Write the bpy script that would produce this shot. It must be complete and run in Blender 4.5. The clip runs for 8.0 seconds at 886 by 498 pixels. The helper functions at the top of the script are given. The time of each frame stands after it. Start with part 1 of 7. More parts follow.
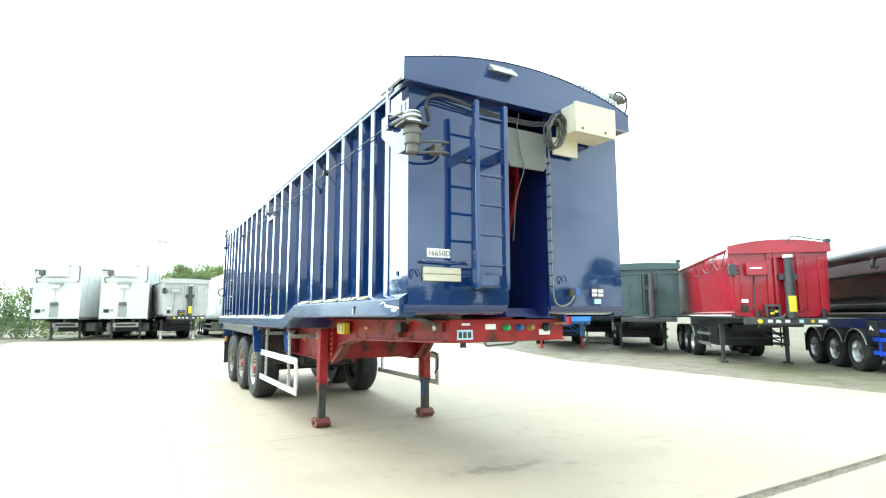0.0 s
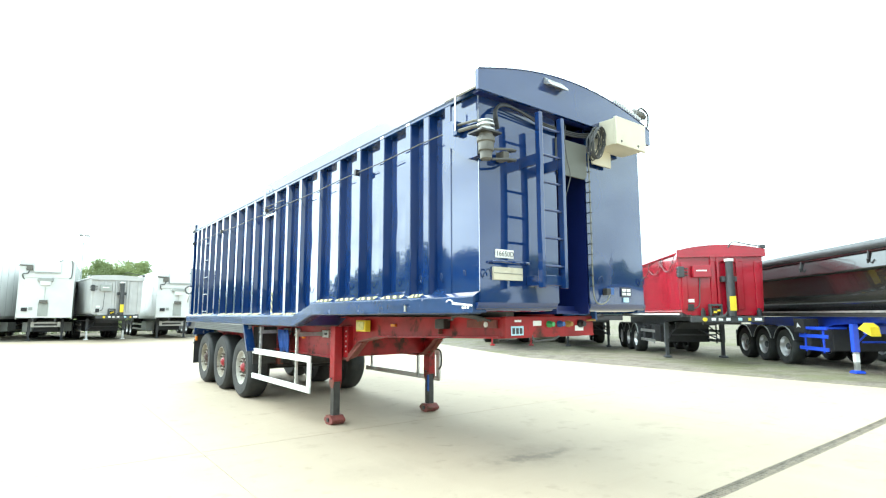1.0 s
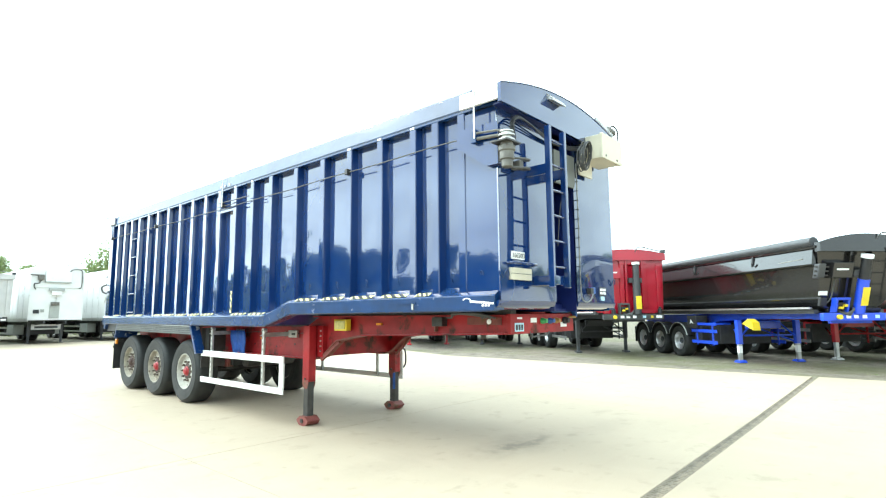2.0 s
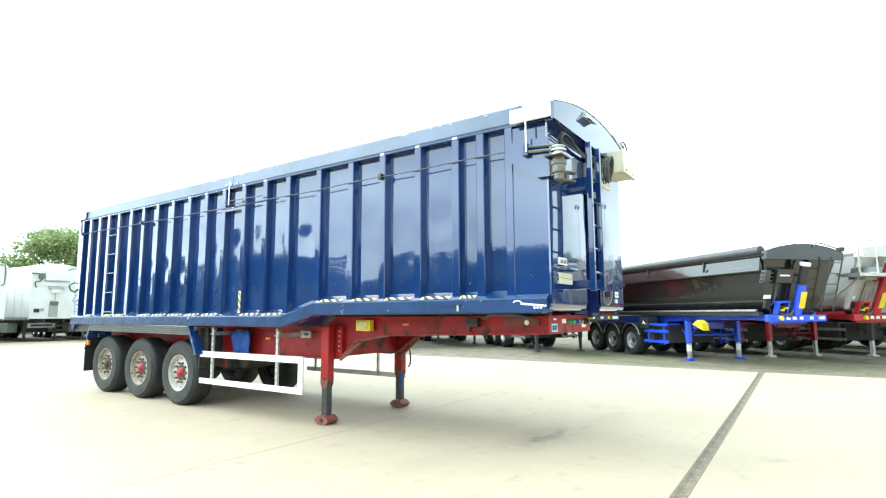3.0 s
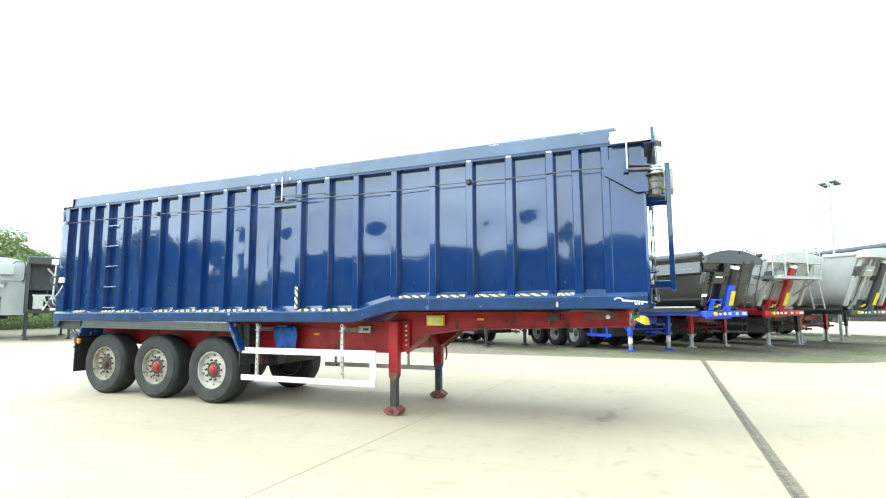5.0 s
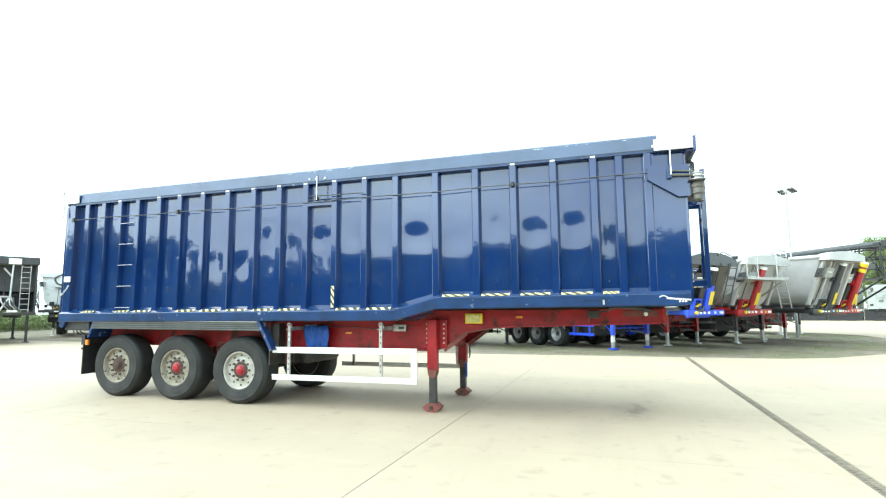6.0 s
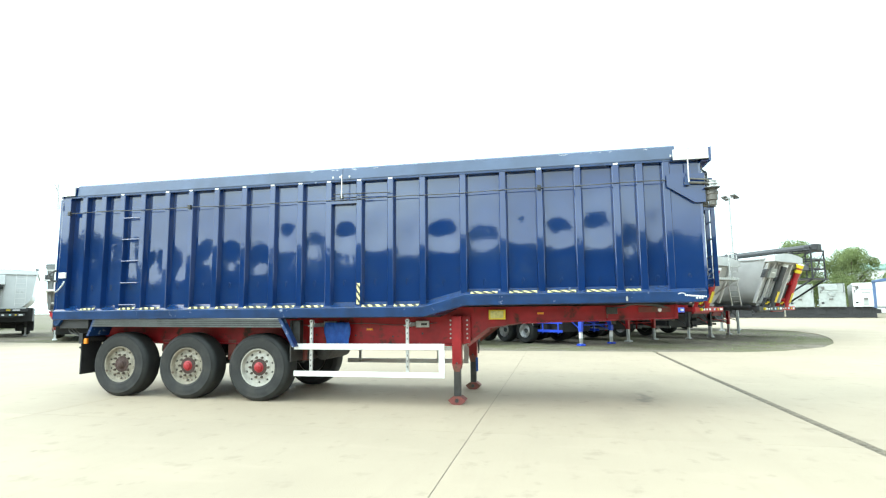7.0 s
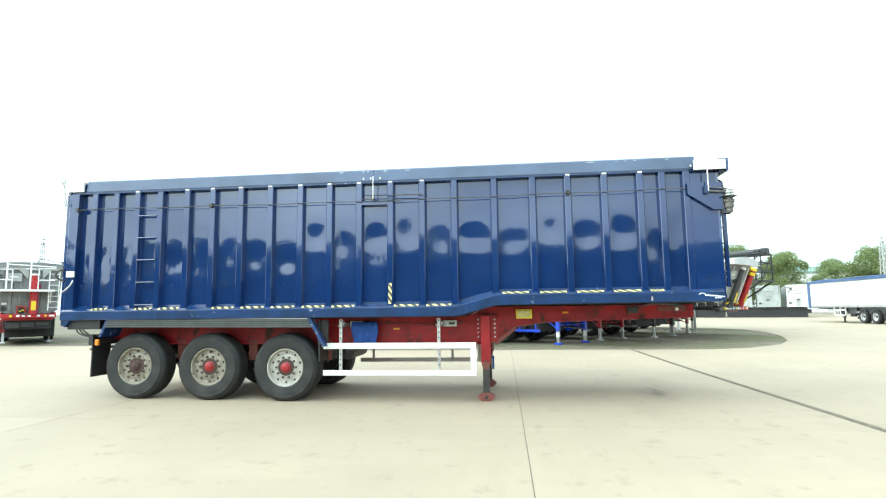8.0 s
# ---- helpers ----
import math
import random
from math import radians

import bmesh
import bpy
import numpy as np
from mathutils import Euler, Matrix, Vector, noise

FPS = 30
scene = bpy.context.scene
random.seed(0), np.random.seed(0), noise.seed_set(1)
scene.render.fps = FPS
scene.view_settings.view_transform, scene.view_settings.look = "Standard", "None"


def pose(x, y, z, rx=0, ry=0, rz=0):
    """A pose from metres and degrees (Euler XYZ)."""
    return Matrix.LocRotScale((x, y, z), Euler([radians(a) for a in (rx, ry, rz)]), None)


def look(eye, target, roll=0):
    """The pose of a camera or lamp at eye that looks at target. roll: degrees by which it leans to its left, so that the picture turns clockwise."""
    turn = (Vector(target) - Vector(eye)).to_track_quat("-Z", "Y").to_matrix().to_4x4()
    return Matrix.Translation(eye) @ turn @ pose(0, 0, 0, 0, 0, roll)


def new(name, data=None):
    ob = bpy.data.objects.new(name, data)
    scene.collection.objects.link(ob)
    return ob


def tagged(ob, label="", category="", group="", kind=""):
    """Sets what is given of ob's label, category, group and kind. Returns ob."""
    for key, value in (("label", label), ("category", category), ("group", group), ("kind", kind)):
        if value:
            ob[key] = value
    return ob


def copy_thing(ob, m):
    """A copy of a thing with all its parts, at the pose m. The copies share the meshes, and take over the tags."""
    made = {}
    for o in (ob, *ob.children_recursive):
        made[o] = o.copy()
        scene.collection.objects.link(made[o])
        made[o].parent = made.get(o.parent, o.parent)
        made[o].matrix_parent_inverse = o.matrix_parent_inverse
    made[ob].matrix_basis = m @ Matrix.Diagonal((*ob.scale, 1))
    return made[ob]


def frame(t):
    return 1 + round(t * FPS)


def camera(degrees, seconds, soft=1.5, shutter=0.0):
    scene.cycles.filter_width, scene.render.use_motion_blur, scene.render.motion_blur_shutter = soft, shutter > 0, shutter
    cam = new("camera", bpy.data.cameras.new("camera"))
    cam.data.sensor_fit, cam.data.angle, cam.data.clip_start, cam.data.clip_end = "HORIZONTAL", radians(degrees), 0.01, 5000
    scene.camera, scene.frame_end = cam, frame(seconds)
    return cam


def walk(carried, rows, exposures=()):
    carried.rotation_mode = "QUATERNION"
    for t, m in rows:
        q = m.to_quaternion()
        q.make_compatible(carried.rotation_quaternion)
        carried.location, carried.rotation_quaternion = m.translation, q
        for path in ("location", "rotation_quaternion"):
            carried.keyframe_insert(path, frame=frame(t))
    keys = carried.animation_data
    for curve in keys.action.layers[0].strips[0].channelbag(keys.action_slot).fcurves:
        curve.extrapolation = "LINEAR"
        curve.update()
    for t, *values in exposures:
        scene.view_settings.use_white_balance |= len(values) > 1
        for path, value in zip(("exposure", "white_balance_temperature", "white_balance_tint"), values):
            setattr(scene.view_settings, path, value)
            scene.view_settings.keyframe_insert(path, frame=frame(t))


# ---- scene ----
cam = camera(79.2, 8.0, soft=1.2)
PATH = [
    (0, (-3.167, -10.841, 1.516), (-2.181, -9.118, 1.761), -0.1),
    (0.5, (-3.744, -10.652, 1.511), (-2.636, -9.005, 1.753), -0.0),
    (1, (-4.316, -10.387, 1.498), (-3.11, -8.809, 1.74), -0.1),
    (1.5, (-4.828, -10.133, 1.499), (-3.481, -8.675, 1.742), -0.2),
    (1.7, (-5.029, -9.983, 1.479), (-3.62, -8.584, 1.723), -0.3),
    (2.8, (-6.096, -9.205, 1.482), (-4.467, -8.069, 1.718), -0.5),
    (3, (-6.295, -9.015, 1.499), (-4.653, -7.899, 1.739), -0.3),
    (3.5, (-6.791, -8.574, 1.516), (-5.124, -7.495, 1.749), -0.4),
    (4, (-7.176, -8.106, 1.495), (-5.467, -7.096, 1.735), -0.3),
    (4.2, (-7.356, -7.903, 1.502), (-5.613, -6.951, 1.734), -0.3),
    (5.3, (-8.178, -6.79, 1.482), (-6.33, -6.061, 1.713), -0.4),
    (5.5, (-8.299, -6.581, 1.461), (-6.443, -5.875, 1.694), -0.5),
    (6, (-8.592, -6.003, 1.457), (-6.703, -5.388, 1.688), -0.5),
    (6.5, (-8.926, -5.428, 1.443), (-7.003, -4.927, 1.67), -0.5),
    (7, (-9.216, -4.844, 1.432), (-7.271, -4.437, 1.657), -0.6),
    (7.5, (-9.471, -4.211, 1.457), (-7.503, -3.931, 1.673), -0.6),
    (8, (-9.661, -3.614, 1.426), (-7.686, -3.392, 1.652), -0.7),
]
walk(cam, [(t, look(eye, target, roll)) for t, eye, target, roll in PATH],
     exposures=((0, 0.1), (1.7, 0.06), (4.2, -0.03), (5.5, -0.12), (7.0, -0.28), (8.0, -0.4)))

# ---- world, sun and exposure ----
SUN = (-0.42, 0.7, 0.62)


def make_world():
    w = bpy.data.worlds.new("overcast_sky")
    scene.world = w
    w.use_nodes = True
    nt = w.node_tree
    nt.nodes.clear()
    out = nt.nodes.new("ShaderNodeOutputWorld")
    bg = nt.nodes.new("ShaderNodeBackground")
    bg.inputs["Strength"].default_value = 0.1
    sky = nt.nodes.new("ShaderNodeTexSky")
    sky.sky_type = "NISHITA"
    sky.sun_disc = False
    sky.sun_elevation = math.asin(SUN[2] / Vector(SUN).length)
    sky.sun_rotation = math.atan2(SUN[0], SUN[1])
    tc = nt.nodes.new("ShaderNodeTexCoord")
    stretch = nt.nodes.new("ShaderNodeMapping")
    stretch.inputs["Scale"].default_value = (1.0, 1.0, 2.6)
    noi = nt.nodes.new("ShaderNodeTexNoise")
    noi.inputs["Scale"].default_value = 2.2
    noi.inputs["Detail"].default_value = 6
    noi.inputs["Roughness"].default_value = 0.55
    ramp = nt.nodes.new("ShaderNodeValToRGB")
    ramp.color_ramp.elements[0].position, ramp.color_ramp.elements[0].color = 0.3, (14.5, 17.4, 18.2, 1)
    ramp.color_ramp.elements[1].position, ramp.color_ramp.elements[1].color = 0.64, (28.2, 35.5, 37.2, 1)
    mix = nt.nodes.new("ShaderNodeMix")
    mix.data_type = "RGBA"
    mix.clamp_factor, mix.clamp_result = True, False
    mix.inputs[0].default_value = 0.93
    nt.links.new(tc.outputs["Generated"], stretch.inputs["Vector"])
    nt.links.new(stretch.outputs["Vector"], noi.inputs["Vector"])
    nt.links.new(noi.outputs["Fac"], ramp.inputs["Fac"])
    nt.links.new(sky.outputs["Color"], mix.inputs[6])
    nt.links.new(ramp.outputs["Color"], mix.inputs[7])
    # the cloud is brighter round the hidden sun
    near = nt.nodes.new("ShaderNodeVectorMath")
    near.operation = "DOT_PRODUCT"
    near.inputs[1].default_value = Vector(SUN).normalized()
    nt.links.new(tc.outputs["Generated"], near.inputs[0])
    glow = nt.nodes.new("ShaderNodeMapRange")
    glow.interpolation_type = "SMOOTHERSTEP"
    glow.inputs["From Min"].default_value, glow.inputs["From Max"].default_value = -0.1, 1.0
    glow.inputs["To Min"].default_value, glow.inputs["To Max"].default_value = 0.86, 2.1
    nt.links.new(near.outputs["Value"], glow.inputs["Value"])
    mul = nt.nodes.new("ShaderNodeVectorMath")
    mul.operation = "SCALE"
    nt.links.new(mix.outputs[2], mul.inputs[0])
    nt.links.new(glow.outputs["Result"], mul.inputs["Scale"])
    nt.links.new(mul.outputs["Vector"], bg.inputs["Color"])
    nt.links.new(bg.outputs["Background"], out.inputs["Surface"])
    sun = new("sun", bpy.data.lights.new("sun", "SUN"))
    sun.data.energy, sun.data.angle, sun.data.color = 1.5, radians(24), (1.0, 0.96, 0.88)
    sun.matrix_world = look(Vector(SUN) * 50, (0, 0, 0))


make_world()


# ---- materials ----
def material(name, color, rough=0.5, metal=0.0, coat=0.0, vary=0.12, scale=3.0, bump=0.0, bump_scale=60.0, dirt=None, dirt_at=0.62, dirt_scale=2.5, spec=0.5, pieces=False):
    m = bpy.data.materials.new(name)
    m.use_nodes = True
    nt = m.node_tree
    b = nt.nodes["Principled BSDF"]
    b.inputs["Roughness"].default_value = rough
    b.inputs["Metallic"].default_value = metal
    b.inputs["Coat Weight"].default_value = coat
    b.inputs["Coat Roughness"].default_value = 0.02
    b.inputs["Coat IOR"].default_value = 1.58
    b.inputs["Specular IOR Level"].default_value = spec
    tc = nt.nodes.new("ShaderNodeTexCoord")
    n1 = nt.nodes.new("ShaderNodeTexNoise")
    n1.inputs["Scale"].default_value = scale
    n1.inputs["Detail"].default_value = 5
    nt.links.new(tc.outputs["Object"], n1.inputs["Vector"])
    r = nt.nodes.new("ShaderNodeValToRGB")
    r.color_ramp.elements[0].position, r.color_ramp.elements[1].position = 0.3, 0.7
    r.color_ramp.elements[0].color = tuple(c * (1 - vary) for c in color) + (1,)
    r.color_ramp.elements[1].color = tuple(min(1, c * (1 + vary)) for c in color) + (1,)
    nt.links.new(n1.outputs["Fac"], r.inputs["Fac"])
    last = r.outputs["Color"]
    if pieces:
        info = nt.nodes.new("ShaderNodeObjectInfo")
        hsv = nt.nodes.new("ShaderNodeHueSaturation")
        mr = nt.nodes.new("ShaderNodeMapRange")
        mr.inputs["To Min"].default_value, mr.inputs["To Max"].default_value = 0.97, 1.025
        nt.links.new(info.outputs["Random"], mr.inputs["Value"])
        nt.links.new(mr.outputs["Result"], hsv.inputs["Value"])
        nt.links.new(last, hsv.inputs["Color"])
        last = hsv.outputs["Color"]
    if dirt:
        n2 = nt.nodes.new("ShaderNodeTexNoise")
        n2.inputs["Scale"].default_value = dirt_scale
        n2.inputs["Detail"].default_value = 8
        n2.inputs["Roughness"].default_value = 0.65
        nt.links.new(tc.outputs["Object"], n2.inputs["Vector"])
        r2 = nt.nodes.new("ShaderNodeValToRGB")
        r2.color_ramp.elements[0].position, r2.color_ramp.elements[1].position = dirt_at, dirt_at + 0.1
        nt.links.new(n2.outputs["Fac"], r2.inputs["Fac"])
        mx = nt.nodes.new("ShaderNodeMix")
        mx.data_type = "RGBA"
        nt.links.new(r2.outputs["Color"], mx.inputs[0])
        nt.links.new(last, mx.inputs[6])
        mx.inputs[7].default_value = (*dirt, 1)
        last = mx.outputs[2]
        rr = nt.nodes.new("ShaderNodeMapRange")
        rr.inputs["To Min"].default_value, rr.inputs["To Max"].default_value = rough, max(rough, 0.75)
        nt.links.new(r2.outputs["Color"], rr.inputs["Value"])
        nt.links.new(rr.outputs["Result"], b.inputs["Roughness"])
    nt.links.new(last, b.inputs["Base Color"])
    if bump:
        n3 = nt.nodes.new("ShaderNodeTexNoise")
        n3.inputs["Scale"].default_value = bump_scale
        n3.inputs["Detail"].default_value = 4
        nt.links.new(tc.outputs["Object"], n3.inputs["Vector"])
        bp = nt.nodes.new("ShaderNodeBump")
        bp.inputs["Strength"].default_value = 1.0
        bp.inputs["Distance"].default_value = bump
        nt.links.new(n3.outputs["Fac"], bp.inputs["Height"])
        nt.links.new(bp.outputs["Normal"], b.inputs["Normal"])
    return m


NAVY = material("navy_gloss_paint", (0.0055, 0.026, 0.108), 0.08, coat=1.0, vary=0.12, scale=1.2, bump=0.0008, bump_scale=6, spec=0.25)
NAVY_WORN = material("navy_worn_paint", (0.003, 0.027, 0.097), 0.26, coat=0.2, vary=0.25, scale=4, bump=0.001, bump_scale=30, dirt=(0.3, 0.35, 0.42), dirt_at=0.64, dirt_scale=6)
NAVY_SHEET = material("navy_roof_sheet", (0.055, 0.086, 0.155), 0.38, coat=0.18, vary=0.2, scale=2, bump=0.002, bump_scale=9)
NAVY_CHIP = material("chipped_navy_paint", (0.004, 0.03, 0.12), 0.32, coat=0.2, vary=0.25, scale=6, bump=0.002, bump_scale=20, dirt=(0.55, 0.58, 0.6), dirt_at=0.585, dirt_scale=9)
# darker copy of the navy: shade of recesses and undersides put into the colour
NAVY_SHADE = material("navy_shaded_paint", (0.006, 0.014, 0.09), 0.35, vary=0.2)
RED = material("red_chassis_paint", (0.3, 0.01, 0.013), 0.45, coat=0.05, vary=0.3, scale=4, bump=0.001, bump_scale=40, dirt=(0.07, 0.024, 0.017), dirt_at=0.545, dirt_scale=3.4, spec=0.35)
RED_RUST = material("rusty_red_steel", (0.2, 0.05, 0.04), 0.65, vary=0.35, scale=9, bump=0.003, bump_scale=60, dirt=(0.12, 0.06, 0.035), dirt_at=0.5, dirt_scale=9)
WHITE = material("white_gloss_paint", (0.7, 0.7, 0.67), 0.3, coat=0.3, vary=0.05, dirt=(0.5, 0.48, 0.42), dirt_at=0.68)
CREAM = material("cream_enclosure_plastic", (0.6, 0.555, 0.43), 0.45, vary=0.08, dirt=(0.45, 0.4, 0.3), dirt_at=0.66, dirt_scale=6)
GALV = material("galvanised_steel", (0.5, 0.5, 0.48), 0.42, metal=0.8, vary=0.2, scale=14, dirt=(0.35, 0.32, 0.27), dirt_at=0.62, dirt_scale=10)
ALU = material("weathered_aluminium", (0.5, 0.5, 0.48), 0.38, metal=0.9, vary=0.15, scale=5, bump=0.0006, bump_scale=90)
MUD_ALU = material("dull_dark_aluminium", (0.085, 0.092, 0.09), 0.42, metal=0.25, vary=0.2, scale=4)
SEAL = material("joint_sealant", (0.17, 0.15, 0.12), 0.8, vary=0.2)
RUBBER = material("tyre_rubber", (0.0145, 0.0155, 0.015), 0.68, vary=0.3, scale=5, bump=0.0012, bump_scale=50, dirt=(0.03, 0.029, 0.026), dirt_at=0.5, dirt_scale=3)
RIM = material("pale_rim_paint", (0.25, 0.225, 0.175), 0.42, vary=0.25, scale=12, dirt=(0.12, 0.085, 0.06), dirt_at=0.56, dirt_scale=14)
BOLT = material("worn_steel_bolt", (0.1, 0.08, 0.062), 0.5, metal=0.3, vary=0.2)
RIM_CLEAN = material("silver_rim_paint", (0.37, 0.355, 0.31), 0.4, vary=0.15, scale=12, dirt=(0.22, 0.17, 0.12), dirt_at=0.66, dirt_scale=18)
RIM_NEW = material("bright_alloy_rim", (0.62, 0.62, 0.62), 0.28, metal=0.85, vary=0.1)
HUB_RED = material("red_hub_cap", (0.3, 0.015, 0.02), 0.4, vary=0.15, scale=20)
HUB_RUST = material("rusty_hub", (0.055, 0.03, 0.024), 0.75, vary=0.3, scale=20, bump=0.003)
BLACK = material("black_plastic", (0.018, 0.018, 0.019), 0.5, vary=0.2, scale=8)
STEEL_DK = material("dark_greasy_steel", (0.045, 0.043, 0.04), 0.48, metal=0.3, vary=0.3, scale=9, bump=0.001)
HOSE = material("grey_hose_rubber", (0.07, 0.07, 0.068), 0.55, vary=0.2)
CONDUIT = material("pale_conduit", (0.2, 0.2, 0.17), 0.5, vary=0.15)
MOTOR = material("grey_cast_motor", (0.13, 0.125, 0.11), 0.55, metal=0.2, vary=0.25, scale=15, bump=0.001, dirt=(0.12, 0.08, 0.06), dirt_at=0.58, dirt_scale=12)
YELLOW = material("yellow_marker", (0.75, 0.55, 0.03), 0.4, vary=0.1)
YELLOW_PALE = material("pale_yellow_tape", (0.82, 0.74, 0.32), 0.45, vary=0.1, scale=20, dirt=(0.3, 0.28, 0.2), dirt_at=0.64, dirt_scale=20)
TAPE_BLACK = material("black_tape", (0.03, 0.03, 0.035), 0.45, vary=0.3, scale=20, dirt=(0.2, 0.2, 0.2), dirt_at=0.66, dirt_scale=20)
LENS_Y = material("amber_lens_box", (0.62, 0.55, 0.2), 0.25, coat=0.4, vary=0.2, scale=20)
AMBER = material("amber_reflector", (0.8, 0.25, 0.02), 0.25, coat=0.5)
GREEN_CAP = material("green_coupling", (0.04, 0.3, 0.09), 0.4)
BLUE_CAP = material("blue_coupling", (0.03, 0.1, 0.3), 0.4)
OCHRE_CAP = material("ochre_coupling", (0.35, 0.2, 0.05), 0.4)
PAPER = material("white_label", (0.8, 0.8, 0.78), 0.5, vary=0.03)
COVER_BLUE = material("blue_cover_sheet", (0.05, 0.1, 0.21), 0.45, vary=0.2, scale=2, dirt=(0.2, 0.28, 0.42), dirt_at=0.6, dirt_scale=3)
CLADDING = material("pale_cladding", (0.62, 0.63, 0.6), 0.5, vary=0.06)
ROOF_GREEN = material("green_roof_sheet", (0.17, 0.27, 0.225), 0.6, vary=0.1)
DULL_GREY = material("dull_grey_body", (0.2, 0.205, 0.2), 0.5, metal=0.2, vary=0.2, scale=3, bump=0.001, bump_scale=12)
LEG_PALE = material("pale_zinc_leg", (0.6, 0.6, 0.58), 0.35, metal=0.3, vary=0.15, scale=8)
PALEBLUE = material("pale_blue_label", (0.45, 0.68, 0.78), 0.5, vary=0.05)
INK = material("label_ink", (0.05, 0.05, 0.06), 0.6)
GREYPLATE = material("grey_rubber_plate", (0.12, 0.125, 0.11), 0.6, vary=0.1)
CLOTH = material("blue_tarpaulin_cloth", (0.012, 0.075, 0.33), 0.6, vary=0.25, scale=12, bump=0.008, bump_scale=18)
RED_BODY = material("red_gloss_body", (0.36, 0.008, 0.022), 0.22, coat=0.6, vary=0.1, scale=2, bump=0.0008, bump_scale=10)
DKGREEN = material("dark_green_body", (0.03, 0.065, 0.065), 0.35, coat=0.3, vary=0.15)
BLACK_BODY = material("black_gloss_body", (0.014, 0.0135, 0.014), 0.2, coat=0.4, vary=0.15, bump=0.0008, bump_scale=5)
BLUE_CH = material("bright_blue_chassis", (0.015, 0.07, 0.62), 0.32, coat=0.4, vary=0.12)
GREY_BODY = material("grey_alloy_body", (0.5, 0.5, 0.49), 0.38, metal=0.4, vary=0.1, scale=2, bump=0.001, bump_scale=12)
GREY_PAINT = material("grey_painted_body", (0.33, 0.35, 0.33), 0.4, vary=0.12, bump=0.001, bump_scale=12)
WHITE_BODY = material("white_box_body", (0.69, 0.7, 0.69), 0.32, coat=0.3, vary=0.06, scale=1.5, dirt=(0.5, 0.5, 0.47), dirt_at=0.62, dirt_scale=1.2)
CH_DARK = material("dark_grey_chassis", (0.05, 0.052, 0.055), 0.45, vary=0.2, scale=5)
RED_CH = material("deep_red_chassis", (0.4, 0.015, 0.02), 0.35, coat=0.3, vary=0.15)
BLUE_BODY = material("sky_blue_body", (0.04, 0.22, 0.6), 0.35, coat=0.2, vary=0.12)
FENCE = material("green_mesh_fence", (0.05, 0.16, 0.1), 0.6)
BARK = material("bark", (0.11, 0.085, 0.06), 0.85, vary=0.3, scale=6, bump=0.02, bump_scale=14)


def leaf_material(name, color):
    m = bpy.data.materials.new(name)
    m.use_nodes = True
    nt = m.node_tree
    b = nt.nodes["Principled BSDF"]
    b.inputs["Roughness"].default_value = 0.6
    geo = nt.nodes.new("ShaderNodeNewGeometry")
    r = nt.nodes.new("ShaderNodeValToRGB")
    r.color_ramp.elements[0].color = tuple(c * 0.55 for c in color) + (1,)
    r.color_ramp.elements[1].color = tuple(c * 1.45 for c in color) + (1,)
    nt.links.new(geo.outputs["Random Per Island"], r.inputs["Fac"])
    nt.links.new(r.outputs["Color"], b.inputs["Base Color"])
    glow = nt.nodes.new("ShaderNodeBsdfTranslucent")
    nt.links.new(r.outputs["Color"], glow.inputs["Color"])
    mx = nt.nodes.new("ShaderNodeMixShader")
    mx.inputs["Fac"].default_value = 0.5
    nt.links.new(b.outputs["BSDF"], mx.inputs[1])
    nt.links.new(glow.outputs["BSDF"], mx.inputs[2])
    nt.links.new(mx.outputs["Shader"], nt.nodes["Material Output"].inputs["Surface"])
    return m


LEAF = leaf_material("leaf_green", (0.23, 0.285, 0.115))
LEAF2 = leaf_material("leaf_pale_green", (0.275, 0.335, 0.15))


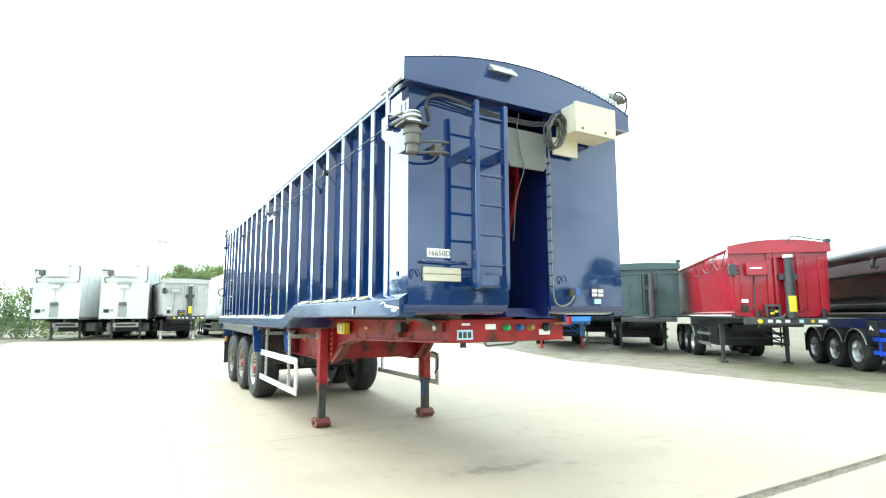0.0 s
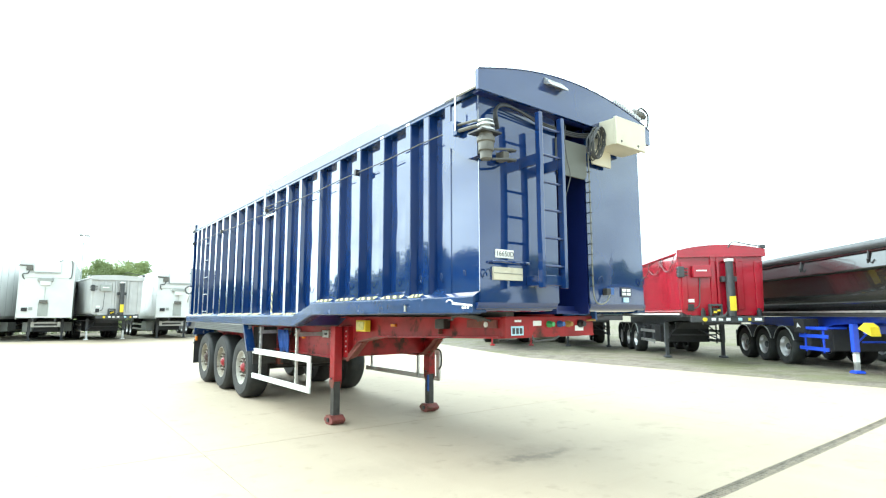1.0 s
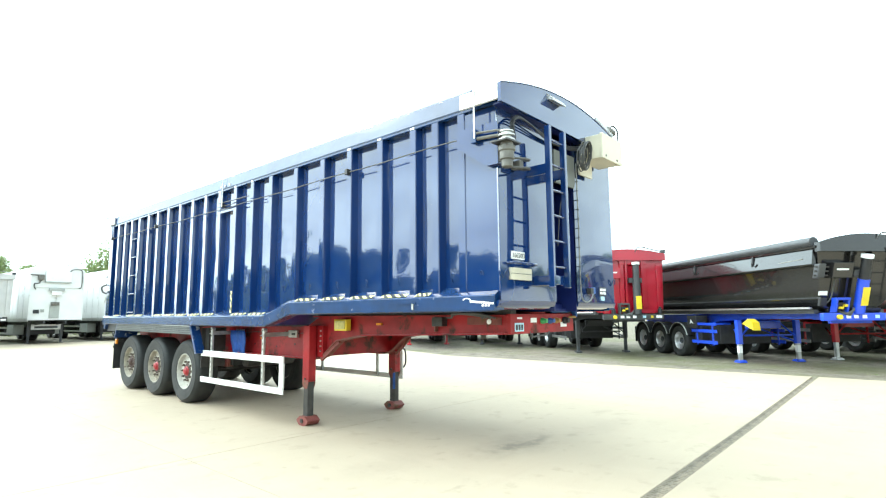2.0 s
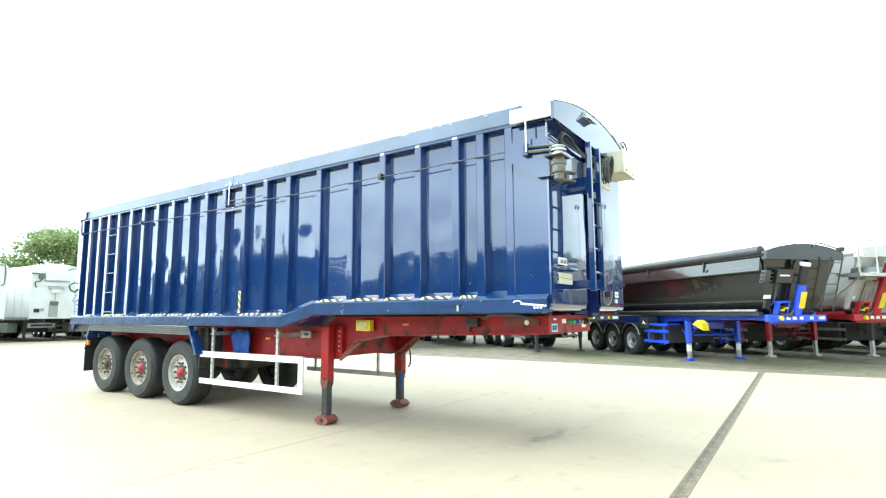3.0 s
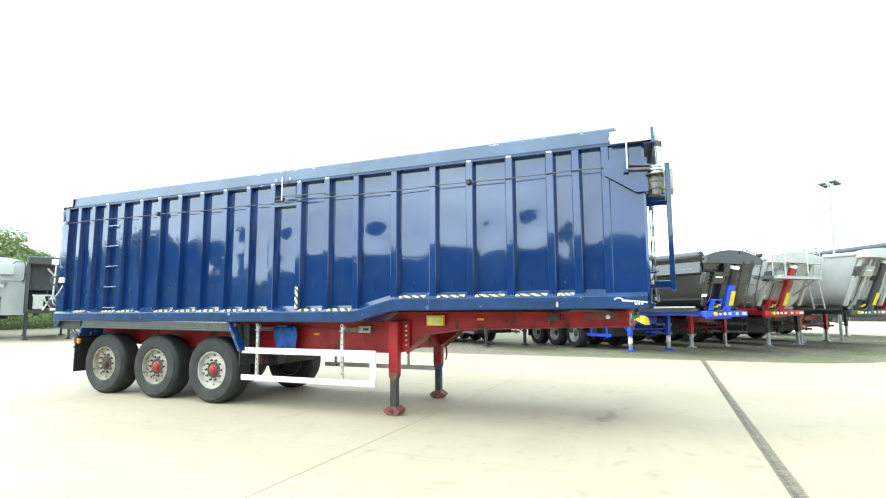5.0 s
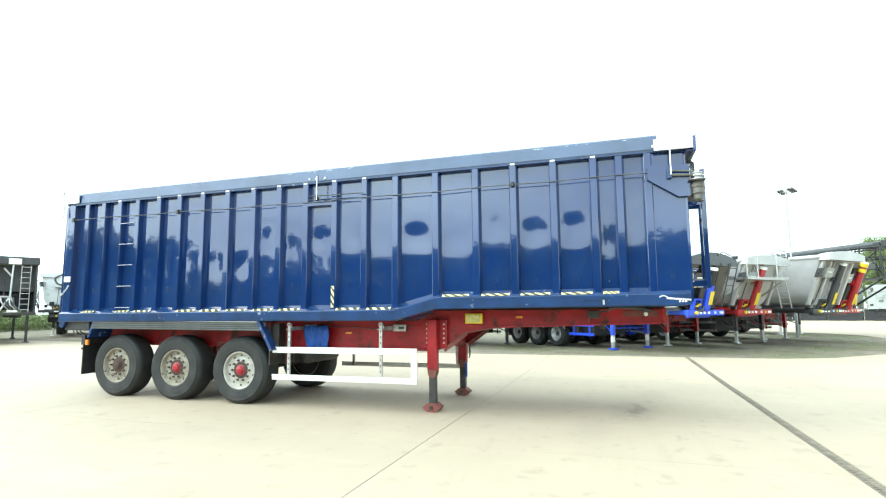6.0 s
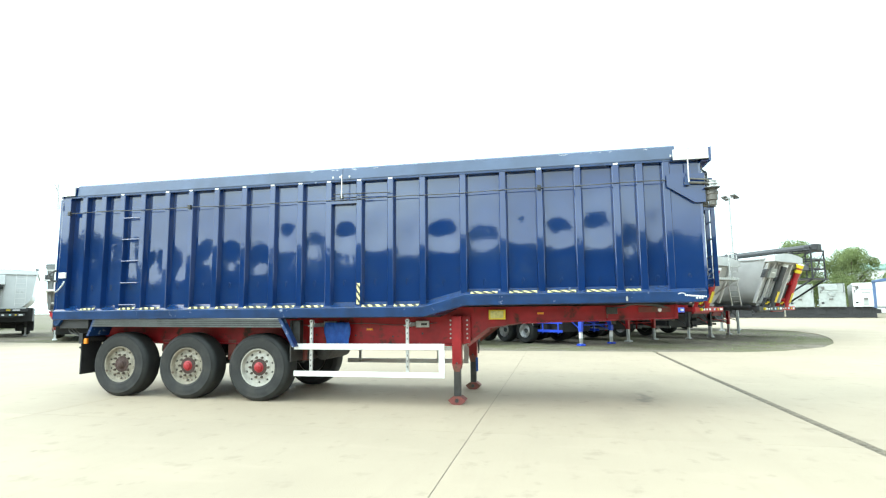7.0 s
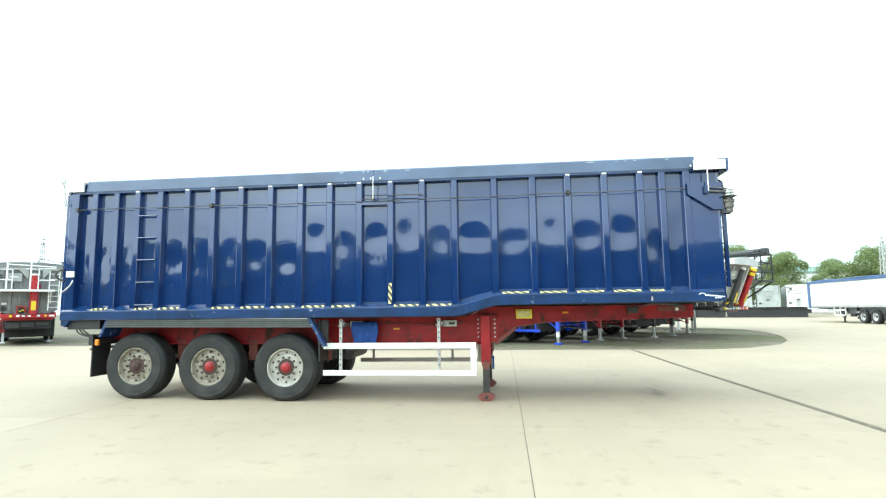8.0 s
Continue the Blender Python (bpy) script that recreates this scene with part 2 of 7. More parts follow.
def concrete_material():
    m = material("broom_finished_concrete", (0.366, 0.296, 0.212), 0.75, vary=0.06, scale=0.5, bump=0.003, bump_scale=70, dirt=(0.308, 0.249, 0.178), dirt_at=0.57, dirt_scale=3.4, pieces=True)
    nt = m.node_tree
    b = nt.nodes["Principled BSDF"]
    last = b.inputs["Base Color"].links[0].from_socket
    tc = nt.nodes.new("ShaderNodeTexCoord")
    # long pale and dark streaks from sweeping, then sparse dark specks
    for stretch, scale, lo, hi, k, col in (((0.35, 2.6, 1.0), 1.6, 0.52, 0.72, 0.35, (0.325, 0.255, 0.185)), ((2.2, 0.4, 1.0), 1.1, 0.55, 0.75, 0.4, (0.42, 0.33, 0.24)), ((1.0, 1.0, 1.0), 16.0, 0.7, 0.74, 0.55, (0.2, 0.165, 0.125))):
        mp = nt.nodes.new("ShaderNodeMapping")
        mp.inputs["Scale"].default_value = stretch
        nt.links.new(tc.outputs["Object"], mp.inputs["Vector"])
        n = nt.nodes.new("ShaderNodeTexNoise")
        n.inputs["Scale"].default_value = scale
        n.inputs["Detail"].default_value = 7
        n.inputs["Roughness"].default_value = 0.65
        nt.links.new(mp.outputs["Vector"], n.inputs["Vector"])
        f = nt.nodes.new("ShaderNodeMapRange")
        f.inputs["From Min"].default_value, f.inputs["From Max"].default_value = lo, hi
        f.inputs["To Max"].default_value = k
        nt.links.new(n.outputs["Fac"], f.inputs["Value"])
        mx = nt.nodes.new("ShaderNodeMix")
        mx.data_type = "RGBA"
        mx.inputs[7].default_value = (*col, 1)
        nt.links.new(f.outputs["Result"], mx.inputs[0])
        nt.links.new(last, mx.inputs[6])
        last = mx.outputs[2]
    wob = nt.nodes.new("ShaderNodeTexNoise")
    wob.inputs["Scale"].default_value = 8.0
    wob.inputs["Detail"].default_value = 9
    wob.inputs["Roughness"].default_value = 0.72
    nt.links.new(tc.outputs["Object"], wob.inputs["Vector"])
    # a bent copy of the plan gives the stains ragged, drawn-out outlines
    bend = nt.nodes.new("ShaderNodeTexNoise")
    bend.inputs["Scale"].default_value = 3.2
    bend.inputs["Detail"].default_value = 6
    nt.links.new(tc.outputs["Object"], bend.inputs["Vector"])
    shift = nt.nodes.new("ShaderNodeVectorMath")
    shift.operation = "MULTIPLY_ADD"
    shift.inputs[1].default_value = (0.75, 0.4, 0.0)
    shift.inputs[2].default_value = (-0.375, -0.2, 0.0)
    nt.links.new(bend.outputs["Color"], shift.inputs[0])
    moved = nt.nodes.new("ShaderNodeVectorMath")
    moved.operation = "ADD"
    nt.links.new(tc.outputs["Object"], moved.inputs[0])
    nt.links.new(shift.outputs["Vector"], moved.inputs[1])
    squash = nt.nodes.new("ShaderNodeVectorMath")
    squash.operation = "MULTIPLY"
    squash.inputs[1].default_value = (1.0, 2.2, 1.0)
    nt.links.new(moved.outputs["Vector"], squash.inputs[0])
    # oil and water stains: (x, y, radius, strength)
    for x, y, rad, k in ((0.1, -6.1, 1.5, 0.3), (0.02, -6.16, 0.55, 0.95), (0.45, -6.22, 0.5, 0.8), (-1.5, -5.6, 1.1, 0.16), (1.7, -6.5, 1.2, 0.16), (-0.75, -5.7, 0.2, 0.45), (0.95, -6.4, 0.3, 0.4), (-0.3, -5.2, 0.14, 0.45), (-1.6, -6.6, 0.18, 0.3), (2.6, -6.0, 0.4, 0.25), (-2.4, -6.9, 0.14, 0.4), (0.6, -3.2, 0.6, 0.2), (-3.2, -2.9, 0.1, 0.45), (-4.4, 0.6, 0.09, 0.5), (3.8, -9.6, 0.3, 0.25), (-5.2, -1.2, 0.11, 0.4), (-4.1, -4.4, 0.08, 0.5), (-2.2, -4.9, 0.1, 0.45)):
        d = nt.nodes.new("ShaderNodeVectorMath")
        d.operation = "DISTANCE"
        d.inputs[1].default_value = (x, 2.2 * y, 0)
        nt.links.new(squash.outputs["Vector"], d.inputs[0])
        mr = nt.nodes.new("ShaderNodeMapRange")
        mr.inputs["From Min"].default_value, mr.inputs["From Max"].default_value = 0.1 * rad, rad
        mr.inputs["To Min"].default_value, mr.inputs["To Max"].default_value = 1.0, 0.0
        nt.links.new(d.outputs["Value"], mr.inputs["Value"])
        mul = nt.nodes.new("ShaderNodeMath")
        mul.operation = "MULTIPLY"
        nt.links.new(mr.outputs["Result"], mul.inputs[0])
        nt.links.new(wob.outputs["Fac"], mul.inputs[1])
        cr = nt.nodes.new("ShaderNodeMapRange")
        cr.inputs["From Min"].default_value, cr.inputs["From Max"].default_value = 0.18, 0.45
        cr.inputs["To Min"].default_value, cr.inputs["To Max"].default_value = 0.0, k
        nt.links.new(mul.outputs["Value"], cr.inputs["Value"])
        mx = nt.nodes.new("ShaderNodeMix")
        mx.data_type = "RGBA"
        mx.inputs[7].default_value = (0.19, 0.155, 0.115, 1)
        nt.links.new(cr.outputs["Result"], mx.inputs[0])
        nt.links.new(last, mx.inputs[6])
        last = mx.outputs[2]
    nt.links.new(last, b.inputs["Base Color"])
    return m


CONCRETE = concrete_material()


def gravel_material():
    """Crushed stone: fine speckle, muddy wheel tracks and mossy patches."""
    m = material("compacted_gravel", (0.19, 0.158, 0.12), 0.92, vary=0.5, scale=26.0, bump=0.03, bump_scale=26, dirt=(0.115, 0.095, 0.07), dirt_at=0.5, dirt_scale=1.6)
    nt = m.node_tree
    b = nt.nodes["Principled BSDF"]
    last = b.inputs["Base Color"].links[0].from_socket
    tc = nt.nodes.new("ShaderNodeTexCoord")
    for scale, lo, hi, k, col in ((0.22, 0.46, 0.6, 0.65, (0.112, 0.12, 0.038)), (11.0, 0.58, 0.66, 0.6, (0.27, 0.245, 0.205))):
        n = nt.nodes.new("ShaderNodeTexNoise")
        n.inputs["Scale"].default_value = scale
        n.inputs["Detail"].default_value = 9
        n.inputs["Roughness"].default_value = 0.7
        nt.links.new(tc.outputs["Object"], n.inputs["Vector"])
        r = nt.nodes.new("ShaderNodeMapRange")
        r.inputs["From Min"].default_value, r.inputs["From Max"].default_value = lo, hi
        r.inputs["To Max"].default_value = k
        nt.links.new(n.outputs["Fac"], r.inputs["Value"])
        mx = nt.nodes.new("ShaderNodeMix")
        mx.data_type = "RGBA"
        mx.inputs[7].default_value = (*col, 1)
        nt.links.new(r.outputs["Result"], mx.inputs[0])
        nt.links.new(last, mx.inputs[6])
        last = mx.outputs[2]
    nt.links.new(last, b.inputs["Base Color"])
    return m


GRAVEL = gravel_material()
GRATE = material("cast_drain_grate", (0.17, 0.142, 0.105), 0.8, metal=0.0, vary=0.4, scale=10, dirt=(0.25, 0.205, 0.15), dirt_at=0.5, dirt_scale=7)


# ---- mesh helpers ----
def box(bm, x0, x1, y0, y1, z0, z1, bevel=0.0):
    v = [bm.verts.new((x, y, z)) for x in (x0, x1) for y in (y0, y1) for z in (z0, z1)]
    faces = [bm.faces.new([v[i] for i in f]) for f in ((0, 1, 3, 2), (4, 6, 7, 5), (0, 4, 5, 1), (2, 3, 7, 6), (0, 2, 6, 4), (1, 5, 7, 3))]
    if bevel:
        edges = list({e for f in faces for e in f.edges})
        bmesh.ops.bevel(bm, geom=edges, offset=bevel, segments=2, affect="EDGES", profile=0.6)
    return bm


def prism(bm, pts, axis, a0, a1):
    """A polygon of (u, v) drawn out along an axis from a0 to a1: x takes (y, z), y takes (x, z), z takes (x, y)."""
    def at(u, v, a):
        return {"x": (a, u, v), "y": (u, a, v), "z": (u, v, a)}[axis]
    lo = [bm.verts.new(at(u, v, a0)) for u, v in pts]
    hi = [bm.verts.new(at(u, v, a1)) for u, v in pts]
    n = len(pts)
    fs = [bm.faces.new(lo), bm.faces.new(hi[::-1])]
    fs += [bm.faces.new((lo[i], hi[i], hi[(i + 1) % n], lo[(i + 1) % n])) for i in range(n)]
    bmesh.ops.recalc_face_normals(bm, faces=fs)
    return bm


def tube(bm, pts, r, n=8):
    pts = [Vector(p) for p in pts]
    rings = []
    side = None
    for i, p in enumerate(pts):
        d = (pts[min(i + 1, len(pts) - 1)] - pts[max(i - 1, 0)]).normalized()
        if side is None:
            side = d.orthogonal().normalized()
        side = (side - d * side.dot(d)).normalized()
        up = d.cross(side)
        rings.append([bm.verts.new(p + r * (math.cos(2 * math.pi * k / n) * side + math.sin(2 * math.pi * k / n) * up)) for k in range(n)])
    for a, b in zip(rings, rings[1:]):
        for k in range(n):
            bm.faces.new((a[k], a[(k + 1) % n], b[(k + 1) % n], b[k]))
    bm.faces.new(rings[0][::-1])
    bm.faces.new(rings[-1])
    return bm


def curve_pts(pts, steps=6):
    """A smooth line through the points."""
    p = [Vector(q) for q in pts]
    p = [2 * p[0] - p[1]] + p + [2 * p[-1] - p[-2]]
    out = []
    for i in range(1, len(p) - 2):
        a, b, c, d = p[i - 1], p[i], p[i + 1], p[i + 2]
        for k in range(steps):
            t = k / steps
            out.append(0.5 * (2 * b + (c - a) * t + (2 * a - 5 * b + 4 * c - d) * t * t + (3 * b - a - 3 * c + d) * t ** 3))
    out.append(p[-2])
    return out


def lathe(bm, profile, n=32, centre=(0, 0, 0), axis="x"):
    """A profile of (radius, along) turned about an axis through centre."""
    rings = []
    cx, cy, cz = centre
    for r, a in profile:
        ring = []
        for k in range(n):
            c, s = r * math.cos(2 * math.pi * k / n), r * math.sin(2 * math.pi * k / n)
            p = {"x": (a, c, s), "y": (c, a, s), "z": (c, s, a)}[axis]
            ring.append(bm.verts.new((p[0] + cx, p[1] + cy, p[2] + cz)))
        rings.append(ring)
    fs = []
    for a, b in zip(rings, rings[1:]):
        for k in range(n):
            fs.append(bm.faces.new((a[k], a[(k + 1) % n], b[(k + 1) % n], b[k])))
    fs.append(bm.faces.new(rings[0]))
    fs.append(bm.faces.new(rings[-1]))
    bmesh.ops.recalc_face_normals(bm, faces=fs)
    return bm


def mesh_of(name, bm, mat, smooth=False):
    me = bpy.data.meshes.new(name)
    bm.to_mesh(me)
    bm.free()
    me.materials.append(mat)
    if smooth:
        for p in me.polygons:
            p.use_smooth = True
        me.set_sharp_from_angle(angle=radians(40))
    return me


def part(name, bm, mat, parent, label="", smooth=False):
    me = bm if isinstance(bm, bpy.types.Mesh) else mesh_of(name, bm, mat, smooth)
    ob = new(name, me)
    ob.parent = parent
    return tagged(ob, label)


def B():
    return bmesh.new()


def thing(name, m, label, category, group="", kind=""):
    ob = new(name)
    ob.matrix_world = m
    ob.empty_display_size = 0.3
    return tagged(ob, label, category, group, kind)


def letters(name, text, at_point, size, mat, parent):
    """Flat lettering that faces -y, centred on a point of its base line."""
    cu = bpy.data.curves.new(name, "FONT")
    cu.body, cu.size, cu.align_x, cu.extrude = text, size, "CENTER", 0.001
    cu.resolution_u = 3
    ob = bpy.data.objects.new(name, cu)
    scene.collection.objects.link(ob)
    bpy.context.view_layer.update()
    me = bpy.data.meshes.new_from_object(ob)
    bpy.data.objects.remove(ob)
    bpy.data.curves.remove(cu)
    me.transform(pose(*at_point, 90, 0, 0))
    me.materials.clear()
    me.materials.append(mat)
    return part(name, me, mat, parent)


def bx(name, x0, x1, y0, y1, z0, z1, mat, parent, bevel=0.0, label=""):
    return part(name, box(B(), x0, x1, y0, y1, z0, z1, bevel), mat, parent, label)


def rod(name, pts, r, mat, parent, label="", n=8):
    return part(name, tube(B(), pts, r, n), mat, parent, label, smooth=True)


# ---- ground ----
def rise(y, x=20.0):
    """The yard climbs a little towards its far end, and the slabs dip gently towards the drain."""
    t = min(max((y - 5) / 15, 0), 1)
    far = 0.05 * t * t * (3 - 2 * t)
    if x >= 9.52 or y >= 14.6:
        return far
    y = max(y, -12)
    dip = -0.015 + (0.003 if y < 0 else 0.01) * min(y, 5)
    return far + (dip - far) * min((9.52 - x) / 6.02, 1)


def build_ground():
    bm = B()
    xs = [-3000, -1000, -400, -150, -80, -50] + list(range(-40, 61, 4)) + [75, 100, 150, 400, 1000, 3000]
    ys = [-3000, -1000, -400, -150, -80, -60] + list(range(-50, 61, 2)) + [75, 100, 150, 400, 1000, 3000]
    grid = [[bm.verts.new((x, y, rise(y, x) - 0.03)) for y in ys] for x in xs]
    for i in range(len(xs) - 1):
        for j in range(len(ys) - 1):
            bm.faces.new((grid[i][j], grid[i + 1][j], grid[i + 1][j + 1], grid[i][j + 1]))
    g = new("ground", mesh_of("ground", bm, GRAVEL, True))
    tagged(g, "compacted grey-brown gravel ground with weeds", "ground", kind="structure")
    # the yard beyond the parking strip
    bm = B()
    pts = [(9.53, -60), (9.53, -10.4), (10.2, -12), (12, -13.9), (14.2, -15.2), (16.8, -16.3), (19.1, -17.1), (22, -17.9), (25, -18.2), (27.6, -17.4), (31, -14.5), (60, 10), (95, 10), (95, -60)]
    prism(bm, pts, "z", -0.05, -0.004)
    e = new("pavement_east", mesh_of("pavement_east", bm, CONCRETE))
    tagged(e, "pale concrete yard surface with a rounded edge beside gravel", "pavement", kind="structure")
    bm = prism(B(), [(9.53, 3.0), (12.4, 12.5), (12.8, 27.2), (9.53, 27.2)], "z", -0.05, -0.004)
    for v in bm.verts:
        v.co.z += rise(v.co.y)
    n = new("pavement_north", mesh_of("pavement_north", bm, CONCRETE))
    tagged(n, "pale concrete apron beside the parked trailers", "pavement", kind="structure")


build_ground()


# ---- wheels, shared by all trailers ----
def tyre_bm(r=0.549, w=0.385, rim=0.3, n=48, grooves=True, flat=0.54):
    """Round-shouldered wide tyre, pressed flat where it stands."""
    h = w / 2
    side = [(rim, -h * 0.86), (rim + 0.012, -h * 0.95), (rim + 0.03, -h * 0.975), (rim + 0.04, -h * 1.0), (rim + 0.046, -h * 1.0), (rim + 0.05, -h * 0.985), (rim + 0.09, -h * 1.02), (rim + 0.13, -h * 1.04), (rim + 0.165, -h * 1.01),
            (rim + 0.172, -h * 1.02), (rim + 0.178, -h * 1.02), (rim + 0.184, -h * 0.975), (rim + 0.207, -h * 0.9), (r - 0.018, -h * 0.8), (r - 0.007, -h * 0.69), (r - 0.001, -h * 0.56)]
    line = []
    if grooves:
        for a in (-0.36, 0.0, 0.36):
            line += [(r, (a - 0.06) * h), (r - 0.005, (a - 0.04) * h), (r - 0.005, (a + 0.04) * h), (r, (a + 0.06) * h)]
    prof = side + line + [(rr, -aa) for rr, aa in side[::-1]]
    bm = B()
    rings = []
    for rr, aa in prof:
        rings.append([bm.verts.new((aa * (1.03 if math.sin(2 * math.pi * k / n) < -0.9 else 1), rr * math.cos(2 * math.pi * k / n), max(-flat, rr * math.sin(2 * math.pi * k / n)))) for k in range(n)])
    for a, b in zip(rings, rings[1:] + rings[:1]):
        for k in range(n):
            bm.faces.new((a[k], a[(k + 1) % n], b[(k + 1) % n], b[k]))
    bmesh.ops.recalc_face_normals(bm, faces=bm.faces)
    return bm


def rim_bm(rim=0.3, n=40, lift=0.0):
    """Outer face towards -x: rolled lip, dished disc pierced by ten hand holes, and a flat bolt flange."""
    bm = B()

    def ring(r, x):
        return [bm.verts.new((x, r * math.cos(2 * math.pi * k / n), r * math.sin(2 * math.pi * k / n))) for k in range(n)]

    def turned(profile, first=None):
        rows = [first] if first else []
        rows += [ring(r, x) for r, x in profile]
        for a, b in zip(rows, rows[1:]):
            for k in range(n):
                bm.faces.new((a[k], a[(k + 1) % n], b[(k + 1) % n], b[k]))
        return rows[-1]
    outer = turned([(rim - 0.01, 0.16), (rim + 0.002, 0.16), (rim + 0.01, -0.163), (rim + 0.004, -0.178), (rim - 0.01, -0.176), (rim - 0.018, -0.155), (rim - 0.024, -0.13 + lift), (0.27, -0.112 + lift)])
    inner = ring(0.216, -0.108 + lift)
    step = n // 10
    for k in range(10):
        mid = 2 * math.pi * (k + 0.5) / 10
        edge = [outer[(k * step + j) % n] for j in range(step + 1)] + [inner[(k * step + j) % n] for j in range(step, -1, -1)]
        hole, deep = [], []
        cy, cz = 0.242 * math.cos(mid), 0.242 * math.sin(mid)
        for v in edge:
            d = Vector((v.co.y - cy, v.co.z - cz)).normalized() * 0.021
            hole.append(bm.verts.new((-0.113 + lift, cy + d.x, cz + d.y)))
            deep.append(bm.verts.new((-0.085 + lift, cy + d.x, cz + d.y)))
        m = len(edge)
        for j in range(m):
            bm.faces.new((edge[j], edge[(j + 1) % m], hole[(j + 1) % m], hole[j]))
            bm.faces.new((hole[j], hole[(j + 1) % m], deep[(j + 1) % m], deep[j]))
    last = turned([(0.202, -0.112 + lift), (0.19, -0.12 + lift), (0.178, -0.122 + lift), (0.09, -0.122 + lift), (0.088, -0.05)], inner)
    bm.faces.new(last)
    bmesh.ops.recalc_face_normals(bm, faces=bm.faces)
    return bm


def bolt_bm(x=-0.122):
    return lathe(B(), [(0.022, x + 0.004), (0.022, x - 0.006), (0.017, x - 0.008), (0.017, x - 0.028), (0.01, x - 0.03), (0.01, x - 0.045)], 8)


def hub_bm():
    return lathe(B(), [(0.085, -0.08), (0.085, -0.14), (0.076, -0.148), (0.066, -0.15), (0.062, -0.168), (0.052, -0.177), (0.024, -0.179), (0.021, -0.185), (0.001, -0.185)], 18)


SHARED = {
    "tyre": mesh_of("tyre", tyre_bm(grooves=False), RUBBER, True),
    "rim": mesh_of("rim", rim_bm(), RIM, True),
    "bolt": mesh_of("wheel_bolt", bolt_bm(), BOLT, True),
    "drum": mesh_of("brake_drum", lathe(B(), [(0.285, 0.1), (0.285, -0.04), (0.1, -0.05)], 24), BLACK, True),
    "rim_clean": mesh_of("rim", rim_bm(), RIM_CLEAN, True),
    "hub_red": mesh_of("hub", hub_bm(), HUB_RED, True),
    "hub_rust": mesh_of("hub", hub_bm(), HUB_RUST, True),
    "flange": mesh_of("hub_flange", lathe(B(), [(0.06, -0.118), (0.136, -0.118), (0.136, -0.128), (0.112, -0.133), (0.06, -0.136)], 20), HUB_RUST, True),
    "rim_new": mesh_of("rim", rim_bm(0.3, 30, 0.045), RIM_NEW, True),
    "tyre_far": mesh_of("tyre", tyre_bm(0.53, n=32, grooves=False, flat=0.527), RUBBER, True),
    "hub_far": mesh_of("hub", lathe(B(), [(0.1, -0.03), (0.1, -0.1), (0.08, -0.12), (0.001, -0.12)], 14), CH_DARK, True),
}


def wheel(parent, x, y, side, hub="hub_red", far=False, r=0.53, rim="rim"):
    """side -1: outer face towards -x."""
    w = new("wheel", SHARED["rim_new" if far else rim])
    w.parent = parent
    w.matrix_basis = pose(x, y, r) @ (Matrix.Identity(4) if side < 0 else pose(0, 0, 0, 0, 0, 180))
    kit = (("tyre", "tyre_far"), ("hub", "hub_far"), ("brake_drum", "drum")) if far else (("tyre", "tyre"), ("hub", hub), ("hub_flange", "flange"), ("brake_drum", "drum"))
    for nm, key in kit:
        o = new(nm, SHARED[key])
        o.parent = w
    if not far:
        for k in range(10):
            o = new("wheel_bolt", SHARED["bolt"])
            o.parent = w
            a = radians(36 * k)
            o.location = (0, 0.163 * math.cos(a), 0.163 * math.sin(a))
    return w


# ---- the blue tipping trailer ----
RIBS = (3.41, 3.01, 2.62, 2.2, 1.71, 1.25, 0.75, 0.23, -0.29, -0.79, -1.29, -1.81, -2.33, -2.85, -3.49, -4.1, -4.65, -5.21, -5.75, -6.08, -6.44)
RAIL_TOP = ((3.88, 1.48), (-2.85, 1.48), (-3.5, 1.655), (-6.86, 1.655))
RAIL_LOW = ((3.88, 1.325), (-2.88, 1.325), (-3.52, 1.49), (-6.78, 1.5))


def along(line, y):
    for (y0, z0), (y1, z1) in zip(line, line[1:]):
        if y <= y0 and y >= y1:
            return z0 + (z1 - z0) * (y0 - y) / (y0 - y1)
    return line[-1][1] if y < line[-1][0] else line[0][1]


def skin(name, at, nu, nv, mat, parent, label=""):
    """A sheet through at(u, v), u and v from 0 to 1."""
    bm = B()
    g = [[bm.verts.new(at(i / nu, j / nv)) for j in range(nv + 1)] for i in range(nu + 1)]
    for i in range(nu):
        for j in range(nv):
            bm.faces.new((g[i][j], g[i + 1][j], g[i + 1][j + 1], g[i][j + 1]))
    return part(name, bm, mat, parent, label, smooth=True)


def hazard_strip(parent, p, along_v, across_v, length, width):
    """Yellow and black tape: a pale strip with slanting black bands, raised off its support."""
    p, a, c = Vector(p), Vector(along_v).normalized(), Vector(across_v).normalized()
    n = a.cross(c).normalized()
    if n.x > 0:
        n = -n
    def quad(bm, corners, lift):
        bm.faces.new([bm.verts.new(p + a * u + c * w + n * lift) for u, w in corners])
    bm = B()
    quad(bm, ((0, 0), (length, 0), (length, width), (0, width)), 0.004)
    strip = part("hazard_tape", bm, YELLOW_PALE, parent, "yellow and black hazard tape")
    bm = B()
    count = 3
    step, lean = length / count, width * (1.5 if length > width * 6 else 0.9)
    for k in range(count):
        u = k * step
        quad(bm, ((u, 0), (u + step * 0.5, 0), (min(length, u + step * 0.5 + lean), width), (min(length, u + lean), width)), 0.006)
    part("tape_stripes", bm, TAPE_BLACK, strip)


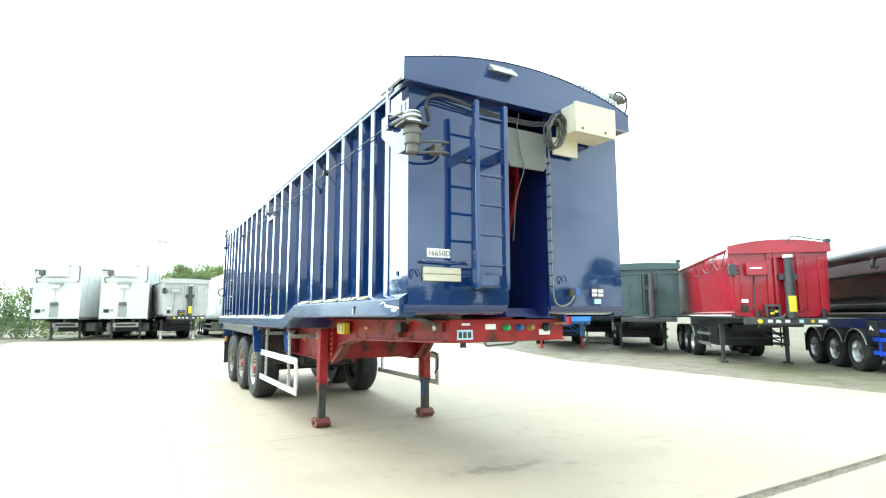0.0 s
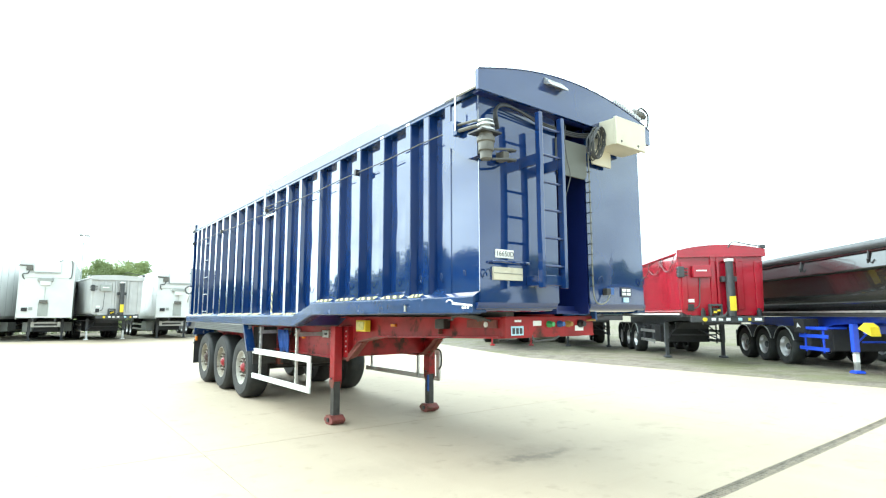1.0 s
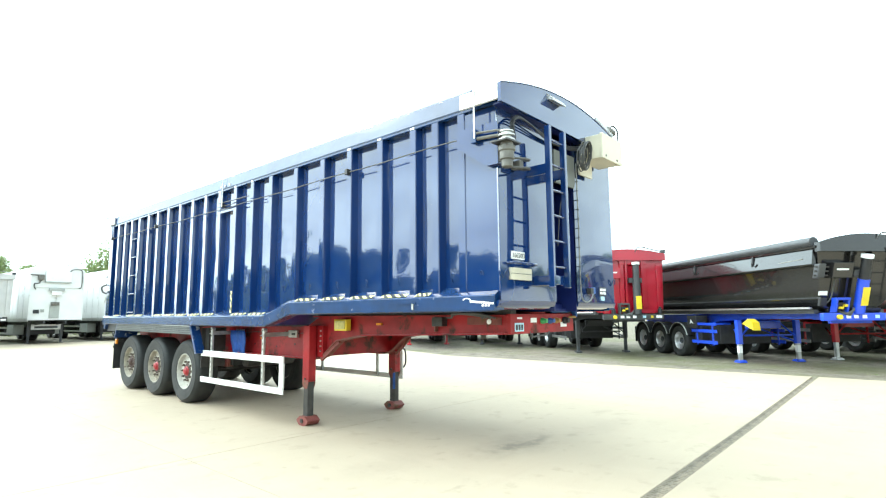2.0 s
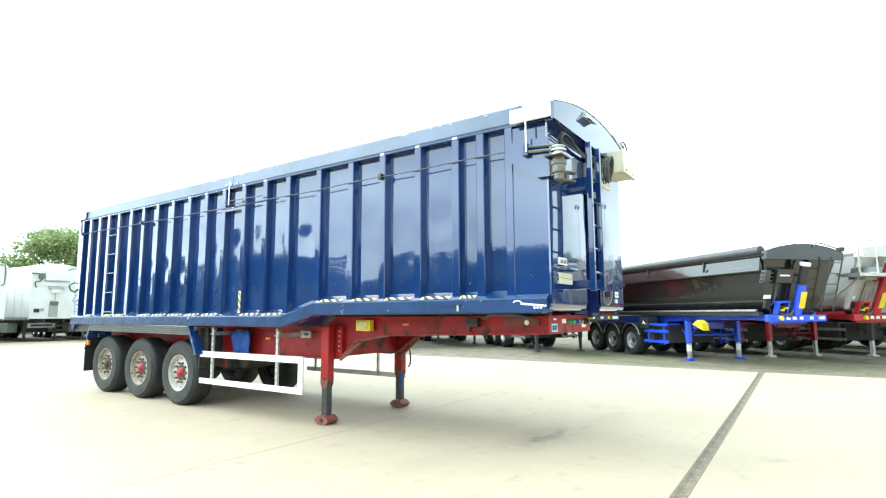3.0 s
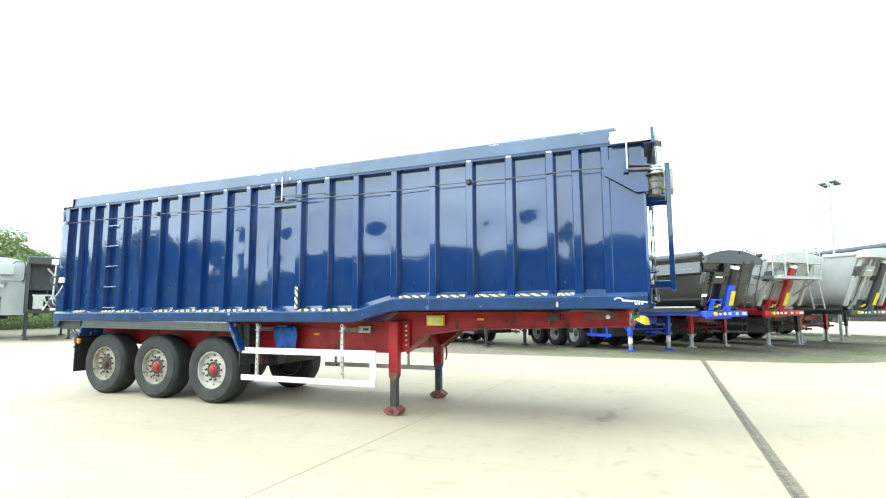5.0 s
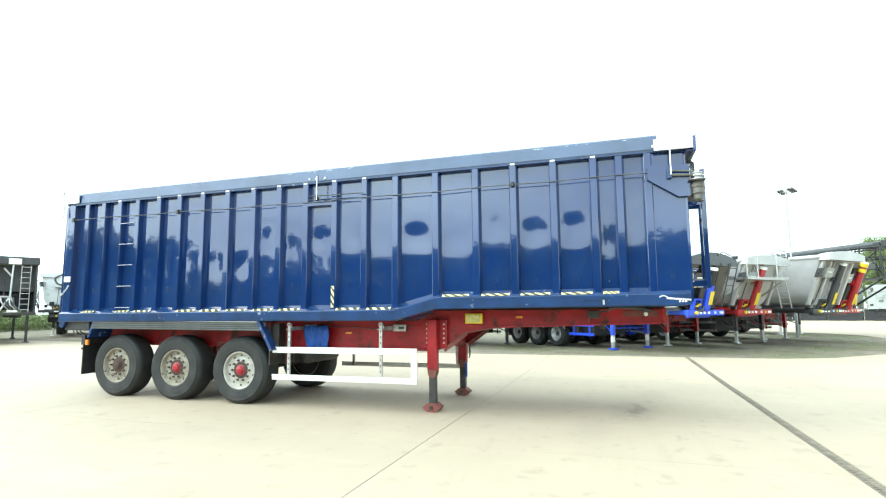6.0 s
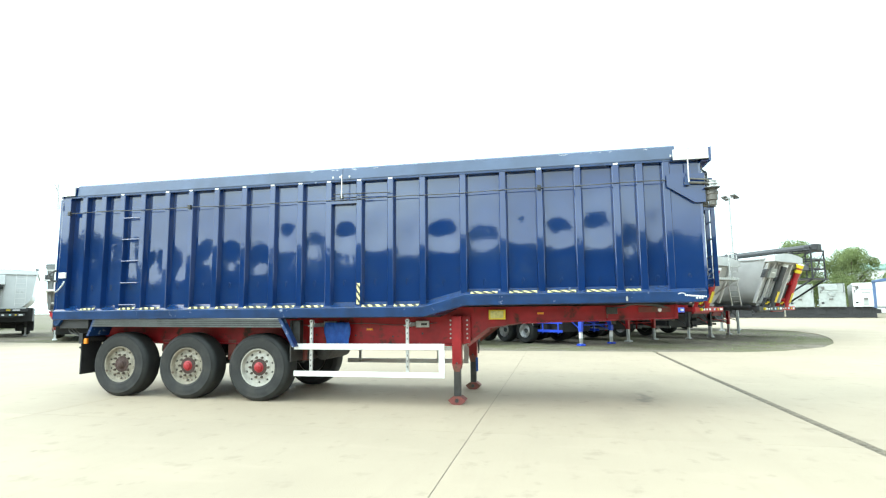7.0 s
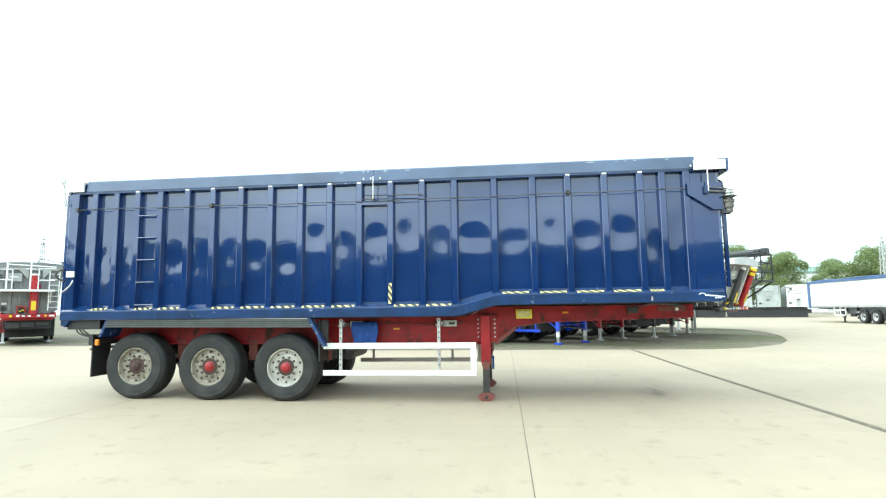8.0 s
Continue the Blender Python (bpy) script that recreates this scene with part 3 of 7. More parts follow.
def blue_trailer():
    T = thing("tipping_trailer", pose(0, 0, 0), "navy blue ribbed steel tipping trailer on a red chassis", "trailer")
    rnd = random.Random(4)
    # bottom rails with their sloping ledge
    for s in (-1, 1):
        bm = B()
        ys = (3.88, 0.5, -2.865, -3.51, -5.2, -6.8)
        rings = []
        for y in ys:
            zt, zb = along(RAIL_TOP, y), along(RAIL_LOW, y)
            cut = 0.06 if y == -6.8 else 0
            pts = ((1.29, zb, cut), (1.302, zb + 0.012, cut), (1.302, zt - 0.012, 0), (1.29, zt, 0), (1.15, zt + 0.085, 0), (1.15, zb, cut))
            rings.append([bm.verts.new((s * x, y + c - (0.06 if y == -6.8 else 0), z)) for x, z, c in pts])
        for a, b in zip(rings, rings[1:]):
            for k in range(6):
                bm.faces.new((a[k], a[(k + 1) % 6], b[(k + 1) % 6], b[k]))
        bm.faces.new(rings[0])
        bm.faces.new(rings[-1][::-1])
        bmesh.ops.recalc_face_normals(bm, faces=bm.faces)
        part("bottom_rail", bm, NAVY_WORN, T, "chipped blue bottom rail with a cranked step")
        # ribs
        for y in RIBS:
            z0 = along(RAIL_TOP, y) + 0.005
            w = 0.05
            pts = [(s * 1.146, y - w - 0.022), (s * 1.232, y - w), (s * 1.24, y - w + 0.008), (s * 1.24, y + w - 0.008), (s * 1.232, y + w), (s * 1.146, y + w + 0.022)]
            bm = prism(B(), pts, "z", z0, 3.53)
            for v in bm.verts:
                if v.co.z < 2 and abs(v.co.x) < 1.2:
                    v.co.z += 0.05
            part("rib", bm, NAVY, T)
        # skin panels with the dents of use between the ribs
        marks = (3.84,) + RIBS + (-6.9,)
        for k, (ya, yb) in enumerate(zip(marks, marks[1:])):
            out = 1.15 if yb > -6.6 else 1.2
            low = 1.5 if yb > -3 else (1.52 if ya > -3.2 else 1.68)
            if s > 0:
                skin("side_panel", lambda u, v: (out, ya + (yb - ya) * u, low + (3.55 - low) * v), 1, 1, NAVY, T)
                continue
            wid = abs(yb - ya)
            amp = rnd.uniform(0.005, 0.0108) * (1 if 0.4 < wid else 0.5) * (0.62 if k < 9 else 1)
            zc, yc, sz = rnd.uniform(2.5, 2.66) - (0.22 if k < 9 else 0), rnd.uniform(0.45, 0.55), rnd.uniform(0.14, 0.19)
            low_amp, seed = rnd.uniform(0.001, 0.0045) + (0.0025 if 7 < k < 14 else 0), k * 3.7
            low_z, low_s = rnd.uniform(2.02, 2.3), rnd.uniform(0.09, 0.16)

            def dented(u, v):
                y, z = ya + (yb - ya) * u, low + (3.55 - low) * v
                edge = min(1, 6 * u * (1 - u))
                d = amp * math.exp(-((z - zc) / sz) ** 2 / 2 - ((u - yc) / 0.3) ** 2 / 2)
                d += low_amp * math.exp(-((z - low_z) / low_s) ** 2 / 2 - ((u - yc) * wid / low_s) ** 2 / 2)
                d += 0.0015 * (noise.noise((seed, y * 2.2, z * 2.2)) + 0.6 * noise.noise((seed + 9, y * 5, z * 4)))
                return (-out + d * edge, y, z)
            skin("side_panel", dented, 12, 36, NAVY, T)
            # weld seam under the upper strip and the rope hook of each bay
            if k > 0:
                bx("weld_seam", -out - 0.003, -out, yb + 0.07, ya - 0.07, 3.188, 3.198, NAVY, T)
            zh, yh = (1.85 if yb < -3 else 1.88), (ya + yb) / 2
            bm = tube(B(), curve_pts([(-out + 0.004, yh + 0.016, zh - 0.055), (-out - 0.022, yh + 0.016, zh - 0.02), (-out - 0.032, yh + 0.012, zh + 0.025), (-out - 0.038, yh, zh + 0.038), (-out - 0.036, yh - 0.014, zh + 0.03), (-out - 0.034, yh - 0.02, zh - 0.005)], 3), 0.0045, 6)
            part("rope_hook", bm, NAVY_WORN, T, smooth=True)
        # top rail, cable and the sloping edge of the roof sheet
        bx("top_rail", min(s * 1.243, s * 1.1), max(s * 1.243, s * 1.1), -6.9, 3.85, 3.5, 3.56, NAVY_WORN, T, 0.008)
        # corner posts at the tail
        bx("corner_post", min(s * 1.25, s * 1.1), max(s * 1.25, s * 1.1), 3.7, 3.88, 1.32, 3.52, NAVY, T, 0.012)
        prism_pts = [(3.88, 1.48), (3.88, 1.24), (3.8, 1.21), (3.72, 1.325)]
        part("tail_bracket", prism(B(), prism_pts, "x", s * 1.2, s * 1.275), NAVY_WORN, T)
    # hazard tape on the ledge, one strip a bay
    slope = Vector((0.14, 0, 0.085)).normalized()
    for ya, yb in ((3.41, 3.01), (2.62, 2.2), (2.2, 1.71), (1.25, 0.75), (0.75, 0.23), (0.23, -0.29), (-0.29, -0.79), (-0.79, -1.29), (-1.81, -2.33), (-2.33, -2.85), (-3.49, -4.1), (-4.1, -4.65), (-4.65, -5.21), (-5.21, -5.75), (-5.75, -6.08)):
        zt = along(RAIL_TOP, (ya + yb) / 2)
        length = min(0.4, abs(ya - yb) - 0.13)
        p = Vector((-1.29, (ya + yb) / 2 - length / 2, zt)) + slope * 0.012
        hazard_strip(T, p, (0, 1, 0), slope, length, 0.065)
    hazard_strip(T, (-1.241, -1.835, 1.53), (0, 0, 1), (0, 1, 0), 0.33, 0.052)
    # roof: two sheets with a rounded back and folded edges
    for y0, y1 in ((3.57, -1.527), (-1.533, -6.57)):
        bm = B()
        sec = [(-1.245, 3.53), (-1.252, 3.545), (-1.235, 3.715)] + [(x / 10 * 1.22, 3.735 + 0.15 * (1 - (x / 10) ** 2)) for x in range(-10, 11, 2)] + [(1.235, 3.715), (1.252, 3.545), (1.245, 3.53)]
        sec += [(x, z - 0.03) for x, z in sec[::-1] if abs(x) < 1.24] 
        prism(bm, sec, "y", y1, y0)
        part("roof_sheet", bm, NAVY_SHEET, T, "dull blue hinged roof sheet")
    bx("sheet_strap", -1.33, -1.318, -1.553, -1.541, 3.22, 3.6, PAPER, T)
    for y in (-1.38, -1.5, -1.66, -6.52):
        bx("sheet_clip", -1.264, -1.245, y, y + 0.02, 3.565, 3.595, PAPER, T)
    # scuffed patches along the top edge of the sheet
    for k in range(13):
        y = rnd.choice((rnd.uniform(-6.2, -4.9), rnd.uniform(-6.2, -4.9), rnd.uniform(-2.3, -0.9), rnd.uniform(-3.8, 2)))
        l = rnd.uniform(0.02, 0.09)
        skin("paint_scuff", lambda u, v: (-1.252 + 0.017 * (0.9 + 0.03 * v) - 0.004, y + l * u, 3.56 + 0.155 * (0.9 + 0.03 * v + 0.02 * math.sin(7 * u + k))), 5, 1, PAPER, T)
    # rib heads rubbed bare
    for y in (2.62, 1.71, 1.25, 0.75, 0.23, -0.29, -0.79, -1.29, -1.81, -2.33, -4.65, -5.21, -5.75):
        bx("bare_patch", -1.248, -1.242, y - 0.035, y + 0.03, 3.505, 3.528, PAPER, T)
    # rear cap
    for x0, x1 in ((-1.285, -1.257), (1.257, 1.285)):
        bx("sheet_end_plate", x0, x1, 3.6, 3.9, 3.54, 3.72, WHITE, T, 0.006)
    part("rear_cowl", prism(B(), [(-1.257, 3.5), (1.257, 3.5), (1.257, 3.72), (0.6, 3.86), (0, 3.9), (-0.6, 3.86), (-1.257, 3.72)], "y", 3.86, 3.9), NAVY, T)
    rod("rear_stay", [(-1.3, 3.93, 3.28), (-1.3, 3.95, 3.62), (-1.32, 4.02, 3.78)], 0.012, GALV, T)
    rod("rear_stay", [(-1.3, 3.9, 3.3), (-1.3, 3.96, 3.64), (-1.3, 3.95, 3.8)], 0.012, GALV, T)
    # tailgate
    gate = bx("tailgate", -1.24, 1.24, 3.88, 3.94, 1.35, 3.5, NAVY, T, 0.01)
    for x in (-0.8, -0.27, 0.27, 0.8):
        bx("gate_rib", x - 0.05, x + 0.05, 3.94, 4.0, 1.4, 3.45, NAVY, gate)
    # tail hose, label and buffer
    bx("tail_label", -1.275, -1.25, 3.7, 3.84, 2.06, 2.16, PAPER, T)
    rod("tail_hose", curve_pts([(-1.26, 3.9, 2.2), (-1.33, 3.98, 2.14), (-1.31, 3.96, 2.04), (-1.25, 3.9, 2.0)]), 0.018, HOSE, T)
    rod("tail_pipe", curve_pts([(-1.28, 3.7, 2.0), (-1.3, 3.72, 1.93), (-1.3, 3.8, 1.85), (-1.28, 3.9, 1.8)]), 0.012, ALU, T)
    # front cowl
    arc = [(-1.35, 3.645)] + [(1.335 * k / 8 - 0.012, 3.64 + 0.215 * (1 - abs(k / 8) ** 2)) for k in range(-7, 8)] + [(1.32, 3.63)]
    face = part("front_cowl", prism(B(), [(-1.35, 3.46)] + arc + [(1.32, 3.46)], "y", -7.02, -6.985), NAVY, T, "curved blue front cowl with a white side plate")
    bm = B()
    top = [(x, z) for x, z in arc] + [(x, z - 0.025) for x, z in arc[::-1]]
    part("cowl_roof", prism(bm, top, "y", -6.985, -6.57), NAVY_SHEET, T, smooth=True)
    bx("cowl_floor", -1.31, 1.29, -6.985, -6.9, 3.46, 3.48, NAVY_SHADE, T)
    bx("cowl_side", -1.356, -1.325, -6.985, -6.52, 3.49, 3.64, WHITE, T, 0.006)
    bx("cowl_side", 1.295, 1.326, -6.985, -6.575, 3.46, 3.625, WHITE, T, 0.006)
    rod("cowl_edge", [(x, -7.022, z + 0.004) for x, z in arc], 0.006, NAVY, face)
    hood = prism(B(), [(-7.02, 3.73), (-7.1, 3.7), (-7.1, 3.715), (-7.02, 3.8)], "x", -0.5, -0.23)
    part("vent_hood", hood, GALV, face)
    bm = B()
    for k in range(12):
        x = 0.62 + k * 0.045
        box(bm, x, x + 0.03, -7.025, -6.99, 3.655 + 0.215 * (1 - (x / 1.335) ** 2), 3.695 + 0.215 * (1 - (x / 1.335) ** 2))
    part("cowl_comb", bm, GALV, T)
    winch = part("winch", lathe(B(), [(0.03, -0.1), (0.05, -0.1), (0.05, 0.06), (0.03, 0.06), (0.03, 0.12)], 12, (1.22, -6.95, 3.83)), MOTOR, T, smooth=True)
    rod("winch_cable", curve_pts([(1.16, -6.95, 3.84), (1.2, -7.0, 3.89), (1.29, -7.02, 3.84), (1.3, -7.02, 3.74), (1.27, -7.02, 3.66)]), 0.01, HOSE, winch)
    rod("winch_bracket", [(1.1, -6.9, 3.72), (1.1, -6.95, 3.84), (1.28, -6.95, 3.84)], 0.015, GALV, winch)
    # front wall in two halves, its foot turned under
    for xa, xb, seed in ((-1.245, -0.22, 1), (0.25, 1.235, 5)):
        def wall(u, v):
            x, z = xa + (xb - xa) * u, 1.6 + 1.88 * v
            bow = 0.016 * math.sin(math.pi * u) * math.sin(math.pi * v) * (1 if seed == 1 else 0.5)
            return (x, -6.9 - bow * 0.6 + 0.003 * noise.noise((x * 1.6, seed, z * 1.3)), z)
        skin("front_panel", wall, 14, 22, NAVY, T)
        bm = B()
        prism(bm, [(-6.9, 1.602), (-6.897, 1.58), (-6.888, 1.557), (-6.872, 1.54), (-6.85, 1.528), (-6.82, 1.521), (-6.78, 1.52), (-6.7, 1.52), (-6.7, 1.602)], "x", xa - 0.03 if seed == 1 else xa + 0.023, xb + 0.03 if seed != 1 else xb - 0.023)
        part("front_sill", bm, NAVY, T, smooth=True)
        w = prism(B(), [(xa if seed == 1 else xb, -6.897), (xa + 0.015 if seed == 1 else xb - 0.015, -6.87), (xa + 0.015 if seed == 1 else xb - 0.015, -6.46), (xa + 0.05 if seed == 1 else xb - 0.05, -6.46), (xa + 0.05 if seed == 1 else xb - 0.05, -6.85)], "z", 1.56, 3.48)
        part("front_corner", w, NAVY, T)
    # side flares of the sill
    for s in (-1, 1):
        part("sill_flare", prism(B(), [(s * 1.15, 1.744), (s * 1.289, 1.659), (s * 1.303, 1.645), (s * 1.303, 1.512), (s * 1.15, 1.512)], "y", -6.865, -6.8), NAVY_WORN, T)
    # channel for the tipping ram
    bx("ram_channel_side", -0.24, -0.22, -6.88, -6.15, 1.5, 3.47, NAVY_SHADE, T)
    bx("ram_channel_side", 0.25, 0.27, -6.88, -6.15, 1.5, 3.47, NAVY_SHADE, T)
    bx("ram_channel_back", -0.22, 0.25, -6.2, -6.15, 1.5, 3.47, NAVY_SHADE, T)
    bx("channel_foot", -0.22, 0.25, -6.75, -6.15, 1.5, 1.53, NAVY_SHADE, T)
    part("ram_cover", prism(B(), [(-6.21, 3.35), (-6.5, 3.35), (-6.48, 2.8), (-6.21, 2.1)], "x", 0.2, 0.245), RED, T, "red ram cover inside the channel")
    plate = prism(B(), [(-0.23, 2.95), (-0.2, 2.9), (0.2, 2.9), (0.235, 2.95), (0.235, 3.27), (-0.23, 3.27)], "y", -6.93, -6.905)
    part("cover_plate", plate, GREYPLATE, T, "dark grey rubber cover plate")
    rod("plate_cable", curve_pts([(-0.1, -6.94, 3.42), (-0.14, -6.96, 3.25), (-0.1, -6.95, 3.05), (-0.06, -6.95, 2.88), (-0.14, -6.93, 2.6), (-0.16, -6.9, 2.2)]), 0.005, HOSE, T)
    # front ladder on stand-offs
    lad = part("front_ladder", box(box(B(), -0.755, -0.712, -7.18, -7.12, 1.73, 3.345, 0.006), -0.455, -0.412, -7.18, -7.12, 1.73, 3.345, 0.006), NAVY, T, "blue steel access ladder")
    for k in range(6):
        z = 3.21 - 0.256 * k
        rod("rung", [(-0.73, -7.15, z), (-0.435, -7.15, z)], 0.013, NAVY, lad)
    for x in (-0.75, -0.435):
        bx("ladder_bracket", x, x + 0.03, -7.12, -6.895, 2.86, 2.96, NAVY, lad)
    bx("ladder_foot", -0.68, -0.4, -7.13, -6.9, 1.755, 1.85, NAVY, lad, 0.008)
    # plates and handle on the front
    bx("number_card", -1.07, -0.85, -6.915, -6.903, 2.0, 2.075, PAPER, T, label="white card with dark printed characters")
    letters("card_letters", "16650D", (-0.96, -6.918, 2.014), 0.068, GREYPLATE, T)
    rod("front_handle", curve_pts([(-1.14, -6.9, 1.955), (-1.1, -6.97, 1.96), (-0.9, -6.985, 1.955), (-0.72, -6.97, 1.96), (-0.68, -6.9, 1.955)]), 0.012, NAVY, T)
    bx("cream_plate", -1.11, -0.75, -6.93, -6.903, 1.8, 1.915, CREAM, T, 0.004)
    bx("plate_fold", -1.11, -0.75, -6.935, -6.928, 1.857, 1.861, GREYPLATE, T)
    # power pack of the roof sheet at the corner
    gear = bx("sheet_motor", -1.285, -1.265, -7.0, -6.9, 2.9, 3.1, STEEL_DK, T, 0.004, label="greasy steel bracket with a grey motor and pulleys")
    bx("motor_shelf", -1.38, -1.15, -7.1, -6.91, 3.065, 3.08, STEEL_DK, gear)
    part("motor_body", lathe(B(), [(0.04, 2.83), (0.052, 2.84), (0.052, 2.9), (0.068, 2.91), (0.068, 2.98), (0.08, 2.99), (0.08, 3.03), (0.06, 3.04), (0.06, 3.065)], 20, (-1.27, -7.02, 0), "z"), MOTOR, gear, smooth=True)
    part("pulley", lathe(B(), [(0.03, 3.08), (0.08, 3.085), (0.08, 3.1), (0.05, 3.105), (0.05, 3.125), (0.08, 3.13), (0.08, 3.145), (0.05, 3.15), (0.05, 3.165), (0.07, 3.17), (0.07, 3.18), (0.001, 3.185)], 20, (-1.27, -7.02, 0), "z"), ALU, gear, smooth=True)
    for z in (2.84, 2.93):
        rod("motor_hose", curve_pts([(-1.22, -7.04, z), (-1.08, -7.1, z + 0.01), (-0.95, -7.06, z + 0.03), (-0.94, -6.95, z + 0.05)]), 0.012, HOSE, gear)
    bx("valve_block", -1.06, -0.99, -7.02, -6.92, 2.87, 2.95, MOTOR, gear, 0.005)
    rod("drive_arm", [(-1.27, -7.02, 3.14), (-1.32, -6.94, 3.145), (-1.33, -6.66, 3.165)], 0.018, MOTOR, gear)
    rod("drive_arm", [(-1.27, -7.02, 3.19), (-1.325, -6.94, 3.195), (-1.34, -6.66, 3.22)], 0.012, MOTOR, gear)
    bx("arm_clamp", -1.355, -1.3, -6.72, -6.66, 3.12, 3.25, NAVY_WORN, gear, 0.006)
    bx("sheet_strap", -1.365, -1.36, -6.715, -6.7, 3.16, 3.75, PAPER, T, label="white webbing strap")
    part("corner_gusset", prism(B(), [(-6.43, 3.31), (-6.93, 3.3), (-6.93, 2.885), (-6.79, 2.885), (-6.52, 3.07), (-6.43, 3.13)], "x", -1.292, -1.282), NAVY, T)
    # dark strip standing for the shaded gap behind the gusset plate
    part("gusset_shade_strip", prism(B(), [(-6.52, 3.075), (-6.79, 2.89), (-6.925, 2.89), (-6.925, 2.9), (-6.787, 2.9), (-6.517, 3.085)], "x", -1.282, -1.19), NAVY_SHADE, T)
    # hatch bar and latch
    bx("hatch_bar", -1.237, -1.15, -1.8, -1.31, 3.14, 3.2, NAVY, T, 0.006)
    bx("hatch_bar", -1.237, -1.15, -1.31, -1.24, 3.3, 3.36, NAVY, T, 0.006)
    bx("latch_block", -1.32, -1.26, -1.56, -1.51, 3.21, 3.27, STEEL_DK, T, 0.008)
    rod("latch_rod", [(-1.3, -1.4, 3.29), (-1.3, -2.35, 3.275)], 0.008, STEEL_DK, T)
    rod("latch_rod", [(-1.3, -1.36, 3.23), (-1.3, -1.98, 3.225)], 0.006, STEEL_DK, T)
    # sheet cable along the side
    pts = [(-1.262, -6.5 + k * 10.25 / 40, 3.215 + 0.02 * math.sin(k * 0.9) * 0.3 + 0.012 * math.cos(k / 40 * 6.28)) for k in range(41)]
    rod("sheet_cable", pts, 0.0065, HOSE, T, n=6)
    for y in (-4.65, 1.25, 3.7):
        bx("cable_clamp", -1.29, -1.24, y - 0.025, y + 0.025, 3.19, 3.26, STEEL_DK, T, 0.006)
    # side ladder between two ribs
    for z in (3.09, 2.71, 2.33, 1.95, 1.57):
        rod("side_rung", [(-1.235, 2.24, z), (-1.235, 2.58, z)], 0.014, NAVY_WORN, T)
    # cream control box with its bracket, hoses and lid joint
    cab = bx("control_box", 0.36, 0.87, -7.22, -6.93, 3.25, 3.53, CREAM, T, 0.012, label="weathered cream plastic control box")
    bx("box_lid", 0.35, 0.88, -7.235, -7.2, 3.24, 3.54, CREAM, cab, 0.008)
    bx("box_bracket", 0.3, 0.62, -6.965, -6.94, 3.08, 3.25, CREAM, cab, 0.006)
    for x, z in ((0.42, 3.27), (0.72, 3.27)):
        bx("box_screw", x, x + 0.02, -7.24, -7.234, z, z + 0.02, STEEL_DK, cab)
    for k in range(7):
        r, dy, ox = 0.1 + rnd.uniform(0, 0.06), 0.012 * k, rnd.uniform(-0.025, 0.025)
        pts = [(0.25 + ox + (0.075 + 0.03 * rnd.random() + 0.5 * abs(ox)) * math.cos(a) + 0.02 * math.sin(a), -7.02 - dy - 0.02 * math.sin(a), 3.27 + r * 1.15 * math.sin(a)) for a in (2 * math.pi * j / 20 for j in range(21))]
        rod("hose_loop", pts, 0.0075, HOSE, T, n=6)
    for k in range(3):
        o = 0.018 * k
        rod("roof_hose", curve_pts([(-1.1, -6.97 - o, 3.15), (-1.12, -6.97 - o, 3.32), (-1.0, -6.97 - o, 3.42 - o), (-0.8, -6.96 - o, 3.41 - o), (-0.4, -6.95, 3.36 - o), (0.05, -6.95, 3.36 - o), (0.3, -6.98, 3.4 - o), (0.42, -6.99, 3.36)]), 0.009, BLACK, T, n=6)
    # wiring down the edge of the channel
    rod("conduit", curve_pts([(0.26, -6.935, 3.2), (0.275, -6.93, 2.9), (0.27, -6.935, 2.4), (0.275, -6.93, 1.9), (0.29, -6.935, 1.66), (0.36, -6.95, 1.6), (0.46, -6.96, 1.63), (0.52, -6.96, 1.7)]), 0.0075, CONDUIT, T, "pale grey conduit")
    for k in range(13):
        z = 3.1 - k * 0.11
        bx("conduit_clip", 0.262, 0.286, -6.944, -6.905, z, z + 0.008, BLACK, T)
    bx("connector_box", 0.47, 0.54, -6.96, -6.903, 1.695, 1.765, STEEL_DK, T, 0.006)
    bx("connector_lid", 0.54, 0.6, -6.955, -6.903, 1.7, 1.775, BLUE_CAP, T, 0.006)
    sign = bx("maker_plate", 0.79, 0.97, -6.915, -6.903, 1.685, 1.785, INK, T, label="black and white data plate")
    for k in range(4):
        bx("plate_line", 0.80 + 0.085 * (k % 2), 0.865 + 0.085 * (k % 2), -6.919, -6.914, 1.70 + 0.04 * (k // 2), 1.728 + 0.042 * (k // 2), PAPER, sign)
    bx("blue_sticker", 0.83, 0.92, -6.915, -6.903, 1.625, 1.675, PALEBLUE, T)
    for x in (-1.215, 1.14, 0.38):
        rod("rope_hook", curve_pts([(x, -6.9, 1.81), (x - 0.005, -6.925, 1.85), (x + 0.015, -6.935, 1.885), (x + 0.045, -6.935, 1.885), (x + 0.065, -6.93, 1.855), (x + 0.07, -6.925, 1.83)], 3), 0.0065, NAVY_WORN, T)
    # maker's mark: a white swoosh and bars
    swoosh = [(-6.54 + f * 0.05 * math.cos(a), 1.595 + f * 0.032 * math.sin(a)) for f, turn in ((1.14, 1), (0.86, -1)) for a in [0.45 + 0.22 * k for k in range(11)][::turn]]
    mark = part("maker_mark", prism(B(), swoosh, "x", -1.306, -1.3035), PAPER, T)
    for k in range(11):
        y = -6.58 - 0.026 * k
        bx("mark_bar", -1.306, -1.3035, y - 0.018, y, 1.585 - 0.002 * k, 1.608 - 0.0025 * k, PAPER, mark)
    for k in range(3):
        y = -6.72 - 0.035 * k
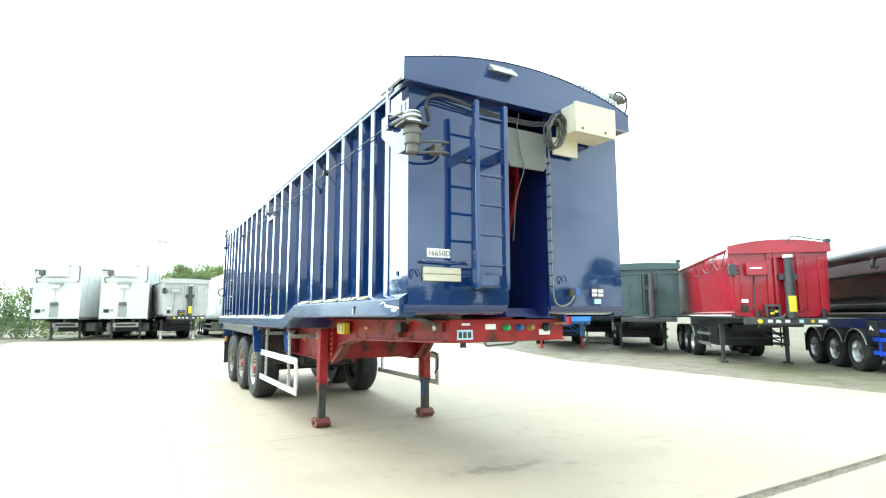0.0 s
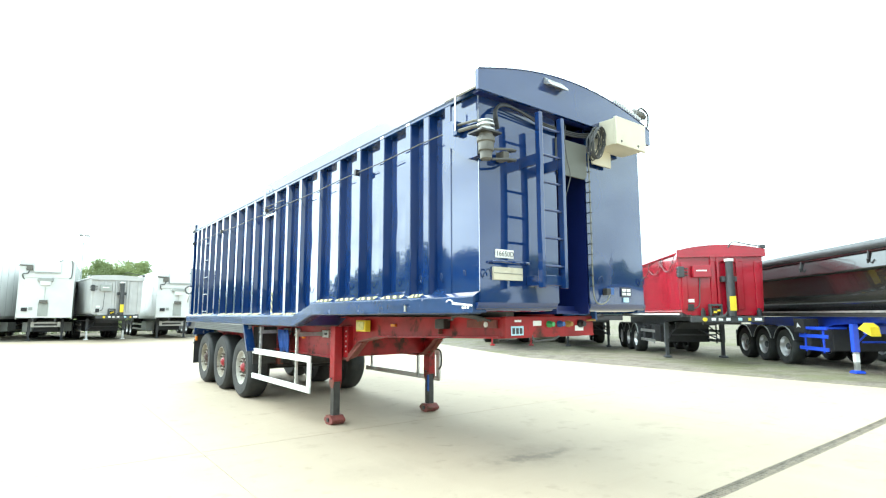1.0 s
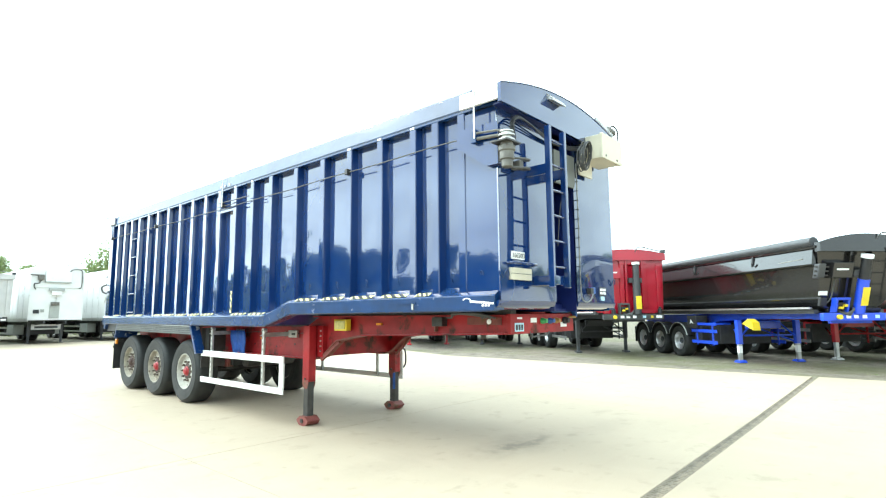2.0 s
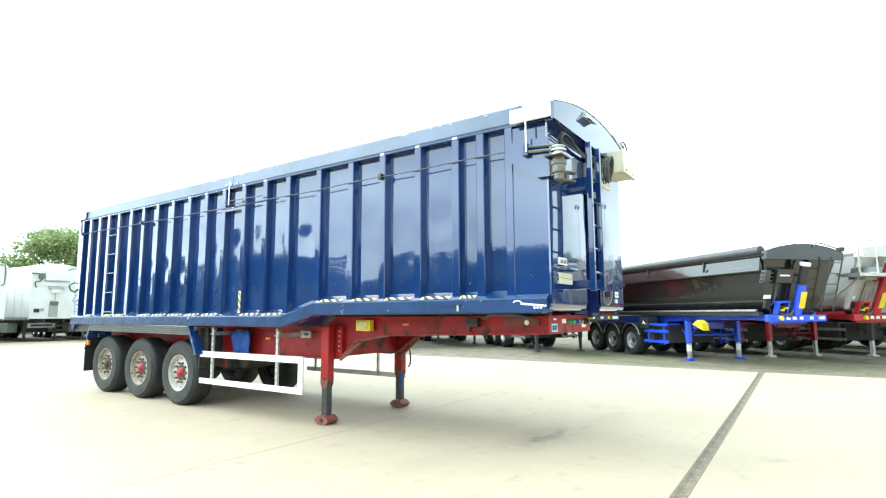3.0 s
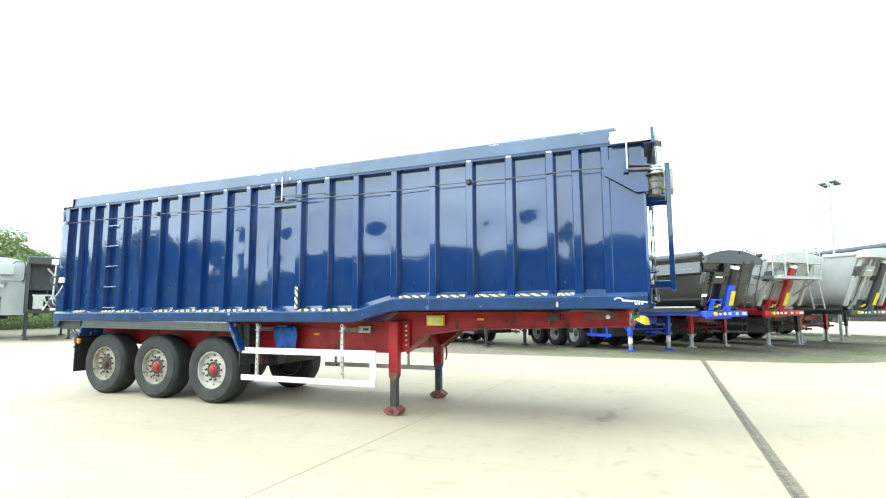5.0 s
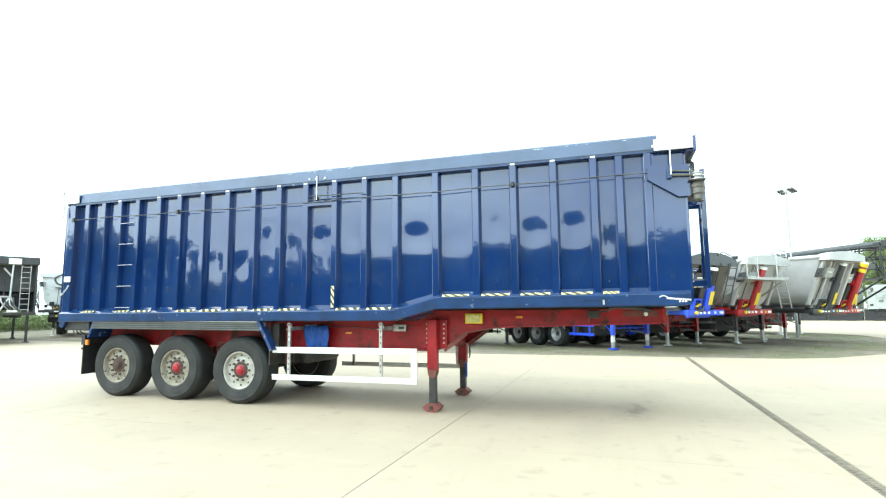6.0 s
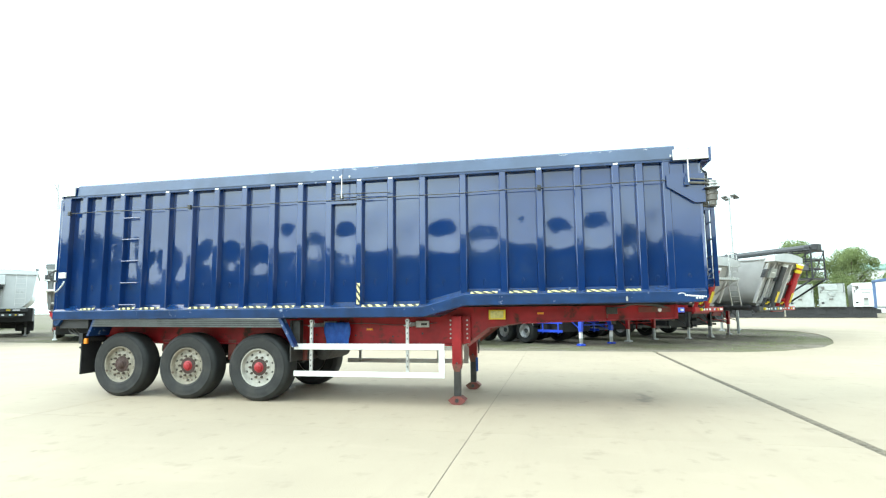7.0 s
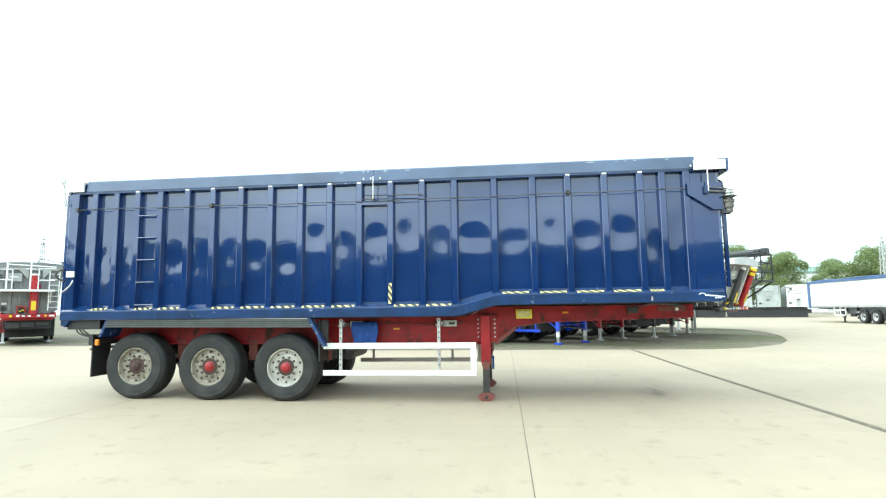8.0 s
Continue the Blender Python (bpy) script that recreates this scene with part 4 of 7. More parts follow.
        bx("mark_bar", -1.306, -1.3035, y - 0.022, y, 1.547, 1.565, PAPER, mark)
    bx("grab_handle", -1.316, -1.3, -5.86, -5.55, 1.585, 1.6, NAVY_WORN, T)
    bx("rail_step", -1.316, -1.302, -5.83, -5.805, 1.525, 1.6, GALV, T, 0.004)

    # ---- chassis ----
    web = [(-6.57, 1.45), (-3.3, 1.45), (-3.0, 1.31), (3.45, 1.31), (3.45, 1.0), (2.2, 0.9), (-3.3, 0.87), (-3.47, 0.92), (-3.78, 1.14), (-4.3, 1.22), (-6.57, 1.28)]
    beam_low = [(3.45, 1.0), (2.2, 0.9), (-3.3, 0.87), (-3.47, 0.92), (-3.78, 1.14), (-4.3, 1.22), (-6.57, 1.28)]
    for s in (-1, 1):
        beam = part("chassis_beam", prism(B(), web, "x", s * 0.64, s * 0.665), RED, T, "red chassis beam with rust and dirt")
        for k, ((ya, za), (yb, zb)) in enumerate(zip(beam_low, beam_low[1:])):
            bm = prism(B(), [(ya, za), (yb, zb), (yb, zb - 0.016), (ya, za - 0.016)], "x", s * 0.57, s * 0.735)
            part("flange", bm, RED_RUST if 1 < k < 5 else RED, beam)
        bx("flange", min(s * 0.57, s * 0.735), max(s * 0.57, s * 0.735), -6.57, -3.25, 1.45, 1.465, RED, beam)
        for y in (-5.6,):
            bx("stiffener", min(s * 0.665, s * 0.72), max(s * 0.665, s * 0.72), y, y + 0.015, 1.28, 1.45, RED_RUST, beam)
        for k in range(5):
            for y in (-3.18, -3.45):
                part("rivet", lathe(B(), [(0.014, s * 0.735), (0.014, s * 0.752)], 6, (0, y, 0.98 + 0.07 * k)), GALV, beam)
        bx("bolt_plate", min(s * 0.665, s * 0.74), max(s * 0.665, s * 0.74), -3.5, -3.13, 0.9, 1.33, RED, beam)
        # bracket, drilled holes and a hose run on the web
        bx("beam_bracket", min(s * 0.665, s * 0.76), max(s * 0.665, s * 0.76), -5.74, -5.58, 1.34, 1.445, STEEL_DK, beam, 0.008)
        for y, z in ((-2.7, 1.05), (-2.2, 1.0), (-1.55, 1.02), (-0.85, 1.03), (-2.45, 1.16)):
            part("drilled_hole", lathe(B(), [(0.017, s * 0.66), (0.017, s * 0.668)], 10, (0, y, z)), BLACK, beam)
        rod("brake_hose", curve_pts([(s * 0.69, -2.95, 1.22), (s * 0.7, -2.3, 1.19), (s * 0.69, -1.7, 1.22), (s * 0.7, -1.0, 1.19), (s * 0.69, -0.5, 1.2)]), 0.006, HOSE, beam, n=6)
        # landing leg
        leg = bx("landing_leg", s * 0.82 - 0.06, s * 0.82 + 0.06, -3.375, -3.225, 0.56, 1.33, RED, T, 0.01, label="red landing leg with a worn lower tube")
        for xe in (s * 0.82 - 0.0615, s * 0.82 + 0.0545):
            part("leg_tongue", prism(B(), [(-3.37, 0.585), (-3.23, 0.585), (-3.235, 0.53), (-3.262, 0.47), (-3.338, 0.47), (-3.365, 0.53)], "x", xe, xe + 0.007), RED_RUST, leg)
        rod("leg_pin", [(s * 0.82 - 0.075, -3.3, 0.6), (s * 0.82 + 0.075, -3.3, 0.6)], 0.016, STEEL_DK, leg)
        bx("leg_tube", s * 0.82 - 0.05, s * 0.82 + 0.05, -3.352, -3.248, 0.04, 0.58, STEEL_DK, leg, 0.008)
        foot = [(-3.165, 0.045), (-3.18, 0.02), (-3.22, -0.015), (-3.26, -0.025), (-3.34, -0.025), (-3.38, -0.015), (-3.42, 0.02), (-3.435, 0.045), (-3.4, 0.07), (-3.36, 0.1), (-3.24, 0.1), (-3.2, 0.07)]
        part("foot", prism(B(), foot, "x", s * 0.82 - 0.1, s * 0.82 + 0.1), RED_RUST, leg)
        part("foot_pin", lathe(B(), [(0.03, s * 0.82 - 0.115), (0.03, s * 0.82 + 0.115)], 10, (0, -3.3, 0.04)), STEEL_DK, leg)
        # side guard
        guard = bx("side_guard", min(s * 1.13, s * 1.155), max(s * 1.13, s * 1.155), -3.16, -0.69, 0.82, 0.915, WHITE, T, 0.006, label="white painted side guard rails")
        bx("guard_rail", min(s * 1.13, s * 1.155), max(s * 1.13, s * 1.155), -3.16, -0.69, 0.4, 0.485, WHITE, guard, 0.006)
        bx("guard_end", min(s * 1.125, s * 1.157), max(s * 1.125, s * 1.157), -3.165, -3.07, 0.485, 0.82, WHITE, guard, 0.006)
        for z in (0.405, 0.47, 0.826, 0.9):
            bx("rail_lip", min(s * 1.155, s * 1.159), max(s * 1.155, s * 1.159), -3.155, -0.695, z, z + 0.009, WHITE, guard)
        for y in (-0.97, -2.57):
            bx("guard_post", min(s * 1.09, s * 1.125), max(s * 1.09, s * 1.125), y - 0.024, y + 0.024, 0.42, 1.26, GALV, guard, 0.004)
            bx("post_arm", min(s * 0.66, s * 1.09), max(s * 0.66, s * 1.09), y - 0.025, y + 0.025, 1.17, 1.23, GALV, guard)
            bx("post_bracket", min(s * 0.67, s * 0.72), max(s * 0.67, s * 0.72), y - 0.25, y - 0.03, 1.15, 1.255, GALV, guard, 0.006)
            bx("bracket_slot", min(s * 0.72, s * 0.723), max(s * 0.72, s * 0.723), y - 0.22, y - 0.12, 1.185, 1.22, STEEL_DK, guard)
            part("post_cap", lathe(B(), [(0.03, s * 1.07), (0.03, s * 1.13)], 10, (0, y, 1.265)), GALV, guard, smooth=True)
            part("post_eye", lathe(B(), [(0.014, s * 1.13), (0.014, s * 1.133)], 8, (0, y, 1.265)), BLACK, guard)
            rod("post_clip", curve_pts([(s * 1.13, y + 0.05, 1.19), (s * 1.135, y, 1.2), (s * 1.135, y - 0.05, 1.22), (s * 1.13, y - 0.06, 1.245)], 3), 0.008, GALV, guard, n=5)
            for k in range(8):
                z = 0.55 + 0.085 * k
                if z < 0.8 or z > 0.93:
                    bx("post_slot", min(s * 1.125, s * 1.1265), max(s * 1.125, s * 1.1265), y - 0.007, y + 0.007, z, z + 0.03, STEEL_DK, guard)
        # mudguard with its painted end flaps
        fender = part("mudguard", prism(B(), [(3.0, 1.36), (-0.46, 1.325), (-0.53, 1.17), (3.09, 1.2)], "x", s * 1.25, s * 1.27), BLACK, T, "ribbed dull aluminium mudguard strip")
        # deck carried inwards to the beam to keep sky light off the red
        bx("fender_shade_deck", min(s * 0.68, s * 1.25), max(s * 0.68, s * 1.25), -0.48, 3.02, 1.3, 1.315, STEEL_DK, fender)
        for k in range(5):
            z, w = 1.207 + 0.033 * k, 0.021 if k < 4 else 0.012
            part("fender_rib", prism(B(), [(3.085 - k * 0.02, z), (-0.525 + k * 0.015, z - 0.032), (-0.525 + k * 0.015, z - 0.032 + w), (3.085 - k * 0.02, z + w)], "x", s * 1.27, s * 1.279), ALU if k == 4 else MUD_ALU, fender)
        part("fender_flap", prism(B(), [(-0.44, 1.34), (-0.5, 1.34), (-0.77, 0.87), (-0.72, 0.86)], "x", s * 1.13, s * 1.275), NAVY_CHIP, fender, "blue flap with chipped edges")
        part("fender_flap", prism(B(), [(2.98, 1.37), (3.04, 1.37), (3.17, 1.04), (3.13, 1.04)], "x", s * 0.84, s * 1.275), NAVY_CHIP, fender)
        # mudflap and rear lamps
        flap = bx("mudflap", min(s * 0.8, s * 1.22), max(s * 0.8, s * 1.22), 3.3, 3.325, 0.38, 0.93, BLACK, T, 0.004)
        rod("flap_bar", [(s * 0.6, 3.33, 0.85), (s * 1.23, 3.33, 0.84)], 0.02, STEEL_DK, flap)
        bx("marker_lamp", min(s * 1.17, s * 1.215), max(s * 1.17, s * 1.215), 3.22, 3.28, 0.9, 1.0, AMBER, T, 0.01)
        bx("lamp_arm", min(s * 0.66, s * 1.18), max(s * 0.66, s * 1.18), 3.24, 3.27, 0.94, 1.0, STEEL_DK, T)
        rod("lamp_bracket", [(s * 0.7, 3.3, 1.05), (s * 1.17, 3.27, 1.06)], 0.014, STEEL_DK, T)
        # wheels
        for y, hub, rim in ((-0.045, "hub_red", "rim_clean"), (1.275, "hub_red", "rim"), (2.585, "hub_rust", "rim")):
            wheel(T, -0.965 if s < 0 else 1.0, y, s, hub, r=rise(y, s) + 0.54, rim=rim)
    for y in (-0.045, 1.275, 2.585):
        rod("axle", [(-0.85, y, 0.53), (0.85, y, 0.53)], 0.065, STEEL_DK, T, n=12)
        for s in (-1, 1):
            bx("hanger", s * 0.62 - 0.05, s * 0.62 + 0.05, y - 0.62, y - 0.46, 0.6, 0.95, RED_RUST, T, 0.01)
            part("air_spring", lathe(B(), [(0.11, 0.62), (0.14, 0.66), (0.14, 0.76), (0.11, 0.8), (0.14, 0.84), (0.14, 0.92)], 16, (s * 0.6, y + 0.42, 0), "z"), BLACK, T, smooth=True)
            bx("trailing_arm", s * 0.6 - 0.045, s * 0.6 + 0.045, y - 0.55, y + 0.5, 0.56, 0.64, STEEL_DK, T, 0.01)
    for y in (-6.5, -5.2, -4.2, -2.0, -0.6, 0.7, 2.0, 3.3):
        bx("cross_member", -0.64, 0.64, y - 0.04, y + 0.04, 1.2 if y > -3 else 1.3, 1.3 if y > -3 else 1.44, RED, T)
    bx("coupling_plate", -0.6, 0.6, -6.5, -4.9, 1.255, 1.28, RED_RUST, T)
    part("king_pin", lathe(B(), [(0.06, 1.255), (0.05, 1.23), (0.035, 1.21), (0.035, 1.17), (0.045, 1.16)], 16, (0, -5.75, 0), "z"), STEEL_DK, T, smooth=True)
    bx("leg_cross_panel", -0.64, 0.64, -3.42, -3.4, 0.9, 1.25, RED, T)
    rod("leg_shaft", [(-0.77, -3.3, 1.2), (0.77, -3.3, 1.2)], 0.02, STEEL_DK, T)
    rod("leg_crank", curve_pts([(0.92, -3.32, 0.95), (1.0, -3.36, 0.9), (1.0, -3.38, 0.7), (0.95, -3.38, 0.62)]), 0.014, STEEL_DK, T)
    bx("leg_strap", 0.73, 0.745, -3.4, -3.36, 0.3, 0.55, CLOTH, T)
    for s in (-1, 1):
        bm = tube(B(), [(s * 0.72, -3.45, 0.86), (s * 0.68, -3.8, 1.12)], 0.03, 4)
        part("leg_brace", bm, RED_RUST, T)
    # front bar with couplings, labels and lamps
    bar = bx("front_bar", -0.675, 0.675, -6.61, -6.56, 1.265, 1.475, RED, T, 0.006, label="red front bar with air and power couplings")
    for x, mt, r in ((-0.06, GREEN_CAP, 0.034), (0.1, BLUE_CAP, 0.034), (0.23, OCHRE_CAP, 0.034), (0.44, BLACK, 0.042)):
        part("coupling", lathe(B(), [(r, -6.6), (r, -6.64), (r * 0.75, -6.65), (r * 0.7, -6.68), (0.001, -6.68)], 14, (x, 0, 1.395), "y"), mt, bar, smooth=True)
    rod("air_tap", [(0.56, -6.61, 1.43), (0.62, -6.65, 1.435), (0.66, -6.65, 1.43)], 0.013, OCHRE_CAP, bar)
    for x0, x1, z0, z1, mt in ((-0.6, -0.43, 1.29, 1.38, PALEBLUE), (-0.29, -0.17, 1.38, 1.43, PAPER), (0.36, 0.5, 1.32, 1.375, PAPER), (-0.55, -0.46, 1.42, 1.44, PAPER)):
        bx("label", x0, x1, -6.614, -6.609, z0, z1, mt, bar)
    for k in range(3):
        bx("label_bars", -0.585 + 0.05 * k, -0.55 + 0.05 * k, -6.617, -6.613, 1.305, 1.362, INK, bar)
    bx("corner_plate", -0.69, -0.67, -6.5, -6.05, 1.36, 1.44, RED_RUST, bar)
    part("oval_lamp", lathe(B(), [(0.028, -0.69), (0.028, -0.7), (0.015, -0.705)], 16, (0, -6.35, 1.395)), PAPER, bar, smooth=True)
    part("turntable_boss", lathe(B(), [(0.2, 1.478), (0.2, 1.492), (0.15, 1.5), (0.14, 1.518)], 20, (-0.05, -6.42, 0), "z"), RED, bar, smooth=True)
    rod("blue_pipe", curve_pts([(0.22, -6.57, 1.492), (0.4, -6.59, 1.498), (0.56, -6.59, 1.497), (0.68, -6.58, 1.492)]), 0.014, BLUE_CAP, bar)
    bx("pipe_bracket", 0.655, 0.69, -6.66, -6.54, 1.43, 1.535, BLUE_CAP, bar, 0.006)
    for k in range(4):
        rod("neck_hose", curve_pts([(-0.72 - 0.012 * k, -6.45 + 0.05 * k, 1.43), (-0.76, -6.3, 1.475 - 0.008 * k), (-0.76, -6.1 + 0.06 * k, 1.485), (-0.72, -5.85, 1.47 - 0.01 * k), (-0.68, -5.7, 1.44)]), 0.011, HOSE, bar, n=6)
    rod("coupling_lead", curve_pts([(-0.3, -6.6, 1.29), (-0.28, -6.62, 1.23), (-0.15, -6.62, 1.235), (0.0, -6.62, 1.24), (0.1, -6.61, 1.27)]), 0.01, HOSE, bar)
    # marker lamp box and reflectors on the neck
    lampbox = bx("marker_box", -0.78, -0.7, -4.06, -3.8, 1.27, 1.42, YELLOW, T, 0.006, label="yellow framed lamp box")
    bx("lamp_lens", -0.795, -0.775, -4.03, -3.83, 1.29, 1.4, LENS_Y, lampbox, 0.004)
    for y, z in ((-4.6, 1.36), (-1.8, 1.12), (0.55, 1.25)):
        bx("reflector", -0.69, -0.665, y - 0.05, y + 0.05, z - 0.015, z + 0.015, AMBER, T)
    # folded tarpaulin on the rail, air tanks and hoses behind the guard
    bm = B()
    n = 14
    rows = []
    for i in range(n + 1):
        u = i / n
        y = -1.08 - 0.42 * u
        rows.append([bm.verts.new((-0.8 - 0.012 * math.sin(u * 13) - 0.012 * math.sin(u * 29 + w * 3) - 0.03 * (1 - w), y + 0.02 * math.sin(w * 5 + u * 3), 1.24 - 0.36 * w * (1 + 0.06 * math.sin(u * 9)))) for w in (0, 0.25, 0.5, 0.75, 1)])
    for a, b in zip(rows, rows[1:]):
        for k in range(4):
            bm.faces.new((a[k], b[k], b[k + 1], a[k + 1]))
    cloth = part("hanging_tarp", bm, CLOTH, T, "folded blue tarpaulin", smooth=True)
    sol = cloth.modifiers.new("thickness", "SOLIDIFY")
    sol.thickness = 0.012
    part("air_tank", lathe(B(), [(0.05, -0.5), (0.13, -0.46), (0.13, 0.46), (0.05, 0.5)], 18, (0, -0.88, 0.72)), STEEL_DK, T, smooth=True)
    bx("hanger_plate", -1.06, -1.04, -0.74, -0.56, 0.9, 1.28, STEEL_DK, T, 0.004)
    bx("mud_panel", -1.12, -0.7, -0.62, -0.6, 0.62, 1.28, STEEL_DK, T)
    bx("valve_box", -0.62, -0.4, -0.75, -0.55, 0.62, 0.85, STEEL_DK, T, 0.01)
    # dark frame under the tail with its hoses
    bx("tail_frame", -1.22, 1.22, 3.2, 3.8, 1.17, 1.33, BLACK, T, 0.01)
    bx("rear_cross_bar", -1.16, 1.16, 3.36, 3.44, 0.9, 1.08, BLACK, T, 0.008)
    for k, x in enumerate((-1.12, -1.07, -1.02)):
        rod("tail_cable", curve_pts([(x, 3.72, 1.2), (x, 3.66 - 0.03 * k, 1.1), (x + 0.03, 3.5, 1.04), (x + 0.06, 3.42, 1.0)]), 0.012, HOSE, T, n=6)
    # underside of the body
    bx("body_floor", -1.14, 1.14, -6.7, -3.3, 1.52, 1.58, NAVY_SHADE, T)
    bx("body_floor", -1.14, 1.14, -3.0, 3.84, 1.34, 1.4, NAVY_SHADE, T)
    part("floor_ramp", prism(B(), [(-3.3, 1.52), (-3.3, 1.58), (-3.0, 1.4), (-3.0, 1.34)], "x", -1.14, 1.14), NAVY_SHADE, T)
    for s in (-1, 1):
        bx("body_runner", s * 0.6 - 0.05, s * 0.6 + 0.05, -6.6, -3.25, 1.466, 1.52, STEEL_DK, T)
        bx("body_runner", s * 0.6 - 0.05, s * 0.6 + 0.05, -2.98, 3.7, 1.311, 1.34, STEEL_DK, T)
    return T


blue_trailer()


# ---- trailers parked along the edges of the yard ----
def section(W, zb, zt, r, taper):
    """A tub's cross-section (x, z), open side up, rounded at its lower corners."""
    h, b = W / 2, W / 2 - taper
    right = [(h, zt)]
    for k in range(7):
        a = math.pi / 2 * k / 6
        right.append((b - r + r * math.cos(a), zb + r - r * math.sin(a)))
    return right + [(-x, z) for x, z in right[::-1]]


def far_ladder(name, parent, x, w, y, z0, z1, mat, rake=0.0, step=0.28):
    def yy(z):
        return y - rake * (z - z0)
    lad = part(name, tube(tube(B(), [(x, yy(z0), z0), (x, yy(z1), z1)], 0.02, 6), [(x + w, yy(z0), z0), (x + w, yy(z1), z1)], 0.02, 6), mat, parent)
    z = z0 + 0.15
    while z < z1:
        rod("rung", [(x, yy(z), z), (x + w, yy(z), z)], 0.014, mat, lad, n=5)
        z += step
    return lad


def running_gear(T, chassis, axles, lx=0.8, legs=True, leg_mat=None, neck_y=-2.8, half=0.5, fenders=True):
    rear = axles[-1] + 0.8
    for s in (-1, 1):
        web = [(neck_y, 1.46), (rear, 1.42), (rear, 1.02), (axles[0] - 0.5, 0.92), (2.0, 1.0), (1.5, 1.2), (0.2, 1.28), (neck_y, 1.32)]
        part("chassis_beam", prism(B(), web, "x", s * half - 0.03, s * half + 0.03), chassis, T)
        if legs:
            leg = bx("landing_leg", s * lx - 0.07, s * lx + 0.07, -0.07, 0.07, 0.55, 1.25, chassis, T, 0.01)
            bx("leg_tube", s * lx - 0.05, s * lx + 0.05, -0.05, 0.05, 0.06, 0.56, leg_mat or ALU, leg)
            part("foot", prism(B(), [(-0.14, 0.02), (0.14, 0.02), (0.14, 0.05), (0.06, 0.09), (-0.06, 0.09), (-0.14, 0.05)], "x", s * lx - 0.11, s * lx + 0.11), chassis if leg_mat is None else leg_mat, leg)
            rod("leg_stay", [(s * (lx - 0.05), 0.05, 0.62), (s * 0.45, 0.9, 0.95)], 0.025, chassis, T, n=5)
        for y in axles:
            wheel(T, s * 1.0, y, s, far=True)
            if fenders:
                pts = [(y + 0.6 * math.cos(a), 0.56 + 0.6 * math.sin(a)) for a in (math.pi * k / 10 for k in range(1, 10))]
                pts += [(y + 0.57 * math.cos(a), 0.56 + 0.57 * math.sin(a)) for a in (math.pi * k / 10 for k in range(9, 0, -1))]
                g = part("mudguard", prism(B(), pts, "x", s * 0.8, s * 1.22), BLACK, T, smooth=True)
                pts = [(y + q * math.cos(a), 0.56 + q * math.sin(a)) for q, turn in ((0.606, 1), (0.588, -1)) for a in [math.pi * k / 10 for k in range(1, 10)][::turn]]
                part("guard_trim", prism(B(), pts, "x", s * 1.2, s * 1.228), GREY_PAINT, g, smooth=True)
        bx("mudflap", min(s * 0.8, s * 1.2), max(s * 0.8, s * 1.2), axles[-1] + 0.62, axles[-1] + 0.65, 0.35, 0.95, BLACK, T)
        for z in (0.5, 0.85):
            bx("side_guard", min(s * 1.12, s * 1.15), max(s * 1.12, s * 1.15), 0.75, axles[0] - 0.75, z, z + 0.1, chassis if leg_mat is None else ALU, T)
        for y in (1.0, axles[0] - 1.0):
            bx("guard_post", min(s * 1.09, s * 1.12), max(s * 1.09, s * 1.12), y - 0.03, y + 0.03, 0.45, 1.15, chassis, T)
            bx("post_arm", min(s * 0.5, s * 1.1), max(s * 0.5, s * 1.1), y - 0.03, y + 0.03, 1.1, 1.16, chassis, T)
    if legs:
        rod("leg_brace", [(-lx, 0, 0.72), (-lx * 0.4, 0.05, 1.22), (lx * 0.4, 0.05, 1.22), (lx, 0, 0.72)], 0.025, chassis, T, n=5)
    for y in axles:
        rod("axle", [(-0.85, y, 0.53), (0.85, y, 0.53)], 0.06, BLACK, T)
    rod("leg_shaft", [(-0.75, 0, 0.8), (0.75, 0, 0.8)], 0.025, chassis, T)
    for y in (neck_y + 0.3, 0.2, axles[0] - 0.6, rear - 0.2):
        bx("cross_member", -half, half, y - 0.05, y + 0.05, 1.0 if y > 0 else 1.2, 1.24 if y > 0 else 1.3, chassis, T)
    for k, y in enumerate((1.7, 2.25)):
        part("air_tank", lathe(B(), [(0.05, -0.42), (0.12, -0.38), (0.12, 0.38), (0.05, 0.42)], 12, (0.1 * k, min(y, axles[0] - 0.7), 0.82)), BLACK, T, smooth=True)
    # black fillers for the underside: part equipment, part shade put in as colour
    bx("equipment_shade_box", -0.86, 0.86, 1.0, axles[0] - 0.75, 0.5, 1.14, BLACK, T, 0.02)
    bx("axle_shade_box", -half + 0.03, half - 0.03, axles[0] - 0.4, rear - 0.1, 0.72, 1.3, BLACK, T)
    bx("body_underside", -0.95, 0.95, neck_y + 0.5, rear, 1.465, 1.49, BLACK, T)
    bx("tool_box", -1.1, -0.6, axles[0] - 1.25, axles[0] - 0.85, 0.6, 1.05, BLACK, T, 0.02)


